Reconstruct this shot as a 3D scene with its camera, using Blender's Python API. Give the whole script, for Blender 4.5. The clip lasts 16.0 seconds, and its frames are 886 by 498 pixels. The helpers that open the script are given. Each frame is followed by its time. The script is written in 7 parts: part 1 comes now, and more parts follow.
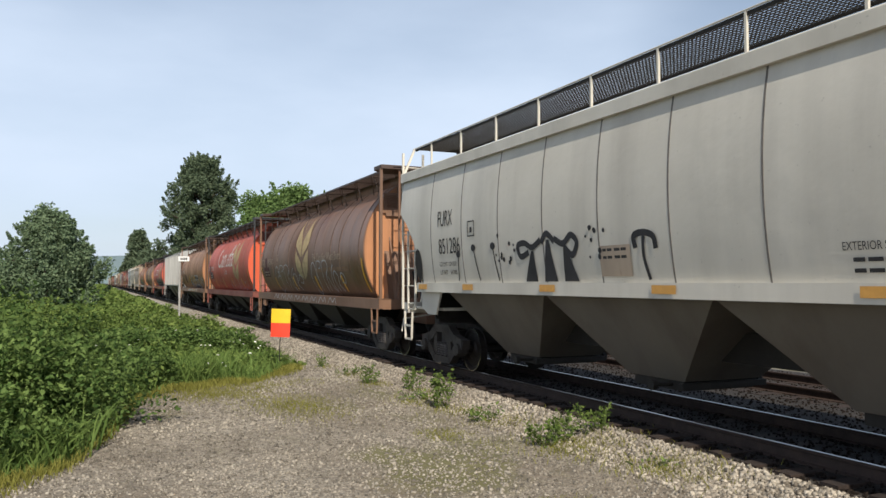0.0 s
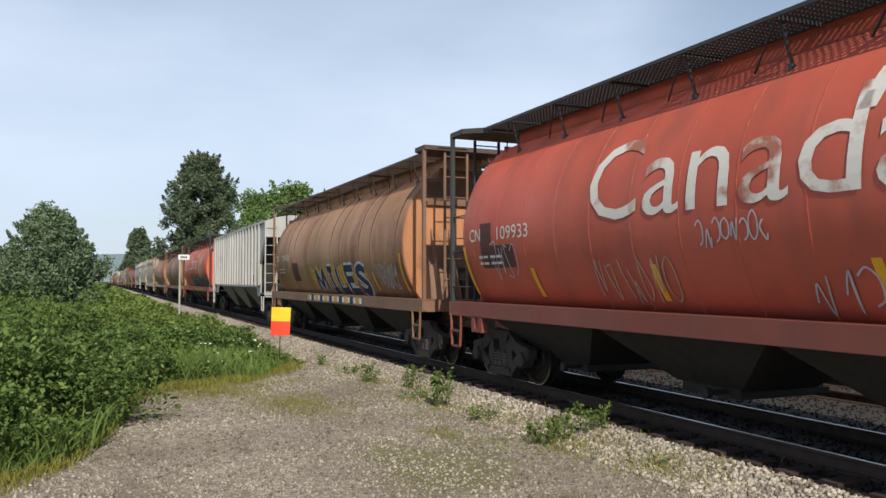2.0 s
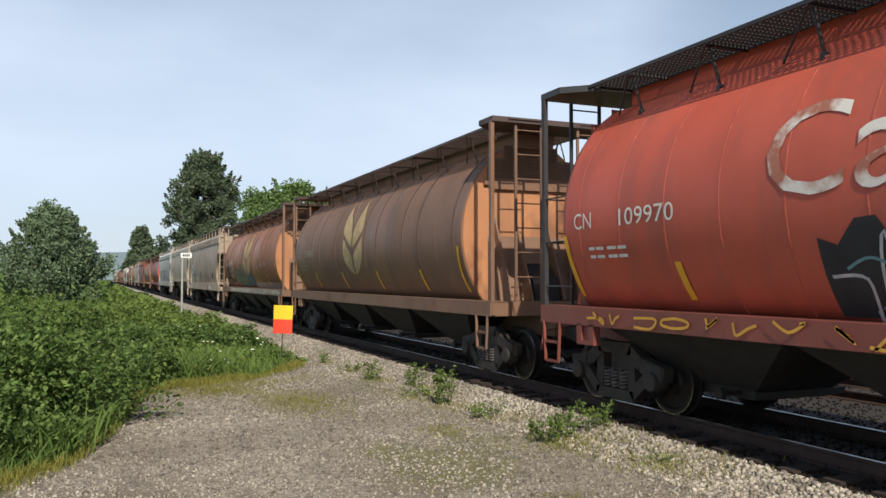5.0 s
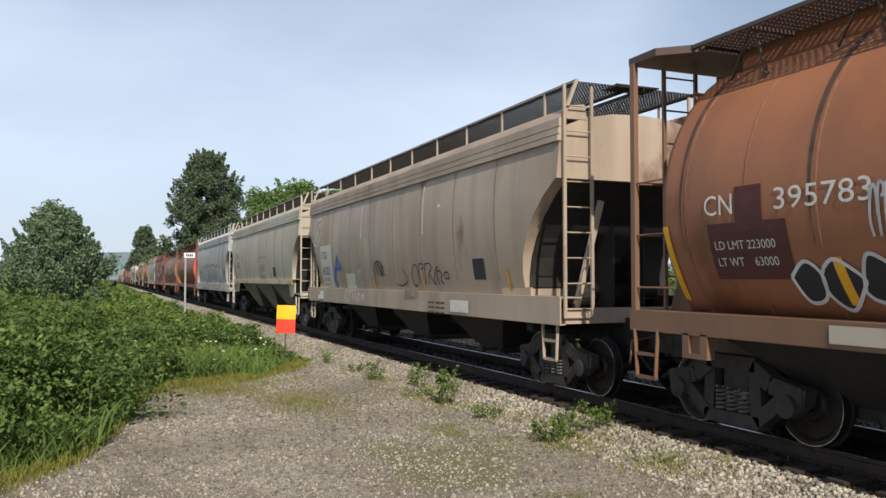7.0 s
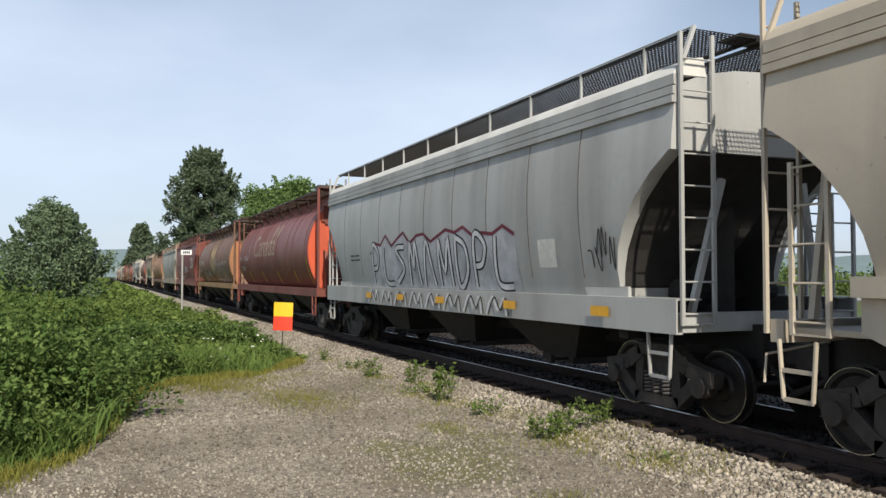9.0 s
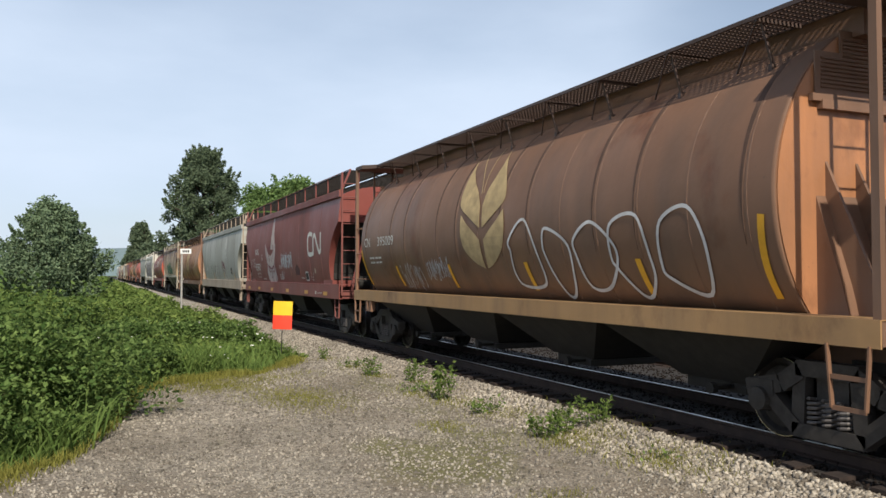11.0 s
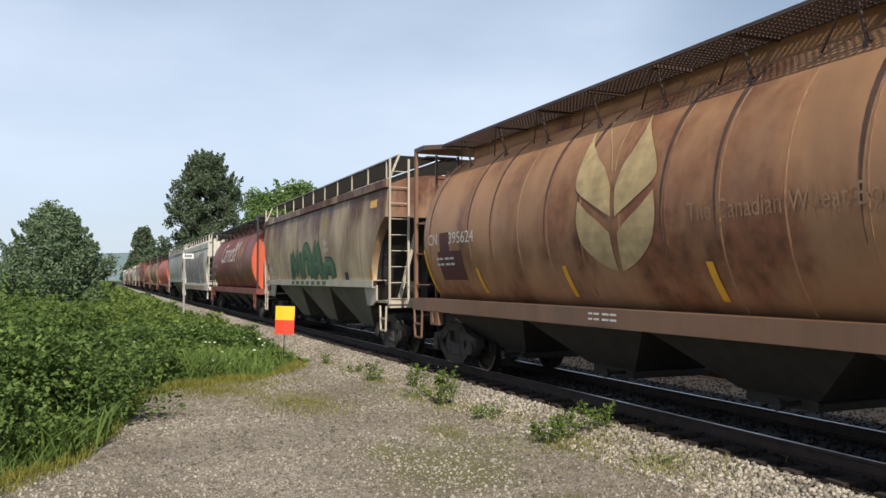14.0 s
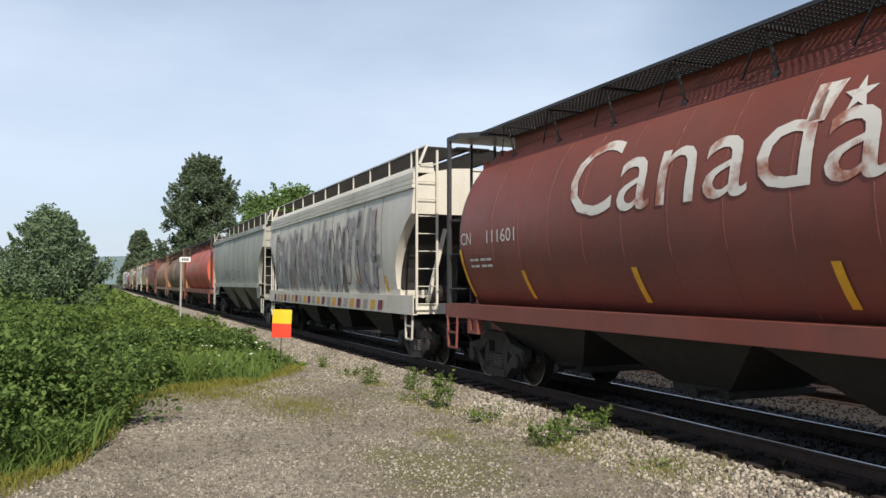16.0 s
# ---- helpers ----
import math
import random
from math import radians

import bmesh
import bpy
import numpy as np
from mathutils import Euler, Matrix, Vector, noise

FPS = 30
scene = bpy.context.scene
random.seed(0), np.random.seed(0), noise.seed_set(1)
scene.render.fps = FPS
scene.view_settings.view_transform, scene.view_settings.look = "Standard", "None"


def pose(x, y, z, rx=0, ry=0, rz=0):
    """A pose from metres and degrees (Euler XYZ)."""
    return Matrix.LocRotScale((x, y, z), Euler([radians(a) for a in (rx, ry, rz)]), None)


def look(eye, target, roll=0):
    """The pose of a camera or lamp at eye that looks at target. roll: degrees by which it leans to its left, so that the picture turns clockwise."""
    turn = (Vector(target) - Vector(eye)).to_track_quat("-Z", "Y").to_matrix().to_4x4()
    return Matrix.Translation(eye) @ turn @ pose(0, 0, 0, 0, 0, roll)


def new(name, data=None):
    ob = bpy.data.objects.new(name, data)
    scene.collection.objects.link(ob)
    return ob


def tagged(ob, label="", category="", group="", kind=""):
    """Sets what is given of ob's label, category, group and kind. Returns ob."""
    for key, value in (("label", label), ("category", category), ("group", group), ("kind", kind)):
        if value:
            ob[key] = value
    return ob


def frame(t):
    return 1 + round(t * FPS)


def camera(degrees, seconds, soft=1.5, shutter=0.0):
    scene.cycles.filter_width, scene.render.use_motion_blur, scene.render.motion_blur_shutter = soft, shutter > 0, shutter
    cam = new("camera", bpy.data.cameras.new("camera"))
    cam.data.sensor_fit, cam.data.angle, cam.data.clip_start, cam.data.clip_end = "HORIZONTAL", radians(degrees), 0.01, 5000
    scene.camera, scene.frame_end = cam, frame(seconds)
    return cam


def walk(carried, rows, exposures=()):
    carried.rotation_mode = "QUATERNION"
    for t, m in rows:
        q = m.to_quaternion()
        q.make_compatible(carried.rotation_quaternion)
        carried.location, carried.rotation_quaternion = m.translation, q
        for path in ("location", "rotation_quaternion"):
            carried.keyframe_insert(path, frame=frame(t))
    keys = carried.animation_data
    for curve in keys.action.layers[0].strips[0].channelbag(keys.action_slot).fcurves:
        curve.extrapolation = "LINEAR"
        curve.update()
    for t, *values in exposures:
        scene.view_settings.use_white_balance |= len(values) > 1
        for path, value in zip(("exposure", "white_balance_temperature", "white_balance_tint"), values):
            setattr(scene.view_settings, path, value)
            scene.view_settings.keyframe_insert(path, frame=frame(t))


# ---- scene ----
cam = camera(57.7, 16.0, soft=1.5)

# ---- camera: hand-held, standing; small turns of the wrist ----
EYE = (0.0, 0.0, 1.863)
FOCAL = 1424.0
SWAY = [(0, 0, 0), (.5, -2, 0), (1, -1.5, -.3), (1.5, -1.5, -2), (2, 0, -3), (2.5, 1.5, -4.5), (3, 1.5, -6), (3.5, .5, -5.5),
        (4, .8, -6), (5.2, 4.5, -6.3), (6.5, 8, -6.5), (7, 9, -6.5), (7.5, 9, -6.5), (8, 8, -7.5), (8.5, 6, -9), (9, 4, -11.5),
        (10.2, 3, -13.5), (11.5, 3.5, -13.5), (12, 4.5, -12.5), (12.5, 4.5, -11.5), (13, 5, -10), (13.5, 6, -8.5), (14, 7, -5),
        (14.5, 8, 0), (15, 9, 1.5), (15.5, 7, 1.5), (16, 2, 1)]
walk(cam, [(t, pose(*EYE, 92.393 + math.degrees(dy / FOCAL), 0, -23.26 + math.degrees(dx / FOCAL))) for t, dx, dy in SWAY])

# ---- light: high sun behind the viewer, along the track ----
SUN_EL, SUN_X, SUN_Y = 39.0, -0.19, -1.0
world = bpy.data.worlds.new("sky")
scene.world = world
world.use_nodes = True
wn, wl = world.node_tree.nodes, world.node_tree.links
sky = wn.new("ShaderNodeTexSky")
sky.sky_type, sky.sun_disc = "NISHITA", False
sky.sun_elevation = radians(SUN_EL)
sky.sun_rotation = math.atan2(SUN_X, SUN_Y)
sky.air_density, sky.dust_density, sky.ozone_density = 1.0, 1.2, 1.0
coord = wn.new("ShaderNodeTexCoord")
mapping = wn.new("ShaderNodeMapping")
mapping.inputs["Scale"].default_value = (1.0, 1.2, 3.2)
cloud = wn.new("ShaderNodeTexNoise")
cloud.inputs["Scale"].default_value, cloud.inputs["Detail"].default_value = 1.6, 7
ramp = wn.new("ShaderNodeValToRGB")
ramp.color_ramp.elements[0].position, ramp.color_ramp.elements[1].position = 0.33, 0.60
ramp.color_ramp.elements[0].color = (0.55, 0.55, 0.55, 1)
ramp.color_ramp.elements[1].color = (0.95, 0.95, 0.95, 1)
veil = wn.new("ShaderNodeMix")
veil.data_type = "RGBA"
veil.inputs["B"].default_value = (7.3, 8.5, 10.3, 1)
wl.new(coord.outputs["Generated"], mapping.inputs["Vector"])
wl.new(mapping.outputs["Vector"], cloud.inputs["Vector"])
wl.new(cloud.outputs["Fac"], ramp.inputs["Fac"])
# the white veil thins overhead, where the sky is clearer and bluer
height = wn.new("ShaderNodeSeparateXYZ")
wl.new(coord.outputs["Generated"], height.inputs[0])
thin = wn.new("ShaderNodeMapRange")
thin.interpolation_type = "SMOOTHSTEP"
thin.inputs["From Min"].default_value, thin.inputs["From Max"].default_value = 0.15, 0.62
thin.inputs["To Min"].default_value, thin.inputs["To Max"].default_value = 1.0, 0.10
wl.new(height.outputs["Z"], thin.inputs["Value"])
cover = wn.new("ShaderNodeMath")
cover.operation = "MULTIPLY"
wl.new(ramp.outputs["Color"], cover.inputs[0])
wl.new(thin.outputs["Result"], cover.inputs[1])
# a clear stretch of blue to the side of the line
clear = wn.new("ShaderNodeVectorMath")
clear.operation = "DOT_PRODUCT"
clear.inputs[1].default_value = (0.735, 0.605, 0.305)
wl.new(coord.outputs["Generated"], clear.inputs[0])
gap = wn.new("ShaderNodeMapRange")
gap.interpolation_type = "SMOOTHSTEP"
gap.inputs["From Min"].default_value, gap.inputs["From Max"].default_value = 0.965, 0.998
gap.inputs["To Min"].default_value, gap.inputs["To Max"].default_value = 1.0, 0.42
wl.new(clear.outputs["Value"], gap.inputs["Value"])
open_sky = wn.new("ShaderNodeMath")
open_sky.operation = "MULTIPLY"
wl.new(cover.outputs[0], open_sky.inputs[0])
wl.new(gap.outputs["Result"], open_sky.inputs[1])
wl.new(open_sky.outputs[0], veil.inputs["Factor"])
wl.new(sky.outputs["Color"], veil.inputs["A"])
wl.new(veil.outputs["Result"], wn["Background"].inputs["Color"])
wn["Background"].inputs["Strength"].default_value = 0.10
sun = new("sun", bpy.data.lights.new("sun", "SUN"))
sun.data.energy, sun.data.angle, sun.data.color = 5.0, radians(0.6), (1.0, 0.92, 0.79)
flat = math.cos(radians(SUN_EL)) / math.hypot(SUN_X, SUN_Y)
sun.matrix_world = look((SUN_X * flat * 50, SUN_Y * flat * 50, math.sin(radians(SUN_EL)) * 50), (0, 0, 0))
scene.view_settings.exposure = 0.0


# ---- materials ----
def base(name, rough=0.7, metal=0.0):
    m = bpy.data.materials.new(name)
    m.use_nodes = True
    b = m.node_tree.nodes["Principled BSDF"]
    b.inputs["Roughness"].default_value, b.inputs["Metallic"].default_value = rough, metal
    return m, m.node_tree.nodes, m.node_tree.links, b


def noise_fac(n, l, scale, detail=4, lo=0.35, hi=0.65, stretch=(1, 1, 1), rough=0.55, per_object=True):
    """A soft-edged mask of noise, 0 to 1, in the object's own space."""
    c = n.new("ShaderNodeTexCoord")
    mp = n.new("ShaderNodeMapping")
    mp.inputs["Scale"].default_value = stretch
    l.new(c.outputs["Object"], mp.inputs["Vector"])
    t = n.new("ShaderNodeTexNoise")
    t.inputs["Scale"].default_value, t.inputs["Detail"].default_value, t.inputs["Roughness"].default_value = scale, detail, rough
    if per_object:
        t.noise_dimensions = "4D"
        info = n.new("ShaderNodeObjectInfo")
        k = n.new("ShaderNodeMath")
        k.operation = "MULTIPLY"
        k.inputs[1].default_value = 37.0
        l.new(info.outputs["Random"], k.inputs[0])
        l.new(k.outputs[0], t.inputs["W"])
    l.new(mp.outputs["Vector"], t.inputs["Vector"])
    r = n.new("ShaderNodeMapRange")
    r.inputs["From Min"].default_value, r.inputs["From Max"].default_value = lo, hi
    l.new(t.outputs["Fac"], r.inputs["Value"])
    return r.outputs["Result"]


def mix(n, l, fac, a, b, mode="MIX"):
    m = n.new("ShaderNodeMix")
    m.data_type, m.blend_type = "RGBA", mode
    for sock, v in (("Factor", fac), ("A", a), ("B", b)):
        if isinstance(v, (tuple, float, int)):
            m.inputs[sock].default_value = (*v, 1) if isinstance(v, tuple) else v
        else:
            l.new(v, m.inputs[sock])
    return m.outputs["Result"]


def scaled(n, l, v, k):
    m = n.new("ShaderNodeMath")
    m.operation = "MULTIPLY"
    m.inputs[1].default_value = k
    l.new(v, m.inputs[0])
    return m.outputs[0]


def bump(n, l, b, height, strength, dist=0.02):
    bp = n.new("ShaderNodeBump")
    bp.inputs["Strength"].default_value, bp.inputs["Distance"].default_value = strength, dist
    l.new(height, bp.inputs["Height"])
    l.new(bp.outputs["Normal"], b.inputs["Normal"])


def paint(name, col, dirt=(0.07, 0.055, 0.045), dirty=0.5, rust=0.0, rustcol=(0.16, 0.055, 0.022), fade=0.2, rough=0.55):
    """Weathered car paint: sun fade in clouds, streaks of grime that run down the side, patches of rust."""
    m, n, l, b = base(name, rough)
    pale = tuple(min(0.8, c * 1.25 + 0.03) for c in col)
    c = mix(n, l, scaled(n, l, noise_fac(n, l, 0.5, 5), fade * 2), col, pale)
    streak = noise_fac(n, l, 1.6, 6, 0.45, 0.75, (1, 1, 0.10))
    c = mix(n, l, scaled(n, l, streak, dirty), c, dirt)
    film_ = noise_fac(n, l, 0.35, 6, 0.35, 0.75)
    c = mix(n, l, scaled(n, l, film_, dirty * 0.55), c, dirt)
    if rust > 0:
        big = noise_fac(n, l, 0.55, 8, 0.62 - rust * 0.35, 0.72 - rust * 0.25, (1, 1, 0.6), 0.62)
        if rust > 0.5:
            co = n.new("ShaderNodeTexCoord")
            sx = n.new("ShaderNodeSeparateXYZ")
            l.new(co.outputs["Object"], sx.inputs[0])
            hi = n.new("ShaderNodeMapRange")
            hi.inputs["From Min"].default_value, hi.inputs["From Max"].default_value = 2.2, 4.3
            l.new(sx.outputs["Z"], hi.inputs["Value"])
            ad = n.new("ShaderNodeMath")
            ad.operation, ad.use_clamp = "MULTIPLY_ADD", True
            run = noise_fac(n, l, 0.9, 7, 0.30, 0.62, (1, 1, 0.18), 0.6)
            l.new(run, ad.inputs[0])
            l.new(hi.outputs["Result"], ad.inputs[1])
            l.new(scaled(n, l, big, 0.45), ad.inputs[2])
            big = ad.outputs[0]
        c = mix(n, l, big, c, mix(n, l, noise_fac(n, l, 5, 6), rustcol, tuple(x * 0.45 for x in rustcol)))
    specks = noise_fac(n, l, 14, 6, 0.66, 0.74)
    c = mix(n, l, scaled(n, l, specks, 0.35), c, dirt)
    l.new(c, b.inputs["Base Color"])
    rr = n.new("ShaderNodeMapRange")
    rr.inputs["To Min"].default_value, rr.inputs["To Max"].default_value = rough - 0.12, min(0.95, rough + 0.25)
    l.new(film_, rr.inputs["Value"])
    l.new(rr.outputs["Result"], b.inputs["Roughness"])
    bump(n, l, b, noise_fac(n, l, 2.2, 5, 0.2, 0.8), 0.25, 0.03)
    return m


def plain(name, col, var=0.3, scale=6.0, rough=0.8, metal=0.0, bmp=0.3, dist=0.01):
    m, n, l, b = base(name, rough, metal)
    dark = tuple(c * (1 - var) for c in col)
    lite = tuple(min(0.85, c * (1 + var)) for c in col)
    c = mix(n, l, noise_fac(n, l, scale, 6, 0.3, 0.7), dark, lite)
    c = mix(n, l, scaled(n, l, noise_fac(n, l, scale * 0.17, 4, 0.35, 0.7), 0.4), c, dark)
    l.new(c, b.inputs["Base Color"])
    bump(n, l, b, noise_fac(n, l, scale * 3, 5, 0.2, 0.8), bmp, dist)
    return m


def leafy(name, dark, lite, rough=0.75, trans=0.25):
    m, n, l, b = base(name, rough)
    g = n.new("ShaderNodeNewGeometry")
    c = mix(n, l, g.outputs["Random Per Island"], dark, lite)
    c = mix(n, l, scaled(n, l, noise_fac(n, l, 0.5, 3, 0.35, 0.65), 0.5), c, tuple(0.6 * x for x in dark))
    l.new(c, b.inputs["Base Color"])
    b.inputs["Specular IOR Level"].default_value = 0.15
    tr = n.new("ShaderNodeBsdfTranslucent")
    l.new(c, tr.inputs["Color"])
    ms = n.new("ShaderNodeMixShader")
    ms.inputs[0].default_value = trans
    l.new(b.outputs[0], ms.inputs[1])
    l.new(tr.outputs[0], ms.inputs[2])
    l.new(ms.outputs[0], n["Material Output"].inputs["Surface"])
    return m


M = {
    "brown": paint("brown paint", (0.195, 0.100, 0.056), dirty=0.5, rust=0.10),
    "tan": paint("faded brown paint", (0.37, 0.190, 0.088), dirty=0.45, rust=0.40, rustcol=(0.25, 0.095, 0.043)),
    "ochre": paint("rust brown paint", (0.30, 0.115, 0.048), dirty=0.35, rust=0.2),
    "ochresill": paint("worn ochre sill paint", (0.38, 0.22, 0.09), dirty=0.5, rust=0.3, rustcol=(0.12, 0.05, 0.03)),
    "red": paint("red paint", (0.47, 0.080, 0.042), dirty=0.45, fade=0.3),
    "maroon": paint("oxide red paint", (0.195, 0.046, 0.031), dirty=0.35, rust=0.05),
    "wine": paint("deep oxide paint", (0.200, 0.047, 0.036), dirty=0.38),
    "orange": paint("orange end paint", (0.46, 0.20, 0.085), dirty=0.6, rust=0.25, rustcol=(0.15, 0.055, 0.03)),
    "redend": paint("bright red end paint", (0.66, 0.10, 0.035), dirty=0.35),
    "cream": paint("pale grey paint", (0.58, 0.55, 0.48), dirty=0.22, fade=0.2),
    "beige": paint("beige paint", (0.47, 0.415, 0.33), dirty=0.32),
    "drab": paint("drab grey paint", (0.40, 0.315, 0.238), dirty=0.42, rust=0.05),
    "steel": paint("cool grey paint", (0.41, 0.415, 0.40), dirty=0.35),
    "sage": paint("sage grey paint", (0.37, 0.37, 0.325), dirty=0.35),
    "galv": paint("ribbed side grey", (0.42, 0.42, 0.41), dirty=0.42),
    "rusty": paint("rusted tan paint", (0.60, 0.46, 0.28), dirty=0.25, rust=0.62, rustcol=(0.17, 0.062, 0.032)),
    "white": paint("dirty white paint", (0.66, 0.65, 0.60), dirty=0.25),
    # hopper paint darkened for grime and for the shade below the sill
    "grime": paint("grimed and shaded hopper paint", (0.115, 0.105, 0.088), dirty=0.8),
    "darkbrown": plain("dark brown paint", (0.085, 0.046, 0.030), 0.4, 4),
    "rtext": plain("faded red lettering", (0.42, 0.13, 0.10), 0.25, 6, 0.8),
    "seam": plain("weld shadow line", (0.15, 0.135, 0.12), 0.3, 5),
    # near-black: grime together with the shade beneath the cars
    "under": plain("grimed and shade-dark steel", (0.018, 0.016, 0.014), 0.4, 5),
    "black": paint("black walkway paint", (0.022, 0.023, 0.026), dirty=0.1),
    # walkways of the brown cars, much darker than the body brown
    "walkbrown": paint("dark brown walkway grating", (0.060, 0.034, 0.026), dirty=0.3),
    "iron": plain("truck iron", (0.036, 0.031, 0.027), 0.4, 8, 0.75, 0.0),
    "wheel": plain("wheel steel", (0.024, 0.020, 0.018), 0.35, 8, 0.55, 0.4),
    "tread": plain("polished tread", (0.55, 0.55, 0.56), 0.1, 20, 0.22, 1.0, 0.05),
    "spring": plain("spring steel", (0.11, 0.10, 0.095), 0.3, 12, 0.6),
    "railside": plain("rail rust", (0.042, 0.025, 0.019), 0.4, 8),
    "railtop": plain("rail head", (0.50, 0.50, 0.51), 0.25, 10, 0.30, 1.0, 0.05),
    "tie": plain("creosoted timber", (0.034, 0.022, 0.017), 0.4, 9, 0.9, 0, 0.6),
    "ltext": plain("white lettering", (0.66, 0.65, 0.60), 0.15, 9, 0.7),
    "pale": plain("worn pale lettering", (0.42, 0.33, 0.25), 0.35, 5, 0.8),
    "wheat": plain("wheat emblem", (0.46, 0.34, 0.17), 0.3, 4, 0.7),
    "ghost": plain("worn emblem line", (0.42, 0.20, 0.12), 0.3, 6, 0.7),
    "dtext": plain("black lettering", (0.022, 0.021, 0.022), 0.3, 9, 0.7),
    "patch": plain("dark paint patch", (0.085, 0.024, 0.022), 0.2, 5, 0.7),
    "amber": plain("amber reflective tape", (0.78, 0.40, 0.025), 0.12, 8, 0.45),
    "gold": plain("ochre reflective tape", (0.62, 0.32, 0.07), 0.15, 8, 0.5),
    "gwhite": plain("white spray", (0.62, 0.62, 0.62), 0.25, 3, 0.8),
    "gblack": plain("black spray", (0.025, 0.025, 0.028), 0.3, 3, 0.8),
    "gblue": plain("blue spray", (0.045, 0.12, 0.38), 0.3, 3, 0.8),
    "gnavy": plain("navy spray", (0.02, 0.03, 0.075), 0.3, 3, 0.8),
    "ggreen": plain("green spray", (0.07, 0.15, 0.075), 0.4, 3, 0.8),
    "gyellow": plain("yellow spray", (0.60, 0.33, 0.045), 0.3, 3, 0.8),
    "gteal": plain("teal spray", (0.12, 0.24, 0.26), 0.3, 3, 0.8),
    "gsilver": plain("silver spray", (0.45, 0.46, 0.48), 0.3, 3, 0.6),
    "gmaroon": plain("maroon spray", (0.17, 0.03, 0.05), 0.3, 3, 0.8),
    "gteal2": plain("pale green spray", (0.17, 0.26, 0.18), 0.3, 3, 0.8),
    "ggreen2": plain("mid green spray", (0.12, 0.22, 0.13), 0.35, 3, 0.8),
    "slate": plain("slate spray", (0.33, 0.31, 0.30), 0.35, 3, 0.8),
    "cloud": plain("thin white spray", (0.50, 0.42, 0.39), 0.35, 3, 0.8),
    "gmaroon2": plain("faded pink spray", (0.33, 0.15, 0.12), 0.3, 3, 0.8),
    "ghost2": plain("nearly worn lettering", (0.33, 0.20, 0.12), 0.35, 4, 0.8),
    "flagred": plain("red board", (0.80, 0.055, 0.022), 0.08, 5, 0.5),
    "flagyel": plain("yellow board", (0.86, 0.52, 0.02), 0.08, 5, 0.5),
    "signwhite": plain("white board", (0.74, 0.74, 0.73), 0.1, 5, 0.5),
    "post": plain("weathered post", (0.36, 0.35, 0.33), 0.25, 9, 0.8),
    "bark": plain("bark", (0.075, 0.058, 0.045), 0.4, 5, 0.95, 0, 0.8, 0.03),
    "stone": None,
}


def worn_white(name):
    """White wordmark paint, flaked back to the red beneath."""
    m, n, l, b = base(name, 0.7)
    c = mix(n, l, noise_fac(n, l, 1.8, 7, 0.50, 0.60), (0.66, 0.63, 0.58), (0.34, 0.13, 0.085))
    l.new(c, b.inputs["Base Color"])
    return m


M["worn"] = worn_white("flaked white wordmark")


# ---- mesh helpers ----
def part(name, bm, material, parent, label=""):
    me = bpy.data.meshes.new(name)
    bm.to_mesh(me)
    bm.free()
    if material:
        me.materials.append(material)
    ob = new(name, me)
    ob.parent = parent
    return tagged(ob, label)


def piece(name, me, material, parent, m=None):
    """One more object on a shared mesh, with a material of its own."""
    ob = new(name, me)
    ob.parent = parent
    if m is not None:
        ob.matrix_local = m
    if material is not None:
        if not me.materials:
            me.materials.append(material)
        ob.material_slots[0].link = "OBJECT"
        ob.material_slots[0].material = material
    return ob


def shared(name, bm, smooth=False):
    me = bpy.data.meshes.new(name)
    bm.to_mesh(me)
    bm.free()
    me.materials.append(None)
    if smooth:
        for p in me.polygons:
            p.use_smooth = True
    return me


def box(bm, x0, x1, y0, y1, z0, z1):
    v = [bm.verts.new(p) for p in ((x0, y0, z0), (x1, y0, z0), (x1, y1, z0), (x0, y1, z0), (x0, y0, z1), (x1, y0, z1), (x1, y1, z1), (x0, y1, z1))]
    for f in ((3, 2, 1, 0), (4, 5, 6, 7), (0, 1, 5, 4), (1, 2, 6, 5), (2, 3, 7, 6), (3, 0, 4, 7)):
        bm.faces.new([v[i] for i in f])


def bar(bm, p, q, w=0.03, h=None, side=(0, 0, 1)):
    """A straight beam of w by h from p to q."""
    h = h or w
    p, q = Vector(p), Vector(q)
    d = (q - p).normalized()
    s = Vector(side)
    if abs(d.dot(s)) > 0.95:
        s = Vector((1, 0, 0))
    a = d.cross(s).normalized()
    c = a.cross(d).normalized()
    v = [bm.verts.new(e + a * w / 2 * i + c * h / 2 * j) for e in (p, q) for i, j in ((-1, -1), (1, -1), (1, 1), (-1, 1))]
    for f in ((0, 1, 2, 3), (7, 6, 5, 4), (0, 4, 5, 1), (1, 5, 6, 2), (2, 6, 7, 3), (3, 7, 4, 0)):
        bm.faces.new([v[i] for i in f])


def rod(bm, p, q, r, n=8):
    p, q = Vector(p), Vector(q)
    d = (q - p).normalized()
    a = d.orthogonal().normalized()
    c = d.cross(a)
    rings = [[bm.verts.new(e + (a * math.cos(i * math.tau / n) + c * math.sin(i * math.tau / n)) * r) for i in range(n)] for e in (p, q)]
    for i in range(n):
        bm.faces.new((rings[0][i], rings[0][(i + 1) % n], rings[1][(i + 1) % n], rings[1][i]))
    bm.faces.new(rings[0][::-1])
    bm.faces.new(rings[1])


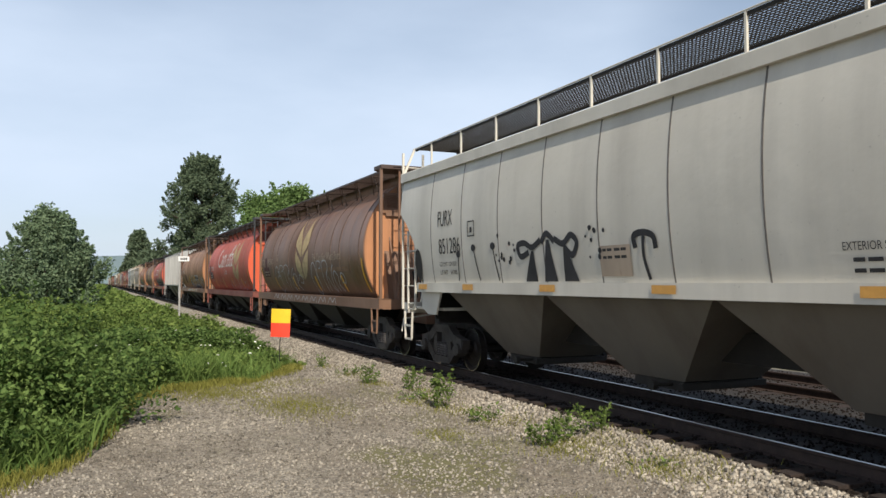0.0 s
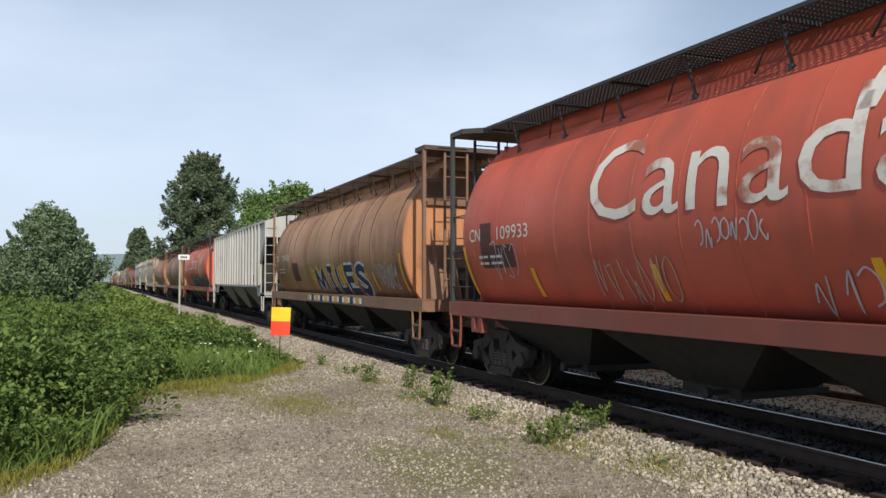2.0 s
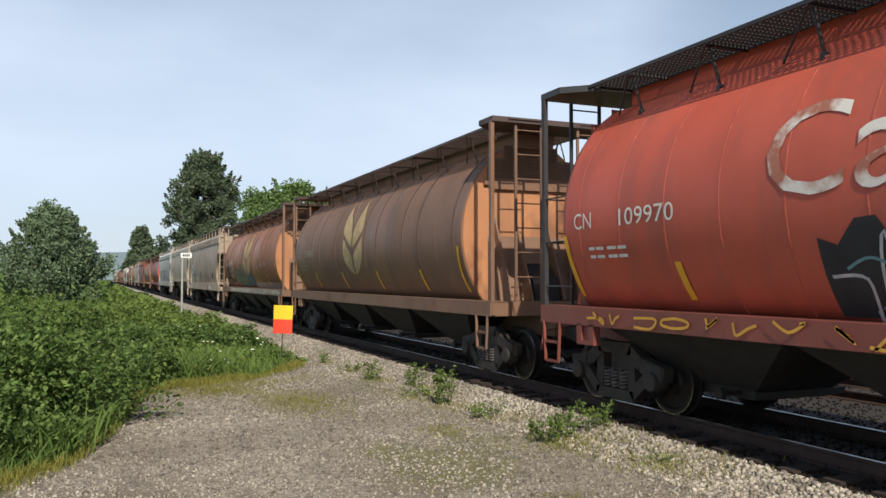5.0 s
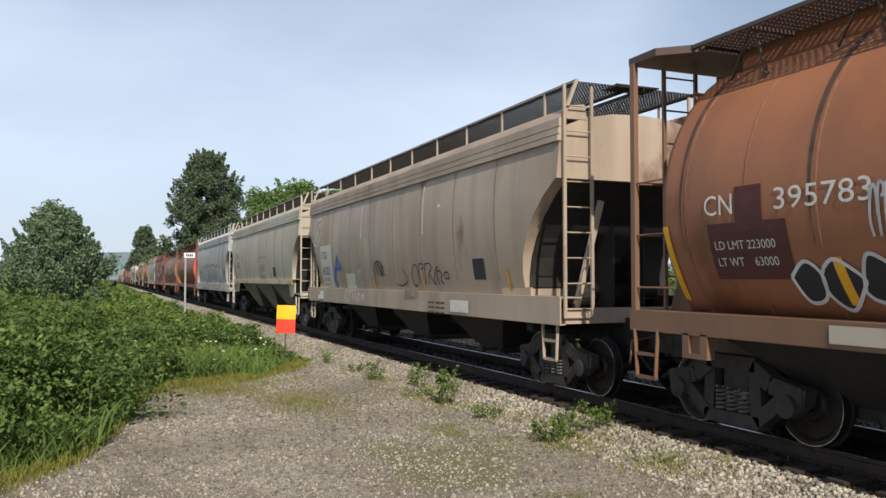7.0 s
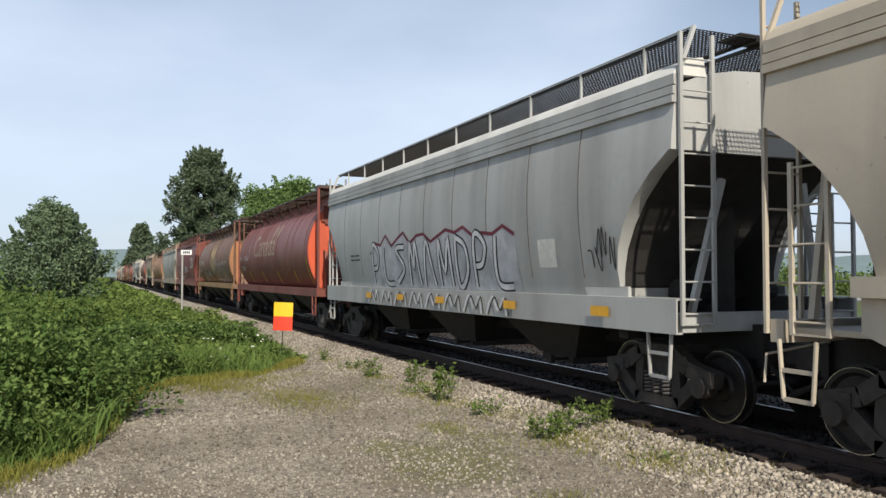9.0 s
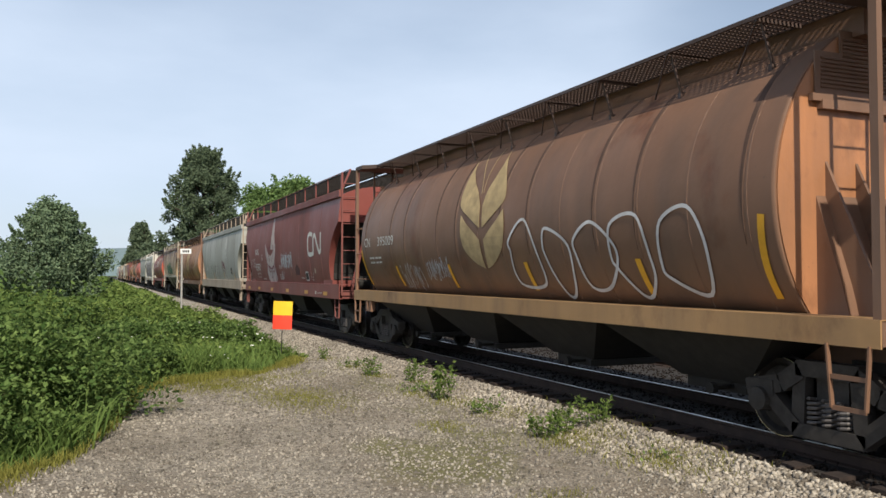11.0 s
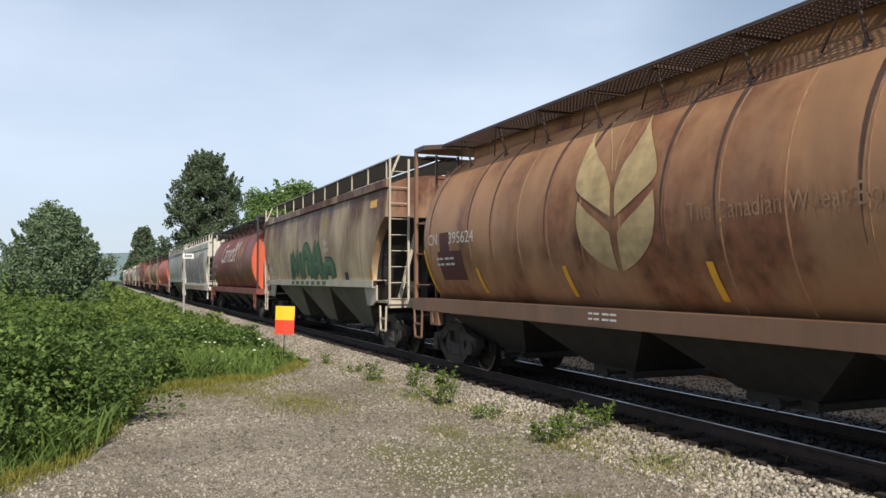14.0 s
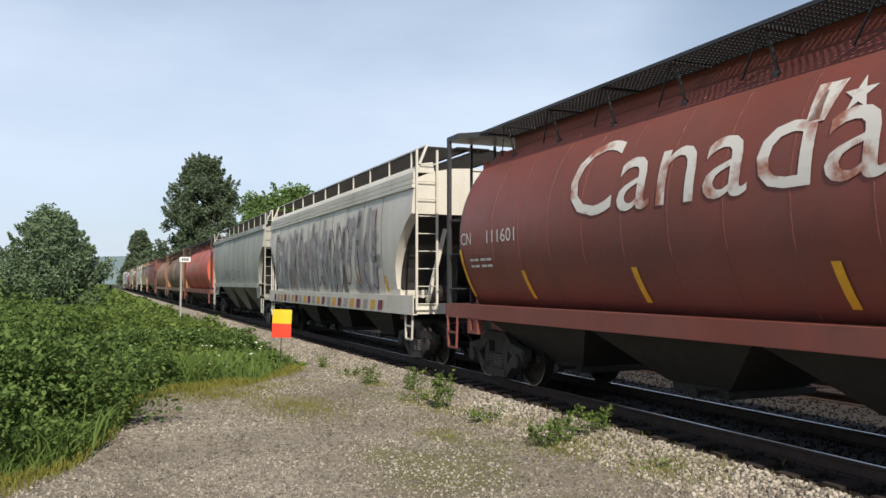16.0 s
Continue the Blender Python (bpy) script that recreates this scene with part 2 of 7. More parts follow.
def revolve(bm, prof, n=20, axis="x"):
    """Turns (r, a) pairs about an axis."""
    rings = []
    for r, a in prof:
        ring = []
        for i in range(n):
            c, s = r * math.cos(i * math.tau / n), r * math.sin(i * math.tau / n)
            ring.append(bm.verts.new((a, c, s) if axis == "x" else (c, s, a)))
        rings.append(ring)
    for k in range(len(rings) - 1):
        for i in range(n):
            bm.faces.new((rings[k][i], rings[k][(i + 1) % n], rings[k + 1][(i + 1) % n], rings[k + 1][i]))
    bm.faces.new(rings[0][::-1])
    bm.faces.new(rings[-1])


def revolve_ring(bm, r0, r1, a0, a1, n=36):
    """A flat ring about the x axis."""
    rings = [[bm.verts.new((a, q * math.cos(i * math.tau / n), q * math.sin(i * math.tau / n))) for i in range(n)] for q, a in ((r0, a0), (r1, a0), (r1, a1), (r0, a1))]
    for k in range(4):
        u, v = rings[k], rings[(k + 1) % 4]
        for i in range(n):
            bm.faces.new((u[i], u[(i + 1) % n], v[(i + 1) % n], v[i]))


def slab(bm, pts, x0, x1):
    """A plate cut to the outline pts (y, z) between x0 and x1."""
    a = [bm.verts.new((x0, y, z)) for y, z in pts]
    b = [bm.verts.new((x1, y, z)) for y, z in pts]
    bm.faces.new(a)
    bm.faces.new(b[::-1])
    for i in range(len(pts)):
        j = (i + 1) % len(pts)
        bm.faces.new((a[i], b[i], b[j], a[j]))


def loft(bm, rings, close=True):
    vs = [[bm.verts.new(p) for p in r] for r in rings]
    n = len(vs[0])
    for a, b in zip(vs, vs[1:]):
        for i in range(n):
            bm.faces.new((a[i], a[(i + 1) % n], b[(i + 1) % n], b[i]))
    if close:
        bm.faces.new(vs[0][::-1])
        bm.faces.new(vs[-1])


def scatter(name, centres, sizes, material, kind="leaf", flat=0.0, tilt=None, parent=None):
    """Thousands of small leaves, blades or stones as one mesh."""
    rng = np.random.default_rng(len(centres) + len(name))
    n = len(centres)
    c = np.asarray(centres, float)
    s = np.asarray(sizes, float).reshape(n, 1)
    a = rng.normal(size=(n, 3))
    a[:, 2] *= 1 - flat
    a /= np.linalg.norm(a, axis=1, keepdims=True)
    b = rng.normal(size=(n, 3))
    b[:, 2] *= 1 - flat
    b -= a * (a * b).sum(1, keepdims=True)
    b /= np.linalg.norm(b, axis=1, keepdims=True)
    k = np.cross(a, b)
    if kind == "leaf":
        v = np.stack([c - a * s * 0.5, c + b * s * 0.28 + k * s * 0.06, c + a * s * 0.55, c - b * s * 0.28 + k * s * 0.06], 1)
        f = np.array([[0, 1, 2], [0, 2, 3]])
    elif kind == "blade":
        up = np.stack([rng.normal(0, 0.32, n), rng.normal(0, 0.32, n), np.ones(n)], 1)
        side = np.stack([rng.normal(size=n), rng.normal(size=n), np.zeros(n)], 1)
        side /= np.linalg.norm(side, axis=1, keepdims=True)
        w = s * 0.022 + 0.003
        bend = np.stack([up[:, 0] * 1.1, up[:, 1] * 1.1, np.full(n, -0.12)], 1)
        v = np.stack([c - side * w, c + side * w, c + up * s * 0.6 + side * w * 0.7, c + up * s * 0.6 - side * w * 0.7, c + up * s + bend * s * 0.5], 1)
        f = np.array([[0, 1, 2], [0, 2, 3], [3, 2, 4]])
    else:
        q = rng.uniform(0.55, 1.15, (n, 6, 1))
        q[:, 4:] *= 0.75
        d = np.stack([a, b, -a, -b, k, -k], 1)
        v = c[:, None, :] + d * s[:, None, :] * q * 0.5
        f = np.array([[0, 1, 4], [1, 2, 4], [2, 3, 4], [3, 0, 4], [1, 0, 5], [2, 1, 5], [3, 2, 5], [0, 3, 5]])
    per = v.shape[1]
    v = v.reshape(-1, 3)
    tri = (f[None] + (np.arange(n) * per)[:, None, None]).reshape(-1, 3)
    me = bpy.data.meshes.new(name)
    me.vertices.add(len(v))
    me.vertices.foreach_set("co", v.ravel().astype(np.float32))
    me.loops.add(tri.size)
    me.loops.foreach_set("vertex_index", tri.ravel().astype(np.int32))
    me.polygons.add(len(tri))
    me.polygons.foreach_set("loop_start", np.arange(0, tri.size, 3, dtype=np.int32))
    me.polygons.foreach_set("loop_total", np.full(len(tri), 3, np.int32))
    me.update(calc_edges=True)
    me.materials.append(material)
    ob = new(name, me)
    ob.parent = parent
    return ob


# ---- the ground ----
TRACK_X, TRACK2_X, GAUGE = 8.09, 12.6, 1.505
GRAVEL_EDGE = [(-30, -2), (-1.0, 10.1), (-0.25, 11.5), (0.35, 14.0), (0.85, 17.2), (1.5, 18.2), (2.9, 18.8), (4.2, 20.0), (5.0, 21.4), (5.9, 23.5)]


def smooth(a, b, v):
    t = np.clip((v - a) / (b - a), 0, 1)
    return t * t * (3 - 2 * t)


def gravel_mask(x, y):
    """1 on the gravel pull-in, 0 in the grass."""
    ex, ey = zip(*GRAVEL_EDGE)
    edge = np.interp(x, ex, ey)
    wob = 0.35 * np.sin(x * 2.1 + y * 0.7) + 0.25 * np.sin(x * 5.3 - y * 1.9)
    return 1 - smooth(-0.5, 0.5, y - edge + wob)


def ground_z(x, y):
    x, y = np.asarray(x, float), np.asarray(y, float)
    g = gravel_mask(x, y)
    low = -0.60 + 0.25 * g + 0.04 * np.sin(x * 0.9) * np.sin(y * 0.6) + 0.012 * np.sin(x * 4.1 + y * 2.3)
    bed = -0.21 + 0.042 * smooth(7.0, 7.3, x) * (1 - smooth(8.9, 9.2, x))
    toe = 5.75 + 0.35 * g + 0.12 * np.sin(y * 1.3)
    near = smooth(toe, 6.75, x)
    far = 1 - smooth(14.4, 16.4, x)
    return low + (bed - low) * near * far


def ground_sheet():
    def axis(lo, a, b, hi, fine, coarse):
        mid = np.arange(a, b + 1e-6, fine)
        out = np.geomspace(1, hi - b + 1, coarse)[1:] - 1 + b
        inn = a - (np.geomspace(1, a - lo + 1, coarse)[1:] - 1)
        return np.concatenate([inn[::-1], mid, out])
    xs = axis(-3000, -8, 17, 3000, 0.16, 26)
    ys = axis(-600, 2, 34, 4500, 0.2, 34)
    gx, gy = np.meshgrid(xs, ys)
    gz = ground_z(gx, gy)
    v = np.stack([gx, gy, gz], -1).reshape(-1, 3)
    w, h = len(xs), len(ys)
    i = (np.arange(h - 1)[:, None] * w + np.arange(w - 1)[None]).ravel()
    f = np.stack([i, i + 1, i + w + 1, i + w], 1)
    me = bpy.data.meshes.new("ground")
    me.from_pydata(v.tolist(), [], f.tolist())
    cover = me.attributes.new("cover", "FLOAT_COLOR", "POINT")
    x, y = v[:, 0], v[:, 1]
    bed = smooth(5.75, 6.4, x) * (1 - smooth(15.2, 16.2, x))
    g = gravel_mask(x, y)
    # mask of the dark bed: brown ballast plus the shade below the train
    dark_bed = smooth(6.60, 6.95, x) * (1 - 0.03 * smooth(9.6, 10.6, x)) * (1 - smooth(15.0, 16.0, x))
    col = np.stack([g, bed, dark_bed, np.ones_like(g)], 1)
    cover.data.foreach_set("color", col.ravel().astype(np.float32))
    for p in me.polygons:
        p.use_smooth = True
    m, n, l, b = base("earth, gravel and ballast", 0.95)
    at = n.new("ShaderNodeAttribute")
    at.attribute_name = "cover"
    sep = n.new("ShaderNodeSeparateColor")
    l.new(at.outputs["Color"], sep.inputs["Color"])

    def stones(scale, a, bcol):
        vo = n.new("ShaderNodeTexVoronoi")
        vo.inputs["Scale"].default_value = scale
        c = n.new("ShaderNodeTexCoord")
        l.new(c.outputs["Object"], vo.inputs["Vector"])
        bw = n.new("ShaderNodeSeparateColor")
        l.new(vo.outputs["Color"], bw.inputs["Color"])
        return mix(n, l, bw.outputs["Red"], a, bcol), vo.outputs["Distance"]
    gcol, gd = stones(26, (0.16, 0.135, 0.105), (0.41, 0.365, 0.295))
    gcol = mix(n, l, scaled(n, l, noise_fac(n, l, 0.45, 6, 0.38, 0.62), 0.75), gcol, (0.165, 0.130, 0.092))
    moss = noise_fac(n, l, 0.6, 8, 0.53, 0.62, (1, 0.55, 1))
    gcol = mix(n, l, scaled(n, l, moss, 0.8), gcol, (0.135, 0.130, 0.040))
    gcol = mix(n, l, scaled(n, l, noise_fac(n, l, 3.5, 7, 0.48, 0.70), 0.55), gcol, (0.10, 0.085, 0.065))
    bcol, bd = stones(13, (0.16, 0.138, 0.112), (0.48, 0.43, 0.36))
    soil = mix(n, l, noise_fac(n, l, 3, 6), (0.05, 0.075, 0.018), (0.10, 0.105, 0.03))
    soil = mix(n, l, noise_fac(n, l, 0.05, 5, 0.4, 0.6), soil, (0.075, 0.12, 0.03))
    c = mix(n, l, sep.outputs["Red"], soil, gcol)
    c = mix(n, l, sep.outputs["Green"], c, bcol)
    # near-black bed colour stands in for shade under the train
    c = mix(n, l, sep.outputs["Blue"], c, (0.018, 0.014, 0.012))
    l.new(c, b.inputs["Base Color"])
    bump(n, l, b, gd, 0.7, 0.03)
    me.materials.append(m)
    return tagged(new("ground", me), "gravel pull-in, grass verge and pale stone ballast", kind="structure")


ground_sheet()


# ---- the two tracks ----
RAIL = [(-0.07, -0.17), (0.07, -0.17), (0.07, -0.155), (0.012, -0.14), (0.012, -0.045), (0.036, -0.03), (0.036, -0.006), (0.028, 0.0),
        (-0.028, 0.0), (-0.036, -0.006), (-0.036, -0.03), (-0.012, -0.045), (-0.012, -0.14), (-0.07, -0.155)]


def track(cx, label, drop, polished):
    tr = tagged(new("railway_track"), label, "railway track", kind="structure")
    tr.location = (cx, 0, drop)
    for sx in (-1, 1):
        bm = bmesh.new()
        ys = [-160, -20, 0, 20, 40, 80, 200, 1500]
        loft(bm, [[(sx * GAUGE / 2 + x, y, z) for x, z in RAIL] for y in ys])
        rail = part("rail", bm, M["railside"], tr, "rust-brown steel rail with a worn bright head")
        if polished:
            bm = bmesh.new()
            box(bm, sx * GAUGE / 2 - 0.020, sx * GAUGE / 2 + 0.020, -160, 1500, -0.001, 0.0025)
            part("rail_head", bm, M["railtop"], rail, "polished running surface")
    bm = bmesh.new()
    box(bm, -1.3, 1.3, -0.115, 0.115, -0.36, -0.165)
    bmesh.ops.bevel(bm, geom=bm.edges[:], offset=0.012, segments=1)
    me = shared("sleeper", bm)
    rng = random.Random(5 + int(cx))
    far = bmesh.new()
    for k in range(-20, 620):
        y = k * 0.545 + rng.uniform(-0.03, 0.03)
        m = pose(rng.uniform(-0.05, 0.05), y, rng.uniform(-0.012, 0.008), 0, 0, rng.uniform(-1.2, 1.2))
        if -4 < y < 70:
            piece("sleeper", me, M["tie"], tr, m)
        elif y > -12:
            box(far, -1.3, 1.3, y - 0.115, y + 0.115, -0.36, -0.17)
    tagged(part("sleeper_row", far, M["tie"], tr), kind="stuff")
    return tr


track(TRACK_X, "main railway track with polished rails on timber sleepers", 0.0, True)
track(TRACK2_X, "rusty second track on weathered timber sleepers", -0.04, False)

# ---- the train: shared shapes ----
SPEED = 19.44
COUPLINGS = [2.6, 20.77, 38.89, 56.68, 74.83, 93.30, 111.70, 129.97, 148.17, 166.49, 184.48, 202.32, 220.45, 238.50, 256.35, 274.32, 292.39, 310.90,
             329.45, 347.50, 365.61, 383.87]
while len(COUPLINGS) < 32:
    COUPLINGS.append(COUPLINGS[-1] + 18.25)
OFFSET = 0.63 - 2.81
SHIFT = 0.22         # the tanks sit a little towards the rear of their frames
HALF = 8.25          # from the car's middle to its corner posts
WHEEL_R = 0.457
PROFILES = {
    "barrel": lambda z: -0.55 + math.sqrt(max(0.05, 2.1 ** 2 - (z - 2.75) ** 2)),
    "curved": lambda z: 1.58 - (z - 3.05) ** 2 / 13.0,
    "ribbed": lambda z: 1.47,
}


def truck_mesh_parts():
    """Shapes of one two-axle truck, centred on its bolster."""
    s = {}
    bm = bmesh.new()
    box(bm, -1.02, 1.02, -0.2, 0.2, 0.52, 0.80)
    box(bm, -0.4, 0.4, -0.28, 0.28, 0.80, 0.92)
    s["bolster"] = shared("truck", bm)
    bm = bmesh.new()
    for a, c, w in (((-1.12, 0.56), (-0.62, 0.66), 0.20), ((-0.62, 0.66), (-0.34, 0.84), 0.2), ((-0.40, 0.86), (0.40, 0.86), 0.17), ((0.34, 0.84), (0.62, 0.66), 0.2),
                    ((0.62, 0.66), (1.12, 0.56), 0.20), ((-0.78, 0.50), (-0.40, 0.20), 0.17), ((0.78, 0.50), (0.40, 0.20), 0.17), ((-0.46, 0.19), (0.46, 0.19), 0.15),
                    ((-0.40, 0.24), (-0.36, 0.84), 0.13), ((0.40, 0.24), (0.36, 0.84), 0.13)):
        bar(bm, (0, *a), (0, *c), 0.17, w, (0, 0, 1))
    for sy in (-1, 1):
        box(bm, -0.10, 0.10, sy * 0.90 - 0.19, sy * 0.90 + 0.19, 0.50, 0.68)
    bmesh.ops.bevel(bm, geom=bm.edges[:], offset=0.014, segments=1)
    s["side_frame"] = shared("side_frame", bm)
    bm = bmesh.new()
    revolve(bm, [(0.06, -0.13), (0.13, -0.12), (0.14, 0.0), (0.14, 0.10)], 14)
    s["bearing"] = shared("axle_bearing", bm)
    bm = bmesh.new()
    turns, n, r = 5.5, 44, 0.075
    pts = [Vector((r * math.cos(t * math.tau * turns / n), r * math.sin(t * math.tau * turns / n), 0.27 + 0.28 * t / n)) for t in range(n + 1)]
    rings = []
    for p in pts:
        out = Vector((p.x, p.y, 0)).normalized()
        rings.append([p + out * 0.018 * math.cos(k * math.tau / 5) + Vector((0, 0, 0.018 * math.sin(k * math.tau / 5))) for k in range(5)])
    loft(bm, rings)
    s["spring"] = shared("spring", bm)
    bm = bmesh.new()
    revolve(bm, [(0.075, -0.9), (0.085, -0.8), (0.085, 0.8), (0.075, 0.9)], 12)
    for sx in (-1, 1):
        prof = [(0.10, -0.07), (0.17, -0.06), (0.20, -0.02), (0.36, -0.015), (0.40, -0.055), (0.452, -0.055), (0.452, 0.055), (0.485, 0.06), (0.485, 0.085), (0.40, 0.085),
                (0.36, 0.03), (0.20, 0.03), (0.17, 0.08), (0.10, 0.09)]
        revolve(bm, [(r_, sx * 0.75 + (a if sx < 0 else -a)) for r_, a in (prof if sx < 0 else prof)], 32)
    for k in range(5):
        a = k * math.tau / 5
        for sx in (-0.835, 0.835):
            rod(bm, (sx, 0.27 * math.cos(a), 0.27 * math.sin(a)), (sx * 0.99, 0.27 * math.cos(a), 0.27 * math.sin(a)), 0.022, 6)
    s["wheelset"] = shared("wheelset", bm, False)
    bm = bmesh.new()
    revolve_ring(bm, 0.445, 0.4545, -0.005, 0.005)
    s["tread"] = shared("wheel_rim", bm)
    return s


TRUCK = truck_mesh_parts()
AXLES = {-1: [], 1: []}


def truck(car, y):
    t = piece("truck", TRUCK["bolster"], M["iron"], car, pose(0, y, 0))
    for sx in (-1, 1):
        piece("side_frame", TRUCK["side_frame"], M["iron"], t, pose(sx * 1.03, 0, 0))
        for sy in (-0.90, 0.90):
            piece("axle_bearing", TRUCK["bearing"], M["iron"], t, pose(sx * 1.06, sy, WHEEL_R, 0, 0, 0 if sx < 0 else 180))
        for dy in (-0.19, 0.0, 0.19):
            piece("spring", TRUCK["spring"], M["spring"], t, pose(sx * 1.05, dy, 0))
    for sy in (-1, 1):
        w = piece("wheelset", TRUCK["wheelset"], M["wheel"], t, pose(0, sy * 0.90, WHEEL_R))
        AXLES[sy].append(w)
        for sx in (-0.805, 0.805):
            piece("wheel_rim", TRUCK["tread"], M["tread"], t, pose(sx, sy * 0.90, WHEEL_R))


def ladder_kind(w, z0, z1, step=0.38, stile=0.05):
    """A flat ladder in the local x and z: its frame of two stiles, and where the rungs go."""
    bm = bmesh.new()
    h = 0.02 + stile * 0.4
    loft(bm, [[(-w / 2 - stile / 2, y, z0), (w / 2 + stile / 2, y, z0), (w / 2 + stile / 2, y, z1), (w / 2 - stile / 2, y, z1), (w / 2 - stile / 2, y, z0 + 0.02),
               (-w / 2 + stile / 2, y, z0 + 0.02), (-w / 2 + stile / 2, y, z1), (-w / 2 - stile / 2, y, z1)] for y in (-h / 2, h / 2)])
    bmesh.ops.recalc_face_normals(bm, faces=bm.faces[:])
    rb = bmesh.new()
    rod(rb, (-w / 2, 0, 0), (w / 2, 0, 0), 0.013, 6)
    zs = []
    z = z0 + 0.14
    while z < z1 - 0.05:
        zs.append(z)
        z += step
    return shared("ladder", bm), shared("rung", rb), zs


def ladder(kind, material, car, m):
    frame_me, rung_me, zs = S[kind]
    ob = piece("ladder", frame_me, material, car, m)
    for z in zs:
        piece("rung", rung_me, material, ob, pose(0, 0, z))


def jack_pad_mesh():
    """The jacking pad: a small bracket with a hole below the side sill."""
    bm = bmesh.new()
    for a, c in ((-0.22, -0.10), (0.10, 0.22)):
        box(bm, -0.10, 0.02, a, c, -0.24, 0.0)
    box(bm, -0.10, 0.02, -0.22, 0.22, -0.30, -0.24)
    box(bm, -0.06, 0.0, -0.10, 0.10, -0.24, 0.0)
    return shared("jacking_pad", bm)


def step_mesh():
    """The sill step: a bent strap that hangs below the corner."""
    bm = bmesh.new()
    for a, c in (((0, -0.24, 0.0), (0, -0.19, -0.62)), ((0, 0.24, 0.0), (0, 0.19, -0.62)), ((0, -0.19, -0.62), (0, 0.19, -0.62)), ((0, -0.21, -0.32), (0, 0.21, -0.32))):
        bar(bm, a, c, 0.022, 0.045)
    return shared("step", bm)


def coupler_mesh():
    bm = bmesh.new()
    box(bm, -0.09, 0.09, -0.1, 0.62, 0.76, 0.98)
    slab(bm, [(0.55, 0.70), (0.86, 0.70), (0.86, 1.04), (0.55, 1.04)], -0.17, 0.04)
    slab(bm, [(0.62, 0.74), (0.98, 0.74), (0.98, 1.0), (0.62, 1.0)], 0.05, 0.18)
    rod(bm, (0.12, 0.8, 0.68), (0.12, 0.8, 1.08), 0.045, 8)
    rod(bm, (-0.3, 0.1, 0.74), (-0.36, 0.78, 0.40), 0.035, 8)
    bmesh.ops.bevel(bm, geom=[e for e in bm.edges if e.calc_length() > 0.12], offset=0.02, segments=1)
    return shared("coupler", bm)


def rail_post_mesh(h):
    bm = bmesh.new()
    bar(bm, (0, 0, 0), (0, 0, h), 0.035, 0.035)
    return shared("walkway_post", bm)


def hatch_mesh():
    bm = bmesh.new()
    box(bm, -0.30, 0.30, -0.55, 0.55, 0, 0.10)
    for y in (-0.4, 0, 0.4):
        box(bm, -0.34, 0.34, y - 0.03, y + 0.03, 0.1, 0.13)
    bmesh.ops.bevel(bm, geom=bm.edges[:], offset=0.015, segments=1)
    return shared("hatch", bm)


def gate_mesh():
    """The outlet below a hopper, with its rack, shaft and capstans."""
    bm = bmesh.new()
    box(bm, -0.62, 0.62, -0.55, 0.55, 0.36, 0.56)
    box(bm, -0.75, 0.75, -0.68, -0.60, 0.40, 0.48)
    rod(bm, (-0.95, -0.30, 0.44), (0.95, -0.30, 0.44), 0.03, 8)
    for sx in (-0.95, 0.95):
        rod(bm, (sx - 0.04, -0.30, 0.44), (sx + 0.04, -0.30, 0.44), 0.075, 8)
    return shared("outlet_gate", bm)


def hopper_mesh(top, half, z1, z0=0.52, skew=0.0, bottom=0.62):
    """A pocket that narrows from the sill to its gate."""
    bm = bmesh.new()
    loft(bm, [[(-half, -top, z1), (half, -top, z1), (half, top, z1), (-half, top, z1)],
              [(-half * 0.97, -top * 0.93 + skew, z1 - 0.12), (half * 0.97, -top * 0.93 + skew, z1 - 0.12), (half * 0.97, top * 0.93, z1 - 0.12), (-half * 0.97, top * 0.93, z1 - 0.12)],
              [(-0.66, -bottom, z0), (0.66, -bottom, z0), (0.66, bottom, z0), (-0.66, bottom, z0)]])
    return shared("hopper", bm)


S = {
    "pad": jack_pad_mesh(), "step": step_mesh(), "coupler": coupler_mesh(), "hatch": hatch_mesh(), "gate": gate_mesh(),
    "post": rail_post_mesh(0.52), "low_post": rail_post_mesh(0.3), "end_ladder": ladder_kind(0.55, 1.3, 4.76, 0.46), "side_ladder": ladder_kind(0.5, 1.3, 4.66, 0.46),
    "rib_ladder": ladder_kind(0.50, 1.25, 4.36, 0.40), "short_ladder": ladder_kind(0.46, 1.25, 3.05, 0.40), "tall_ladder": ladder_kind(0.50, 1.25, 4.92, 0.40),
    "hop_barrel": hopper_mesh(1.72, 1.30, 1.26, 0.50), "hop_curved": hopper_mesh(2.05, 1.36, 1.74, 0.50), "hop_ribbed": hopper_mesh(2.05, 1.38, 1.70, 0.50),
}


def barrel_body():
    """The long rounded tank of a cylindrical grain car, with raised weld seams."""
    bm = bmesh.new()
    zs = [1.44 + (4.50 - 1.44) * (i / 20) for i in range(21)]
    f = PROFILES["barrel"]
    ring = [(-f(z), z) for z in zs] + [(-0.40, 4.58), (0, 4.61), (0.40, 4.58)] + [(f(z), z) for z in reversed(zs)]
    e = HALF - 0.98
    loft(bm, [[(x, y, z) for x, z in ring] for y in (-e, -e + 0.06, e - 0.06, e)])
    me = shared("barrel", bm)
    for p in me.polygons:
        p.use_smooth = len(p.vertices) == 4
    return me


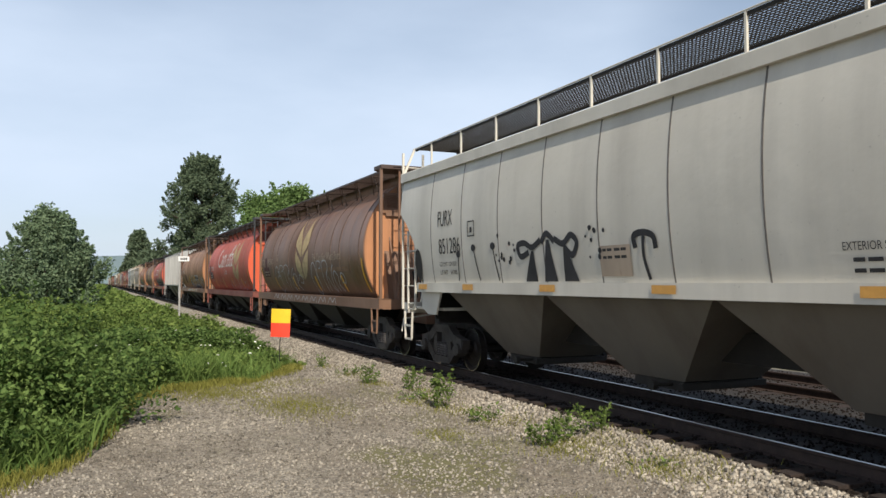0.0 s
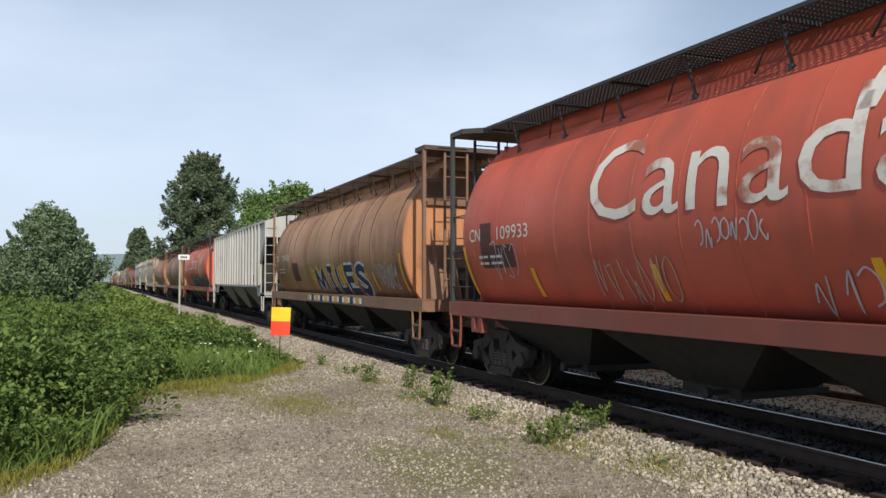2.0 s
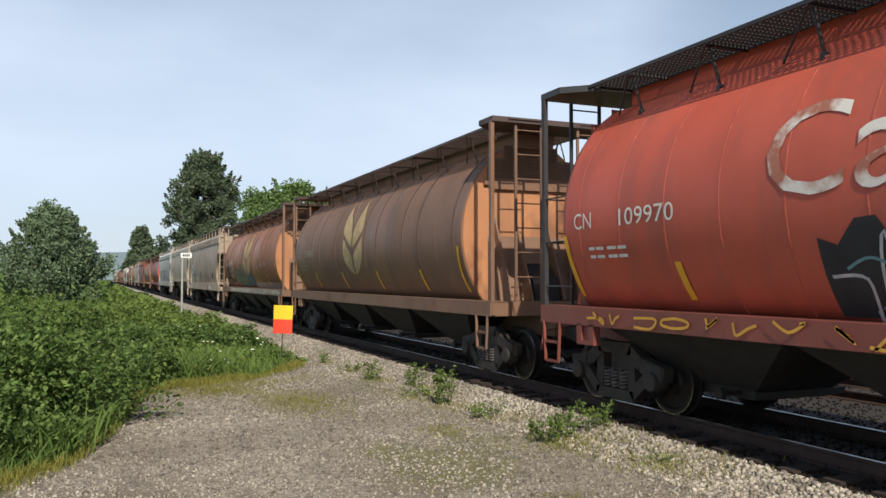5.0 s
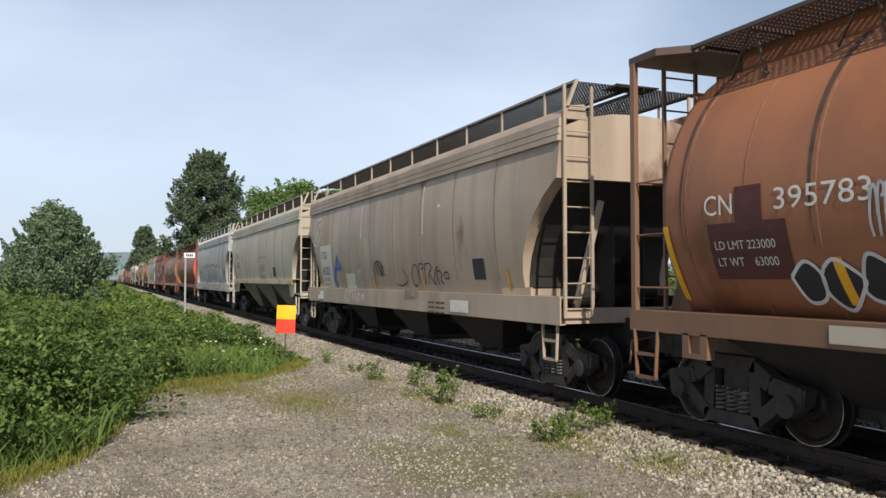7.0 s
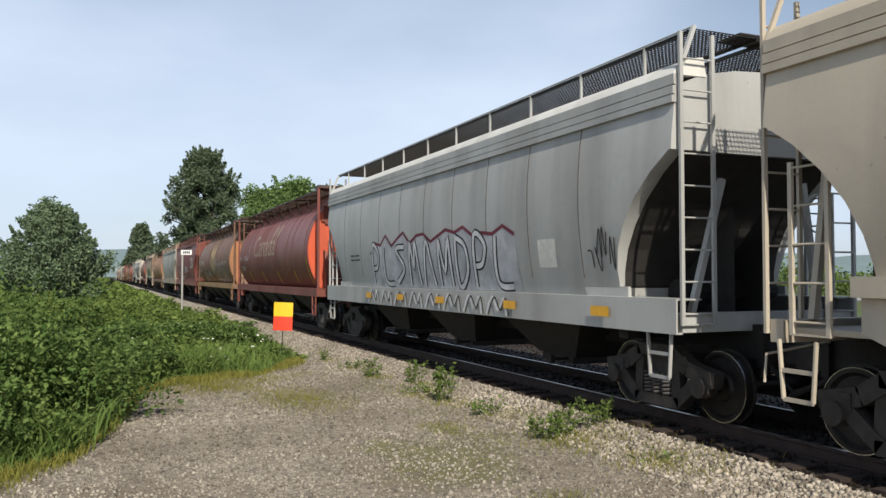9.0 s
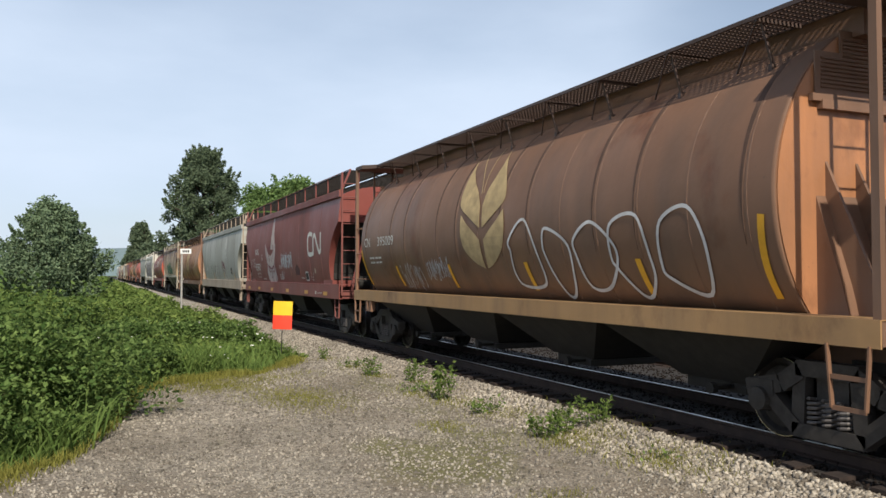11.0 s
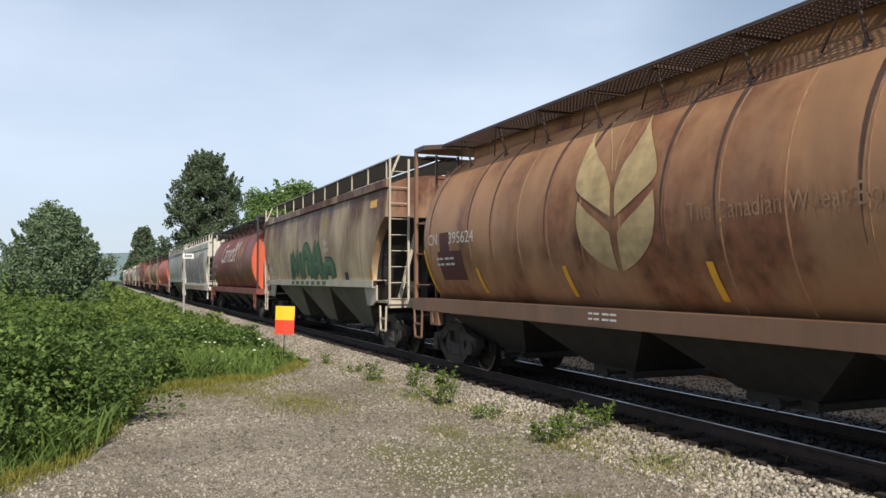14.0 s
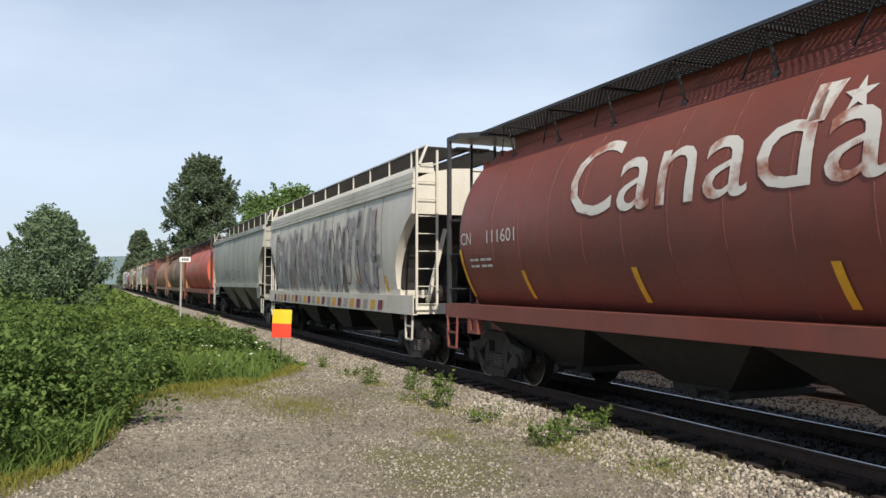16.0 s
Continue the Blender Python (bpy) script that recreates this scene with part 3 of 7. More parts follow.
def seam_mesh(profile, z0, z1, w=0.013, n=14, proud=0.004, taper=1.0):
    bm = bmesh.new()
    f = PROFILES[profile]
    zs = [z0 + (z1 - z0) * i / n for i in range(n + 1)]
    ws = [w * (taper + (1 - taper) * i / n) for i in range(n + 1)]
    a = [(bm.verts.new((-f(z) - proud, -q, z)), bm.verts.new((-f(z) - proud, q, z))) for z, q in zip(zs, ws)]
    c = [(bm.verts.new((-f(z) + 0.02, -q * 1.6, z)), bm.verts.new((-f(z) + 0.02, q * 1.6, z))) for z, q in zip(zs, ws)]
    for i in range(n):
        bm.faces.new((a[i][0], a[i][1], a[i + 1][1], a[i + 1][0]))
        bm.faces.new((c[i][0], a[i][0], a[i + 1][0], c[i + 1][0]))
        bm.faces.new((a[i][1], c[i][1], c[i + 1][1], a[i + 1][1]))
    return shared("weld_seam", bm)


def end_cut(cut_top, cut_in, cut_low, straight):
    """How the side is drawn in below the roof: distance from the end, and height."""
    if straight:
        return [(cut_in, cut_low)]
    return [(0.04 + (cut_in - 0.04) * a, cut_top + (cut_low - cut_top) * b) for a, b in ((0.30, 0.16), (0.58, 0.36), (0.80, 0.58), (0.94, 0.80), (1.0, 1.0))]


def hopper_body(profile, eave, sill, cut_top, cut_in, cut_low, straight):
    """A slab- or curved-sided grain car: full length under the roof, drawn in to the hoppers below the end sheets."""
    bm = bmesh.new()
    f = PROFILES[profile]
    n = 12

    def ring(y, zb):
        zs = [zb + (eave - zb) * i / n for i in range(n + 1)]
        roof = [(-f(eave) * 0.72, eave + 0.17), (-f(eave) * 0.36, eave + 0.27), (0, eave + 0.30)]
        right = [(-x, z) for x, z in reversed(roof[:2])]
        pts = [(-f(z), z) for z in zs] + roof + right + [(f(z), z) for z in reversed(zs)]
        return [(x, y, z) for x, z in pts]
    e = HALF - 0.05
    steps = [(0.0, cut_top), (0.04, cut_top)] + end_cut(cut_top, cut_in, cut_low, straight) + [(cut_in + 0.02, sill)]
    stations = [(-e + a, z) for a, z in steps] + [(e - a, z) for a, z in reversed(steps)]
    loft(bm, [ring(y, z) for y, z in stations])
    me = shared("body", bm)
    for p in me.polygons:
        p.use_smooth = True
    me.set_sharp_from_angle(angle=radians(22))
    return me


S["barrel"] = barrel_body()
S["barrel_seam"] = seam_mesh("barrel", 1.46, 4.49)
S["curved_deep"] = hopper_body("curved", 4.26, 1.50, 3.45, 1.25, 1.95, False)
S["curved"] = hopper_body("curved", 4.26, 1.72, 3.45, 1.25, 1.95, False)
S["barrel_band"] = seam_mesh("barrel", 2.2, 4.49, 0.055, 14, 0.006, 0.04)
S["curved_seam"] = seam_mesh("curved", 1.84, 4.2)
S["ribbed"] = hopper_body("ribbed", 4.44, 1.68, 3.76, 1.30, 2.6, True)


def rib_mesh():
    bm = bmesh.new()
    slab_pts = [(-0.075, 1.66), (0.075, 1.66), (0.075, 4.40), (-0.075, 4.40)]
    slab(bm, slab_pts, -1.555, -1.465)
    bmesh.ops.bevel(bm, geom=[e for e in bm.edges if abs(e.verts[0].co.z - e.verts[1].co.z) > 1], offset=0.028, segments=1)
    return shared("side_rib", bm)


S["rib"] = rib_mesh()


def sill_mesh(half, x, z0, z1, t=0.10):
    """A side sill: one rolled channel with two flanges."""
    bm = bmesh.new()
    sec = [(-x, z0 - 0.02), (-x + t, z0 - 0.02), (-x + t, z0), (-x + 0.025, z0), (-x + 0.025, z1), (-x + t * 4, z1), (-x + t * 4, z1 + 0.02), (-x, z1 + 0.02)]
    loft(bm, [[(px, y, pz) for px, pz in sec] for y in (-half, half)])
    return shared("side_sill", bm)


S["sill_barrel"] = sill_mesh(HALF, 1.52, 1.20, 1.43)
S["sill_curved"] = sill_mesh(HALF - 1.1, 1.56, 1.68, 1.84)
S["sill_deep"] = sill_mesh(HALF, 1.55, 1.16, 1.56)
S["sill_ribbed"] = sill_mesh(HALF - 1.5, 1.49, 1.60, 1.70)


def walkway_mesh(x0, x1, z, half, bar_w=0.013, pitch=0.105):
    """Grating of a roof walk: long bars and cross bars, with a rim."""
    bm = bmesh.new()
    for x in (x0, x1):
        box(bm, x - 0.012, x + 0.012, -half, half, z - 0.05, z)
    k = int((x1 - x0) / 0.062)
    for i in range(1, k):
        x = x0 + (x1 - x0) * i / k
        box(bm, x - bar_w, x + bar_w, -half, half, z - bar_w * 2.3, z - 0.004)
    y = -half
    while y <= half:
        box(bm, x0, x1, y - bar_w * 0.8, y + bar_w * 0.8, z - bar_w * 2.5, z - 0.006)
        y += pitch
    return shared("roof_walk", bm)


S["walk_barrel"] = walkway_mesh(-1.14, -0.44, 4.87, HALF + 0.05)
S["walk_curved"] = walkway_mesh(-1.18, -0.12, 5.02, HALF - 0.06, 0.007, 0.075)
S["walk_ribbed"] = walkway_mesh(-0.72, -0.36, 4.82, HALF - 0.2)


def end_walk_mesh():
    """Cross grating at the roof's end, framed by angles."""
    bm = bmesh.new()
    box(bm, -0.42, 0.42, HALF - 0.5, HALF - 0.05, 5.026, 5.05)
    return shared("end_walk", bm)


S["end_walk"] = end_walk_mesh()


def bracket_mesh():
    bm = bmesh.new()
    bar(bm, (-1.14, 0, 4.82), (-0.40, 0, 4.82), 0.04, 0.05)
    bar(bm, (-1.06, 0, 4.82), (-0.88, 0, 4.28), 0.03, 0.03)
    bar(bm, (-1.12, 0, 4.82), (-0.84, 0.62, 4.36), 0.022, 0.022)
    box(bm, -0.93, -0.80, -0.03, 0.03, 4.24, 4.32)
    return shared("walk_bracket", bm)


S["bracket"] = bracket_mesh()


def grab_mesh(w):
    bm = bmesh.new()
    rod(bm, (-w / 2, 0, 0), (w / 2, 0, 0), 0.013, 6)
    return shared("grab_iron", bm)


S["grab"], S["grab_long"] = grab_mesh(0.52), grab_mesh(0.80)


def trough_mesh():
    bm = bmesh.new()
    box(bm, -0.43, 0.43, -HALF + 1.0, HALF - 1.0, 4.50, 4.855)
    return shared("hatch_trough", bm)


S["trough"] = trough_mesh()


def end_frame_mesh():
    """The platform at a barrel car's end: deck, end sill, roof platform (the posts are parts of their own)."""
    bm = bmesh.new()
    box(bm, -1.50, 1.50, HALF - 0.16, HALF, 1.18, 1.44)
    box(bm, -1.40, 1.40, HALF - 1.05, HALF - 0.16, 1.38, 1.42)
    box(bm, -0.33, 0.33, HALF - 2.6, HALF + 0.28, 0.80, 1.16)
    return shared("end_platform", bm)


def roof_platform_mesh():
    """Grated roof platform with a tapered, downturned rim."""
    bm = bmesh.new()
    loft(bm, [[(-1.48, HALF + 0.03, z), (1.48, HALF + 0.03, z), (1.48, HALF - 0.55, z), (1.0, HALF - 0.98, z), (-1.0, HALF - 0.98, z), (-1.48, HALF - 0.55, z)] for z in (4.78, 4.88)])
    return shared("roof_platform", bm)


def corner_post_mesh():
    bm = bmesh.new()
    bar(bm, (0, 0, 1.40), (0, 0, 4.79), 0.09, 0.07)
    return shared("corner_post", bm)


S["end_frame"], S["roof_platform"], S["corner_post"] = end_frame_mesh(), roof_platform_mesh(), corner_post_mesh()


def end_disc_mesh():
    """The flat end of the barrel with its stiffeners."""
    bm = bmesh.new()
    f = PROFILES["barrel"]
    zs = [1.44 + (4.50 - 1.44) * (i / 20) for i in range(21)]
    ring = [(-f(z) * 0.985, z) for z in zs] + [(-0.40, 4.56), (0.40, 4.56)] + [(f(z) * 0.985, z) for z in reversed(zs)]
    loft(bm, [[(x, y, z) for x, z in ring] for y in (0.0, 0.02)])
    return shared("end_sheet", bm)


def gusset_mesh():
    bm = bmesh.new()
    slab(bm, [(0.02, 1.44), (0.75, 1.44), (0.70, 1.6), (0.02, 3.1)], -0.02, 0.02)
    return shared("gusset", bm)


def stiffener_mesh():
    bm = bmesh.new()
    box(bm, -0.95, 0.95, 0.02, 0.10, 3.66, 3.76)
    return shared("stiffener", bm)


def discharge_mesh():
    """The dark sloped chute housing at the foot of the end."""
    bm = bmesh.new()
    slab(bm, [(0.02, 1.42), (0.60, 1.42), (0.50, 1.8), (0.02, 2.25)], -0.28, 0.28)
    return shared("chute_housing", bm)


S["end_disc"], S["gusset"], S["stiffener"], S["chute"] = end_disc_mesh(), gusset_mesh(), stiffener_mesh(), discharge_mesh()


def brake_mesh():
    """Brake gear on the end platform: reservoir, cylinder, wheel and chain."""
    bm = bmesh.new()
    rod(bm, (-0.75, 0, 1.62), (0.35, 0, 1.62), 0.20, 14)
    rod(bm, (0.45, 0, 1.66), (0.95, 0, 1.66), 0.14, 12)
    box(bm, -0.2, 0.15, -0.1, 0.22, 1.85, 2.15)
    return shared("brake_cylinder", bm)


def brake_wheel_mesh():
    bm = bmesh.new()
    n = 20
    pts = [Vector((0.26 * math.cos(i * math.tau / n), 0, 0.26 * math.sin(i * math.tau / n))) for i in range(n)]
    for i in range(n):
        rod(bm, pts[i], pts[(i + 1) % n], 0.014, 5)
    for i in range(0, n, 5):
        rod(bm, (0, 0, 0), pts[i], 0.012, 5)
    return shared("brake_wheel", bm)


S["brake"], S["brake_wheel"] = brake_mesh(), brake_wheel_mesh()


def lower_end_mesh():
    """Under a curved car's overhang: shear plate, end sill, draft sill and bolster web."""
    bm = bmesh.new()
    box(bm, -1.45, 1.45, HALF - 0.18, HALF, 1.16, 1.40)
    box(bm, -1.30, 1.30, HALF - 2.0, HALF - 0.18, 1.26, 1.32)
    slab(bm, [(HALF - 1.55, 1.32), (HALF - 1.75, 1.32), (HALF - 1.75, 2.3), (HALF - 1.55, 2.45)], -0.04, 0.04)
    for sx in (-1, 1):
        bar(bm, (sx * 1.1, HALF - 0.25, 1.4), (sx * 0.7, HALF - 0.12, 3.12), 0.08, 0.08)
        slab(bm, [(HALF - 2.2, 1.72), (HALF - 1.12, 1.72), (HALF - 1.12, 1.32), (HALF - 1.45, 1.18), (HALF - 1.9, 1.18)], sx * 1.42 - 0.02, sx * 1.42 + 0.02)
    return shared("end_frame", bm)


S["lower_end"] = lower_end_mesh()


def draft_sill_mesh():
    """The centre sill's end with its striker, cross bearer and hose bracket."""
    bm = bmesh.new()
    box(bm, -0.33, 0.33, HALF - 3.2, HALF + 0.28, 0.80, 1.24)
    box(bm, -1.25, 1.25, HALF - 1.62, HALF - 1.40, 0.98, 1.25)
    box(bm, -0.42, 0.42, HALF + 0.16, HALF + 0.27, 0.70, 1.15)
    return shared("draft_sill", bm)


S["draft_sill"] = draft_sill_mesh()


def louvre_mesh():
    """The upper end of a barrel: a recessed sheet with rows of pressed louvres."""
    bm = bmesh.new()
    slab(bm, [(0.03, 3.80), (0.05, 3.80), (0.05, 4.30), (0.03, 4.30)], -1.0, 1.0)
    slab(bm, [(0.03, 4.30), (0.05, 4.30), (0.05, 4.56), (0.03, 4.56)], -0.62, 0.62)
    for i in range(13):
        z = 3.90 + i * 0.045
        w = 0.92 if z < 4.26 else 0.58
        slab(bm, [(0.05, z), (0.072, z), (0.05, z + 0.026)], -w, w)
    box(bm, -1.08, 1.08, 0.03, 0.09, 3.74, 3.82)
    return shared("louvre_panel", bm)


S["louvre"] = louvre_mesh()


def foot_slab_mesh():
    """A sloped slab added at the foot of a barrel's end to darken it, with a round opening rim at its middle."""
    bm = bmesh.new()
    slab(bm, [(0.02, 1.44), (0.42, 1.44), (0.34, 1.75), (0.02, 2.72)], -0.98, 0.98)
    return shared("end_bulkhead", bm)


S["foot_slab"] = foot_slab_mesh()


def cut_lever_mesh():
    """The uncoupling lever: a rod along the end sill, bent down to the coupler."""
    bm = bmesh.new()
    pts = [(-1.48, HALF + 0.06, 0.72), (-1.42, HALF + 0.09, 1.02), (-0.5, HALF + 0.10, 1.12), (-0.12, HALF + 0.34, 1.08)]
    for a, c in zip(pts, pts[1:]):
        rod(bm, a, c, 0.016, 6)
    return shared("uncoupling_lever", bm)


def brake_hose_mesh():
    bm = bmesh.new()
    hose = [(0.30, HALF + 0.20, 0.78), (0.32, HALF + 0.45, 0.60), (0.30, HALF + 0.62, 0.45), (0.24, HALF + 0.78, 0.50)]
    for a, c in zip(hose, hose[1:]):
        rod(bm, a, c, 0.026, 6)
    return shared("brake_hose", bm)


S["lever"], S["hose"] = cut_lever_mesh(), brake_hose_mesh()


def slope_sheet_mesh(cut_top, cut_in, cut_low, straight):
    """A dark sloped plate under the end overhang, down to the bolster: grime, with the overhang's shade put into its
    colour.
    """
    bm = bmesh.new()
    pts = [(HALF - 0.10, cut_top - 0.012)] + [(HALF - 0.05 - a, z - 0.014) for a, z in end_cut(cut_top, cut_in, cut_low, straight)]
    pts += [(HALF - cut_in - 0.06 + 0.012, 1.74), (HALF - cut_in - 0.5, 1.10)]
    a = [(bm.verts.new((-1.36, y, z)), bm.verts.new((1.36, y, z))) for y, z in pts]
    b = [(bm.verts.new((-1.36, y + 0.01, z - 0.012)), bm.verts.new((1.36, y + 0.01, z - 0.012))) for y, z in pts]
    for i in range(len(pts) - 1):
        bm.faces.new((a[i][0], a[i][1], a[i + 1][1], a[i + 1][0]))
        bm.faces.new((b[i][0], b[i + 1][0], b[i + 1][1], b[i][1]))
        for q in (0, 1):
            bm.faces.new((a[i][q], a[i + 1][q], b[i + 1][q], b[i][q]))
    bmesh.ops.recalc_face_normals(bm, faces=bm.faces[:])
    return shared("slope_sheet", bm)


def shear_web_mesh(cut_top):
    """Lengthwise plate between the draft sill and the slope sheet."""
    bm = bmesh.new()
    slab(bm, [(HALF - 0.35, 1.22), (HALF - 2.1, 1.22), (HALF - 2.1, 1.9), (HALF - 1.2, 1.98), (HALF - 0.35, cut_top - 0.35)], -0.015, 0.015)
    return shared("shear_web", bm)


S["web"] = shear_web_mesh(3.15)
S["slope_curved"] = slope_sheet_mesh(3.45, 1.25, 1.95, False)
S["slope_ribbed"] = slope_sheet_mesh(3.76, 1.30, 2.6, True)


def eave_mesh(style):
    """The roof's edge rail along a curved car."""
    bm = bmesh.new()
    e = HALF - 0.03
    if style == "plain":
        sec = [(-1.555, 4.20), (-1.44, 4.20), (-1.44, 4.41), (-1.535, 4.41), (-1.555, 4.39)]
    else:
        sec = [(-1.56, 4.04), (-1.42, 4.04), (-1.42, 4.40), (-1.53, 4.40), (-1.53, 4.27), (-1.50, 4.265), (-1.50, 4.25), (-1.545, 4.25), (-1.545, 4.15), (-1.515, 4.145), (-1.515, 4.13), (-1.56, 4.13)]
    loft(bm, [[(x, y, z) for x, z in sec] for y in (-e, e)])
    return shared("eave_rail", bm)


S["eave_plain"], S["eave_step"] = eave_mesh("plain"), eave_mesh("step")


def roof_shoulder_mesh():
    bm = bmesh.new()
    e = HALF - 0.04
    sec = [(-1.525, 4.395), (-1.47, 4.49), (-1.38, 4.565), (-1.25, 4.62), (-1.05, 4.65), (-1.0, 4.40)]
    loft(bm, [[(x, y, z) for x, z in sec] for y in (-e, e)])
    me = shared("roof_shoulder", bm)
    for p in me.polygons:
        p.use_smooth = len(p.vertices) == 4
    me.set_sharp_from_angle(angle=radians(40))
    return me


S["shoulder"] = roof_shoulder_mesh()


# ---- lettering and spray paint on a car's side ----
def decal(name, polys, material, car, profile, label="", x=None, proud=0.012):
    """Flat outlines (y, z) laid on the car's near side, bent to its shape."""
    bm = bmesh.new()
    for poly in polys:
        vs = [bm.verts.new((0, y, z)) for y, z in poly]
        if len(vs) > 2:
            bm.faces.new(vs)
    bmesh.ops.remove_doubles(bm, verts=bm.verts[:], dist=0.0002)
    return lay(name, bm, material, car, profile, label, x, proud)


def lay(name, bm, material, car, profile, label="", x=None, proud=0.012):
    bmesh.ops.triangulate(bm, faces=bm.faces[:])
    if profile != "ribbed" and x is None and bm.verts:
        z0, z1 = min(v.co.z for v in bm.verts), max(v.co.z for v in bm.verts)
        z = math.ceil(z0 / 0.16) * 0.16
        while z < z1:
            bmesh.ops.bisect_plane(bm, geom=bm.verts[:] + bm.edges[:] + bm.faces[:], plane_co=(0, 0, z), plane_no=(0, 0, 1))
            z += 0.16
    f = PROFILES[profile]
    for v in bm.verts:
        v.co.x = -(x if x is not None else f(v.co.z)) - proud
    return part(name, bm, material, car, label)


def lettering(body, y, z, size, material, car, profile, wide=1.0, slant=0.0, x=None, name="lettering"):
    """Words on the car's side, from y towards the train's front."""
    cu = bpy.data.curves.new("text", "FONT")
    cu.body, cu.size = body, size / 0.72
    cu.resolution_u = 3
    tmp = bpy.data.objects.new("text", cu)
    scene.collection.objects.link(tmp)
    me = bpy.data.meshes.new_from_object(tmp.evaluated_get(bpy.context.evaluated_depsgraph_get()))
    bm = bmesh.new()
    bm.from_mesh(me)
    bpy.data.objects.remove(tmp)
    bpy.data.curves.remove(cu)
    bpy.data.meshes.remove(me)
    for v in bm.verts:
        px, pz = v.co.x, v.co.y
        v.co = (0, y - px * wide - pz * slant, z + pz)
    return lay(name, bm, material, car, profile, "lettering", x)


def ribbon(pts, w):
    """A brush stroke along (y, z) points as quads."""
    out = []
    n = len(pts)
    edge = []
    for i in range(n):
        a, c = pts[max(0, i - 1)], pts[min(n - 1, i + 1)]
        d = math.hypot(c[0] - a[0], c[1] - a[1]) or 1
        nx, nz = -(c[1] - a[1]) / d * w / 2, (c[0] - a[0]) / d * w / 2
        edge.append(((pts[i][0] + nx, pts[i][1] + nz), (pts[i][0] - nx, pts[i][1] - nz)))
    for (a, b), (c, d) in zip(edge, edge[1:]):
        out.append([a, b, d, c])
    return out


def curve_pts(ctrl, n=8):
    """A smooth run through control points."""
    out = []
    c = [ctrl[0]] + list(ctrl) + [ctrl[-1]]
    for i in range(1, len(c) - 2):
        p0, p1, p2, p3 = c[i - 1:i + 3]
        for k in range(n):
            t = k / n
            out.append(tuple(0.5 * (2 * p1[j] + (p2[j] - p0[j]) * t + (2 * p0[j] - 5 * p1[j] + 4 * p2[j] - p3[j]) * t * t + (3 * p1[j] - p0[j] - 3 * p2[j] + p3[j]) * t ** 3) for j in (0, 1)))
    out.append(ctrl[-1])
    return out


BLOCKS = [  # strokes of blocky, made-up forms in a unit cell, right to left
    [((.1, 0), (.1, 1)), ((.1, 1), (.5, .35)), ((.5, .35), (.9, 1)), ((.9, 1), (.9, 0))],
    [((.45, 0), (.5, 1)), ((.2, .02), (.75, 0)), ((.25, 1), (.8, 1))],
    [((.2, 1), (.15, 0)), ((.15, .05), (.9, .0)), ((.9, 0), (.85, .3))],
    [((.15, 0), (.2, 1)), ((.2, 1), (.9, 1)), ((.2, .5), (.75, .55)), ((.15, 0), (.9, 0))],
    [((.9, .85), (.3, 1)), ((.3, 1), (.15, .65)), ((.15, .65), (.85, .4)), ((.85, .4), (.75, .05)), ((.75, .05), (.1, .1))],
    [((.1, 0), (.5, 1)), ((.5, 1), (.9, 0)), ((.25, .35), (.8, .4))],
    [((.1, 1), (.2, 0)), ((.2, 0), (.5, .6)), ((.5, .6), (.8, 0)), ((.8, 0), (.95, 1.1))],
]


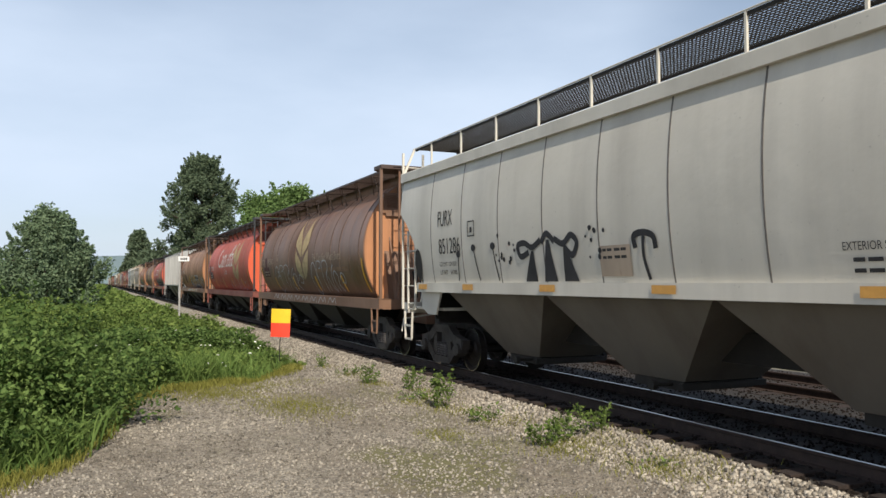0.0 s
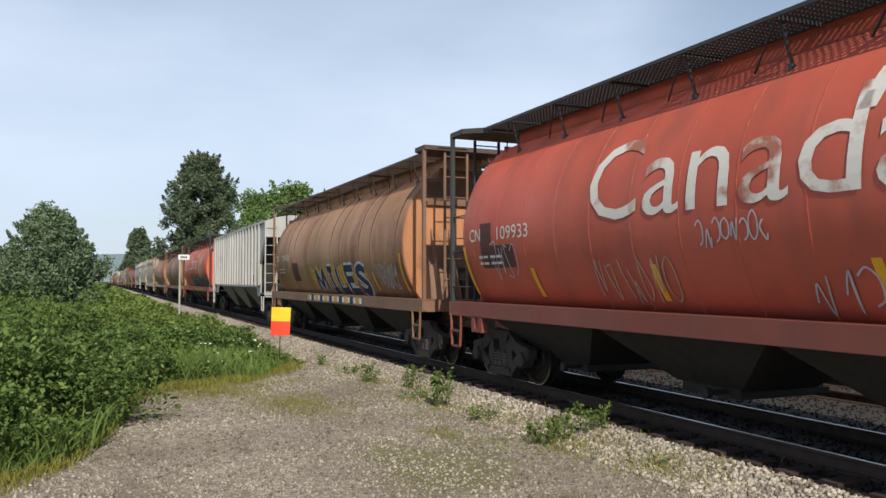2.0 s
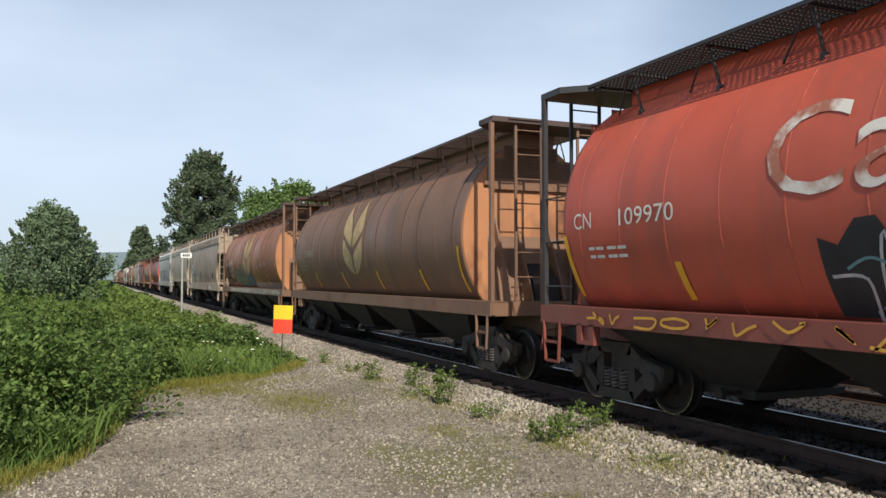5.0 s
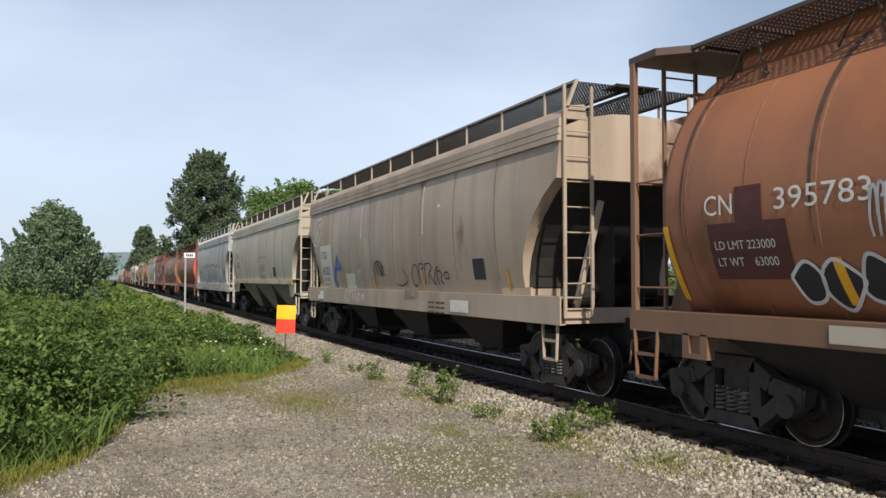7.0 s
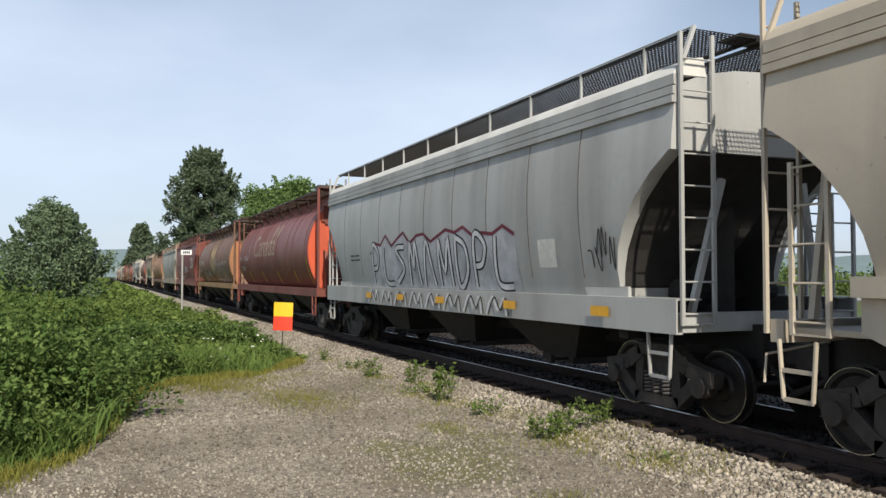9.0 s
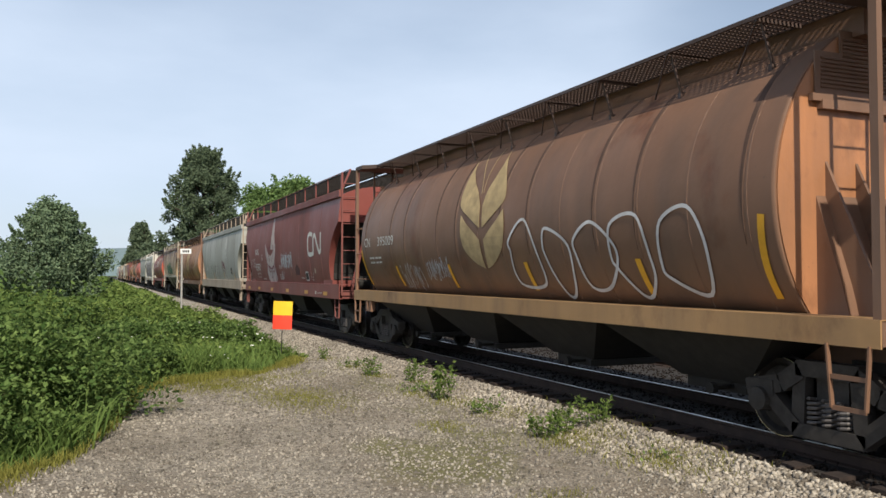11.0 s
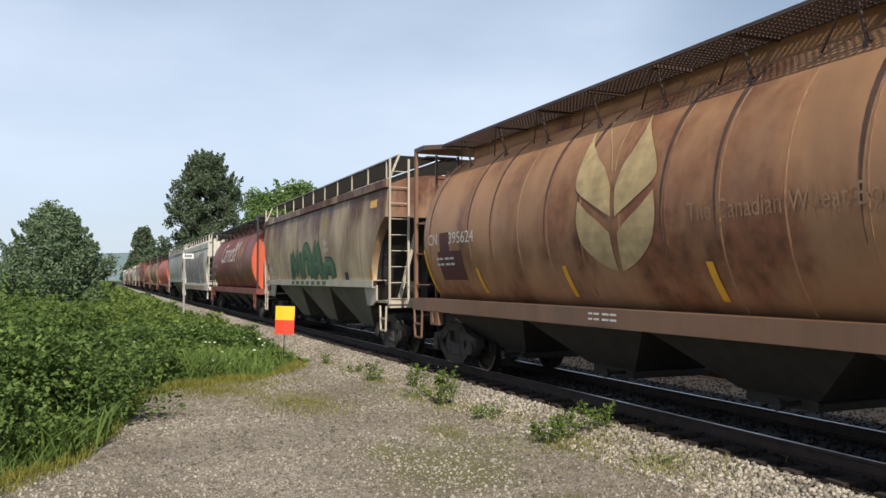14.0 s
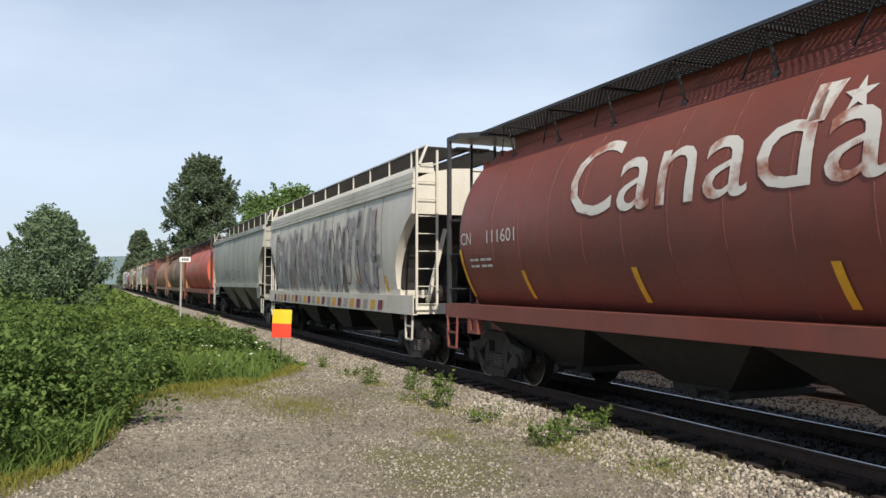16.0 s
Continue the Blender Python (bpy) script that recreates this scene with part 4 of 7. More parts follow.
def spray(seed, y, z, length, height, material, car, profile, w=0.05, letters=6, fill=None, x=None, messy=0.35, style=None):
    """Abstract spray-painted forms in a row. block: fat filled strokes with an outline; tag: one thin restless line; loop: rounded bubbles."""
    r = random.Random(seed)
    lines, fills = [], []
    step = length / letters
    style = style or ("block" if fill else "tag")
    if style == "block":
        fat = min(step * 0.36, height * 0.24)
        for k in range(letters):
            lean, drop, up = r.uniform(-0.18, 0.18), r.uniform(-0.08, 0.08) * height, r.uniform(0.88, 1.12)
            form = r.sample(r.choice(BLOCKS), 2) + r.sample(r.choice(BLOCKS), 2)
            if r.random() < 0.5:
                form = [((1 - a[0], 1 - a[1]), (1 - b[0], 1 - b[1])) for a, b in form]
            form = [((a[1] * 0.6 + a[0] * 0.4, (a[0] + a[1]) * 0.5), b) for a, b in form]
            for a, b in form:
                pa, pb = [(y - (k + 0.06 + 0.9 * q[0]) * step - lean * q[1] * step + r.uniform(-0.05, 0.05) * step, z + drop + q[1] * height * up) for q in (a, b)]
                d = math.hypot(pb[0] - pa[0], pb[1] - pa[1]) or 1
                ex, ez = (pb[0] - pa[0]) / d, (pb[1] - pa[1]) / d
                mid = ((pa[0] + pb[0]) / 2 + r.uniform(-0.06, 0.06) * step, (pa[1] + pb[1]) / 2)
                for out, width, grow in ((lines, fat + 2 * w, fat * 0.45 + w), (fills, fat, fat * 0.45)):
                    out += ribbon([(pa[0] - ex * grow, pa[1] - ez * grow), mid, (pb[0] + ex * grow, pb[1] + ez * grow)], width * r.uniform(0.95, 1.05))
        decal("spray_outline", lines, material, car, profile, "spray-painted outline", x, 0.010)
        return decal("spray_fill", fills, fill, car, profile, "spray-painted fill", x, 0.016)
    if style == "tag":
        for k in range(letters):
            cy, kind = y - (k + 0.5) * step, r.random()
            up, drop = r.uniform(0.75, 1.15), r.uniform(-0.1, 0.12) * height
            if kind < 0.6:
                form = r.sample(r.choice(BLOCKS), 2) + r.sample(r.choice(BLOCKS), 1)
                pts = [form[0][0]] + [q for _, q in form]
                pts = [(y - (k + 0.02 + 0.96 * q[0]) * step + r.uniform(-0.1, 0.1) * step, z + drop + (q[1] + r.uniform(-0.08, 0.08)) * height * up) for q in pts]
            elif kind < 0.85:
                pts = [(cy + step * 0.46 * math.cos(a * 1.05 + 0.6), z + drop + height * (0.5 + 0.46 * math.sin(a * 1.05 + 0.6) * up)) for a in range(r.choice((5, 7)))]
            else:
                pts = [(cy + step * (0.4 - 0.25 * i), z + drop + height * (r.uniform(0.7, 1.0 + messy * 0.3) if i % 2 else r.uniform(-0.05, 0.3))) for i in range(4)]
            decal("spray_line", ribbon(curve_pts(pts, 5), w), material, car, profile, "spray-painted tag", x, 0.016)
        return
    for k in range(letters):
        cy = y - (k + 0.5) * step
        pts = []
        m = r.choice((5, 6, 7))
        for i in range(m):
            a = i / m * math.tau + r.uniform(-0.4, 0.4)
            pts.append((cy + math.cos(a) * step * r.uniform(0.35, 0.62), z + height / 2 + math.sin(a) * height * r.uniform(0.36, 0.52)))
        loop = curve_pts(pts + [pts[0]], 6)
        lines += ribbon(loop, w)
        if fill:
            fills.append(loop[:-1])
    if fill:
        decal("spray_fill", fills, fill, car, profile, "spray-painted fill", x, 0.010)
    return decal("spray_outline", lines, material, car, profile, "spray-painted outline", x, 0.016)


def tape(car, profile, ys, z0, z1, w, material, lean=0.0, x=None, name="reflective_strip"):
    for y in ys:
        decal(name, [[(y, z0), (y - w, z0), (y - w + lean, z1), (y + lean, z1)]], material, car, profile, x=x, proud=0.014)


def wheat(car, y, material, parts=2):
    """The four-leaf wheat emblem: two upper leaves with thin drawn-out tips, two full lower ones, and hair-thin beards."""
    upper = curve_pts([(0.05, 2.74), (0.55, 2.98), (0.93, 3.20), (0.95, 3.44), (0.83, 3.75), (0.72, 4.02), (0.70, 4.22)], 4) + curve_pts([(0.62, 3.92), (0.42, 3.66), (0.20, 3.44), (0.05, 3.16)], 4)
    lower = curve_pts([(0.05, 1.98), (0.42, 2.10), (0.80, 2.36), (0.93, 2.70), (0.90, 3.04)], 4) + curve_pts([(0.62, 2.84), (0.30, 2.66), (0.09, 2.52)], 4)

    def lean(z):
        return 0.24 * max(0.0, z - 2.75) ** 2
    for leaf_ in (upper, lower)[:parts]:
        for sgn in (1, -1):
            decal("wheat_leaf", [[(y + sgn * a + lean(z), z) for a, z in leaf_]], material, car, "barrel", "tan wheat leaf emblem")
    for sgn in (1, -1):
        beard = curve_pts([(0.04, 3.40), (0.10, 3.75), (0.26, 4.12), (0.34, 4.34)], 4)
        decal("wheat_beard", ribbon([(y + sgn * a + lean(z), z) for a, z in beard], 0.022), material, car, "barrel", "thin wheat beard")


def scrawl(car, profile, mat, w, y, z, sy, sz, paths, x=None, name="spray_line"):
    """Loose spray lines: each path runs in a cell sy long and sz high, from y towards the train's front."""
    for p in paths:
        decal(name, ribbon(curve_pts([(y - a * sy, z + b * sz) for a, b in p], 6), w), mat, car, profile, "spray-painted line", x, 0.016)


def fat_word(car, profile, y, z, h, cells, fill, edge, w, rim, x=None):
    """Heavy spray-painted block letters: each a set of strokes in its own cell (offset, width)."""
    for off, wide, strokes in cells:
        runs = [[(y - off - a * wide, z + b * h) for a, b in p] for p in strokes]
        out = [q for p in runs for q in ribbon(curve_pts(p, 5) if len(p) > 2 else p, w + 2 * rim)]
        ink = [q for p in runs for q in ribbon(curve_pts(p, 5) if len(p) > 2 else p, w)]
        decal("spray_outline", out, edge, car, profile, "spray-painted outline", x, 0.011)
        decal("spray_fill", ink, fill, car, profile, "spray-painted fill", x, 0.016)


BUBBLES = [[(0.02, 0.10), (-0.02, 0.40), (0.03, 0.80), (0.10, 0.98), (0.17, 0.80), (0.17, 0.45)], [(0.19, 0.10), (0.20, 0.75), (0.24, 1.0), (0.34, 0.96), (0.33, 0.80), (0.27, 0.78)],
           [(0.36, 0.08), (0.37, 0.70), (0.40, 0.97), (0.52, 0.99), (0.55, 0.78), (0.47, 0.55), (0.44, 0.10)], [(0.50, 0.52), (0.56, 0.20), (0.62, 0.08), (0.60, 0.35), (0.66, 0.72), (0.72, 0.88)],
           [(0.70, 0.10), (0.68, 0.55), (0.74, 0.68), (0.80, 0.50), (0.76, 0.30), (0.82, 0.10)], [(0.84, 0.42), (0.90, 0.62), (0.97, 0.52), (0.95, 0.34), (0.87, 0.36)], [(0.0, 0.10), (0.06, -0.02), (0.12, 0.10)]]
FEET = [[(k * 0.125, -0.1), (k * 0.125 + 0.03, 0.9), (k * 0.125 + 0.06, 0.2), (k * 0.125 + 0.085, 0.85), (k * 0.125 + 0.10, -0.1)] for k in range(8)]


def data_lines(car, profile, y, z, material, rows=2, w=0.9, h=0.07, x=None):
    """Small writing that cannot be read, as plain bars."""
    bars = []
    h = min(h, 0.045)
    for i in range(rows):
        zz = z - i * h * 2.6
        for a, c in ((0, 0.16), (0.20, 0.40), (0.5, 0.74), (0.78, 1.0)):
            bars.append([(y - a * w, zz), (y - c * w, zz), (y - c * w, zz + h), (y - a * w, zz + h)])
    return tagged(decal("small_writing", bars, material, car, profile, x=x), kind="stuff")


def weights(car, profile, y, z, load, light, mat, size=0.10):
    for i, line in enumerate(("LD LMT " + load, "LT WT    " + light)):
        lettering(line, y, z - i * size * 1.9, size, mat, car, profile)


def word_bars(car, profile, y, z, h, widths, mat):
    """A faded name, as plain bars word by word."""
    for w in widths:
        decal("faded_word", [[(y, z), (y - w, z), (y - w, z + h), (y, z + h)]], mat, car, profile)
        y -= w + h * 0.6


def frame_mark(car, profile, y, z, s, material, x=None):
    b = s * 0.08
    decal("stencil_box", [[(y, z), (y - s, z), (y - s, z + b), (y, z + b)], [(y, z + s - b), (y - s, z + s - b), (y - s, z + s), (y, z + s)],
                          [(y, z + b), (y - b, z + b), (y - b, z + s - b), (y, z + s - b)], [(y - s + b, z + b), (y - s, z + b), (y - s, z + s - b), (y - s + b, z + s - b)],
                          [(y - s * .35, z + s * .25), (y - s * .65, z + s * .25), (y - s * .65, z + s * .6), (y - s * .35, z + s * .6)]], material, car, profile, x=x)


# ---- whole cars ----
CARS = []


def new_car(index, label):
    a, c = COUPLINGS[index - 1], COUPLINGS[index]
    car = tagged(new("grain_car"), label, "railway car", "cars of the grain train")
    CARS.append((car, (a + c) / 2 + OFFSET))
    for y in (-7.28, 6.82):
        truck(car, y)
    for m in (pose(0, HALF - 0.0, 0), pose(0, -HALF, 0, 0, 0, 180)):
        piece("coupler", S["coupler"], M["iron"], car, m)
    return car


def mirror(sx):
    return pose(0, 0, 0) if sx < 0 else pose(0, 0, 0, 0, 0, 180)


def barrel_car(index, label, body, end, trim, walk_mat, sill=None):
    car = new_car(index, label)
    cage = walk_mat if walk_mat is M["black"] else trim
    piece("barrel", S["barrel"], body, car, pose(0, SHIFT, 0))
    for k in range(-7, 8):
        piece("weld_seam", S["barrel_seam"], body, car, pose(0, k * 0.98 + SHIFT, 0))
        # dark brown band just behind the seam, narrowing towards the bottom
        if walk_mat is not M["black"] and k % 3:
            piece("weld_stain", S["barrel_band"], M["darkbrown"], car, pose(0, k * 0.98 + SHIFT + 0.07, 0))
    for turn in (0, 180):
        r = pose(0, 0, 0, 0, 0, turn)
        piece("side_sill", S["sill_barrel"], sill or trim, car, r)
        piece("end_platform", S["end_frame"], trim, car, r)
        piece("roof_platform", S["roof_platform"], walk_mat, car, r)
        sheet = piece("end_sheet", S["end_disc"], end, car, r @ pose(0, HALF - 0.98 + (SHIFT if turn == 0 else -SHIFT), 0))
        for x in (-0.82, -0.36, 0.36, 0.82):
            piece("gusset", S["gusset"], trim if walk_mat is not M["black"] else end, sheet, pose(x, 0, 0))
        piece("stiffener", S["stiffener"], trim if walk_mat is not M["black"] else end, sheet, pose(0, 0, 0))
        piece("louvre_panel", S["louvre"], trim, sheet, pose(0, 0, 0))
        piece("uncoupling_lever", S["lever"], trim, car, r)
        piece("brake_hose", S["hose"], M["under"], car, r)
        piece("chute_housing", S["chute"], M["under"], sheet, pose(0, 0.10, 0))
        # added slab; its darker trim colour stands in for shade low on the end
        piece("end_bulkhead", S["foot_slab"], trim, sheet, pose(0, 0, 0))
        piece("roof_walk", S["walk_barrel"], walk_mat, car, r)
        for x in (-1.46, 1.46):
            piece("corner_post", S["corner_post"], cage, car, r @ pose(x, HALF - 0.05, 0))
        ladder("end_ladder", cage, car, r @ pose(0.68, HALF - 0.05, 0))
        ladder("end_ladder", cage, car, r @ pose(-0.68, HALF - 0.05, 0))
        for x in (-1.52, 1.52):
            piece("step", S["step"], trim, car, r @ pose(x, HALF - 0.35, 1.20))
        piece("jacking_pad", S["pad"], trim, car, r @ pose(-1.42, HALF - 1.28, 1.20))
        for k in range(9):
            piece("walk_bracket", S["bracket"], walk_mat, car, r @ pose(0, -6.4 + k * 1.6, 0))
        for z in (1.75, 2.45, 3.15):
            piece("grab_iron", S["grab"], cage, car, r @ pose(-1.205, HALF - 0.05, z))
            piece("grab_iron", S["grab_long"], cage, car, r @ pose(-1.46, HALF - 0.45, z, 0, 0, 90))
    piece("hatch_trough", S["trough"], body, car)
    for k in range(4):
        y = -5.1 + k * 3.4
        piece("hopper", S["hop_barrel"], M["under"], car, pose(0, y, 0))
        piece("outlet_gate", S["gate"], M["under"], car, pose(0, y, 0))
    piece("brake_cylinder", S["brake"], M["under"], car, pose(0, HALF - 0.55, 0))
    piece("brake_wheel", S["brake_wheel"], trim, car, pose(0.9, HALF - 0.05, 2.9))
    return car


def hopper_car(index, label, body, style="curved", eave="plain", deep=False, trim=None, walk_mat=None, top=None, seams=(1.55, 0.1)):
    trim, walk_mat = trim or body, walk_mat or M["under"]
    car = new_car(index, label)
    piece("body", S["curved_deep" if deep else style], body, car)
    x_side = 1.50 if style == "curved" else 1.47
    for turn in (0, 180):
        r = pose(0, 0, 0, 0, 0, turn)
        if style == "curved":
            piece("side_sill", S["sill_deep"] if deep else S["sill_curved"], trim, car, r)
            piece("eave_rail", S["eave_" + eave], body, car, r)
            if eave == "step":
                piece("roof_shoulder", S["shoulder"], top or trim, car, r)
            for k in range(-4, 5):
                y = k * seams[0] + (seams[1] if turn == 0 else -seams[1])
                if abs(y) < HALF - 1.4:
                    piece("weld_seam", S["curved_seam"], body if body is M["wine"] else M["seam"], car, r @ pose(0, y, 0))
            piece("roof_walk", S["walk_curved"], walk_mat, car, r)
            for k in range(10):
                piece("walkway_post", S["post"], trim, car, r @ pose(-1.19, -7.2 + k * 1.6, 4.51))
            bm = bmesh.new()
            rod(bm, (-1.20, -HALF + 0.02, 5.035), (-1.20, HALF - 0.02, 5.035), 0.014, 6)
            for sy in (-1, 1):
                bar(bm, (-1.20, sy * (HALF - 0.03), 5.035), (-1.46, sy * (HALF - 0.02), 4.42), 0.05, 0.05)
            piece("walkway_rail", shared("walkway_rail", bm), trim, car, r)
            piece("end_walk", S["end_walk"], walk_mat, car, r)
        else:
            piece("side_sill", S["sill_ribbed"], trim, car, r)
            for k in range(18):
                piece("side_rib", S["rib"], body, car, r @ pose(0, (-6.97 + k * 0.8406) * (1 if turn == 0 else -1), 0))
            piece("roof_walk", S["walk_ribbed"], walk_mat, car, r)
            bm = bmesh.new()
            box(bm, -1.53, -1.44, -HALF + 0.05, HALF - 0.05, 4.39, 4.47)
            piece("eave_rail", shared("eave_rail", bm), body, car, r)
            for k in range(9):
                piece("walkway_post", S["low_post"], trim, car, r @ pose(-0.74, -6.8 + k * 1.7, 4.55))
        piece("end_frame", S["lower_end"], trim, car, r)
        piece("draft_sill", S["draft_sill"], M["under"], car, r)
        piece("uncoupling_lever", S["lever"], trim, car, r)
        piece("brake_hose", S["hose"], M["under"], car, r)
        # plate darkens the body's own slope, standing in for shade as well as grime
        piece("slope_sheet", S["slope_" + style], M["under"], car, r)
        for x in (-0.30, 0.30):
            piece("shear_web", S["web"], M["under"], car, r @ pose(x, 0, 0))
        ladder("tall_ladder" if style == "curved" else "rib_ladder", trim, car, r @ pose(-1.22, HALF + 0.03, 0))
        ladder("short_ladder", trim, car, r @ pose(-1.47, HALF - 0.55, 0, 0, 0, 90))
        ladder("tall_ladder" if style == "curved" else "rib_ladder", trim, car, r @ pose(1.22, HALF + 0.03, 0))
        for x in (-1.49, 1.49):
            piece("step", S["step"], trim, car, r @ pose(x, HALF - 0.4, 1.20))
    n = 3 if style == "curved" else 3
    for k in range(n):
        y = (k - (n - 1) / 2) * 3.95
        # hopper colours hold grime and underside shade, so they sit below the side colour
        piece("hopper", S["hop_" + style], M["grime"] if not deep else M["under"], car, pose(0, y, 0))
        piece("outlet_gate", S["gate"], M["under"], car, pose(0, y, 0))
    for k in range(6):
        piece("hatch", S["hatch"], body, car, pose(0, -6.2 + k * 2.48, 4.54 if style == "curved" else 4.72))
    bm = bmesh.new()
    box(bm, -0.33, 0.33, -HALF + 2.5, HALF - 2.5, 0.80, 1.20)
    piece("centre_sill", shared("centre_sill", bm), M["under"], car)
    piece("brake_cylinder", S["brake"], M["under"], car, pose(0, -HALF + 0.95, 0))
    piece("brake_wheel", S["brake_wheel"], trim, car, pose(0.8, -HALF - 0.06, 2.7))
    return car


E = HALF - 0.2   # lettering is set out from this end of the side
REAR = 9.1       # the coupling behind, from the car's middle


def round_emblem(car, y, z, mat):
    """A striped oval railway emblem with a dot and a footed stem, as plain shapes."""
    for i in range(10):
        t = (i - 4.5) / 5.0
        w = 0.34 * math.sqrt(1 - t * t)
        zz = z + t * 0.34
        for sgn in (1, -1):
            decal("emblem_stripe", [[(y + sgn * w, zz), (y + sgn * 0.10, zz), (y + sgn * 0.10, zz + 0.035), (y + sgn * w, zz + 0.035)]], mat, car, "curved")
    decal("emblem_dot", [[(y + 0.09 * math.cos(i * 0.628), z + 0.25 + 0.07 * math.sin(i * 0.628)) for i in range(10)]], mat, car, "curved", proud=0.016)
    decal("emblem_stem", [[(y + 0.17, z - 0.26), (y - 0.17, z - 0.26), (y - 0.15, z - 0.19), (y - 0.07, z - 0.17), (y - 0.07, z + 0.13), (y + 0.13, z + 0.13), (y + 0.13, z + 0.07), (y + 0.06, z + 0.06), (y + 0.07, z - 0.17), (y + 0.15, z - 0.19)]], mat, car, "curved", proud=0.016)


def wordmark(car, y, mat, size=1.0, z=2.72):
    """The big word with a small flag over its last letter."""
    lettering("Canada", y, z, size, mat, car, "barrel", 1.17)
    for a, w in ((-3.95 * size, 0.22), (-4.85 * size, 0.28)):
        decal("flag_bar", [[(y + a, 3.50), (y + a - w, 3.50), (y + a - w - 0.14, 3.92), (y + a - 0.14, 3.92)]], mat, car, "barrel")
    star = [(y - 4.45 * size + (0.20 if i % 2 == 0 else 0.08) * math.cos(i * math.pi / 5 + 0.3), 3.70 + (0.20 if i % 2 == 0 else 0.08) * math.sin(i * math.pi / 5 + 0.3)) for i in range(10)]
    decal("flag_leaf", [star], mat, car, "barrel")


def cn_marks(car, number, mat=None, y=None, small=True):
    mat = mat or M["ltext"]
    y = 7.2 if y is None else y
    lettering("CN", y, 2.60, 0.24, mat, car, "barrel")
    lettering(number, y - 1.06, 2.60, 0.24, mat, car, "barrel", 1.24)
    if small:
        data_lines(car, "barrel", y - 0.35, 2.28, mat, 2, 0.9, 0.06)


def yellow_strips(car, ys=(4.98, 1.82, -1.45, -4.55)):
    tape(car, "barrel", ys, 1.60, 2.08, 0.12, M["amber"], 0.05)
    for y0, bend in ((7.40, 0.05), (-6.80, -0.05)):
        path = curve_pts([(y0 + bend, 2.52), (y0 + bend * 0.2, 2.2), (y0 - bend * 0.2, 1.9), (y0, 1.60)], 4)
        decal("reflective_strip", ribbon(path, 0.10), M["amber"], car, "barrel", "long yellow reflective strip", None, 0.014)


def build_train():
    b, t, o, r_, ink_black = M["brown"], M["tan"], M["orange"], M["redend"], M["black"]
    # 1: pale grey curved-sided car
    c = hopper_car(1, "pale grey curved-sided grain car with black spray tags", M["cream"])
    lettering("FURX", 5.92, 3.02, 0.33, M["dtext"], c, "curved", 0.66)
    lettering("851286", 5.88, 2.45, 0.33, M["dtext"], c, "curved", 0.78)
    weights(c, "curved", 5.9, 2.2, "224300", "61700", M["dtext"], 0.09)
    frame_mark(c, "curved", 4.45, 2.74, 0.30, M["dtext"])
    tape(c, "curved", (7.0, 4.70, 1.74, -1.10, -4.16, -6.6), 1.72, 1.83, 0.47, M["gold"], x=1.562)
    for yy, zz, dy in ((4.93, 2.42, -0.1), (4.23, 2.52, 0.18), (3.42, 2.52, 0.14)):
        decal("spray_mark", ribbon(curve_pts([(yy, zz), (yy - dy * 0.3, zz - 0.2), (yy - dy * 0.6, zz - 0.4), (yy - dy, 1.90)]), 0.035), M["gblack"], c, "curved", "thin black drip")
        decal("spray_mark", [[(yy + 0.10 * math.cos(i * 0.785), zz + 0.07 * math.sin(i * 0.785)) for i in range(8)]], M["gblack"], c, "curved", "black spray blot")
    for yy, h, lean in ((2.12, 0.50, -0.12), (1.50, 0.66, 0.0), (0.90, 0.55, 0.10)):
        decal("spray_mark", [[(yy + 0.20, 1.88), (yy - 0.20, 1.88), (yy - 0.04 + lean, 1.88 + h), (yy + 0.04 + lean, 1.88 + h)]], M["gblack"], c, "curved", "black spray-painted cone")
    for path in ([(2.12, 2.36), (2.40, 2.30), (2.48, 2.48), (2.25, 2.52), (2.0, 2.44), (1.72, 2.55)], [(1.70, 2.50), (1.52, 2.64), (1.30, 2.50)], [(1.30, 2.55), (1.05, 2.46), (0.82, 2.58), (0.66, 2.46), (0.80, 2.28), (1.0, 2.40)]):
        decal("spray_mark", ribbon(curve_pts(path), 0.10), M["gblack"], c, "curved", "soft black spray stroke")
    decal("spray_mark", ribbon(curve_pts([(-0.74, 2.32), (-0.72, 2.48), (-0.92, 2.52), (-1.12, 2.46), (-1.16, 2.30)]), 0.09), M["gblack"], c, "curved", "soft black spray stroke")
    decal("spray_mark", ribbon(curve_pts([(-0.92, 2.48), (-0.90, 2.2), (-0.98, 1.90)]), 0.06), M["gblack"], c, "curved", "thin black drip")
    rr = random.Random(3)
    for _ in range(22):
        yy, zz, q = rr.choice((2.95, 0.25)) + rr.uniform(-0.35, 0.35), rr.uniform(2.2, 2.7), rr.uniform(0.025, 0.05)
        decal("spray_mark", [[(yy + q * math.cos(a), zz + q * math.sin(a)) for a in (0, 1, 2, 3, 4, 5)]], M["gblack"], c, "curved", "black spray dot")
    decal("notice_panel", [[(0.10, 1.95), (-0.62, 1.95), (-0.62, 2.38), (0.10, 2.38)]], M["drab"], c, "curved", "grey notice panel")
    data_lines(c, "curved", 0.02, 2.30, M["dtext"], 2, 0.55, 0.04)
    decal("spray_mark", [[(7.08 + 0.20 * math.cos(i * 0.5236), 2.25 + 0.36 * math.sin(i * 0.5236)) for i in range(12)]], M["under"], c, "curved", "dark round blot")
    lettering("EXTERIOR STRATH", -3.94, 2.17, 0.085, M["dtext"], c, "curved", 0.8)
    data_lines(c, "curved", -4.05, 2.06, M["dtext"], 2, 0.8, 0.04)
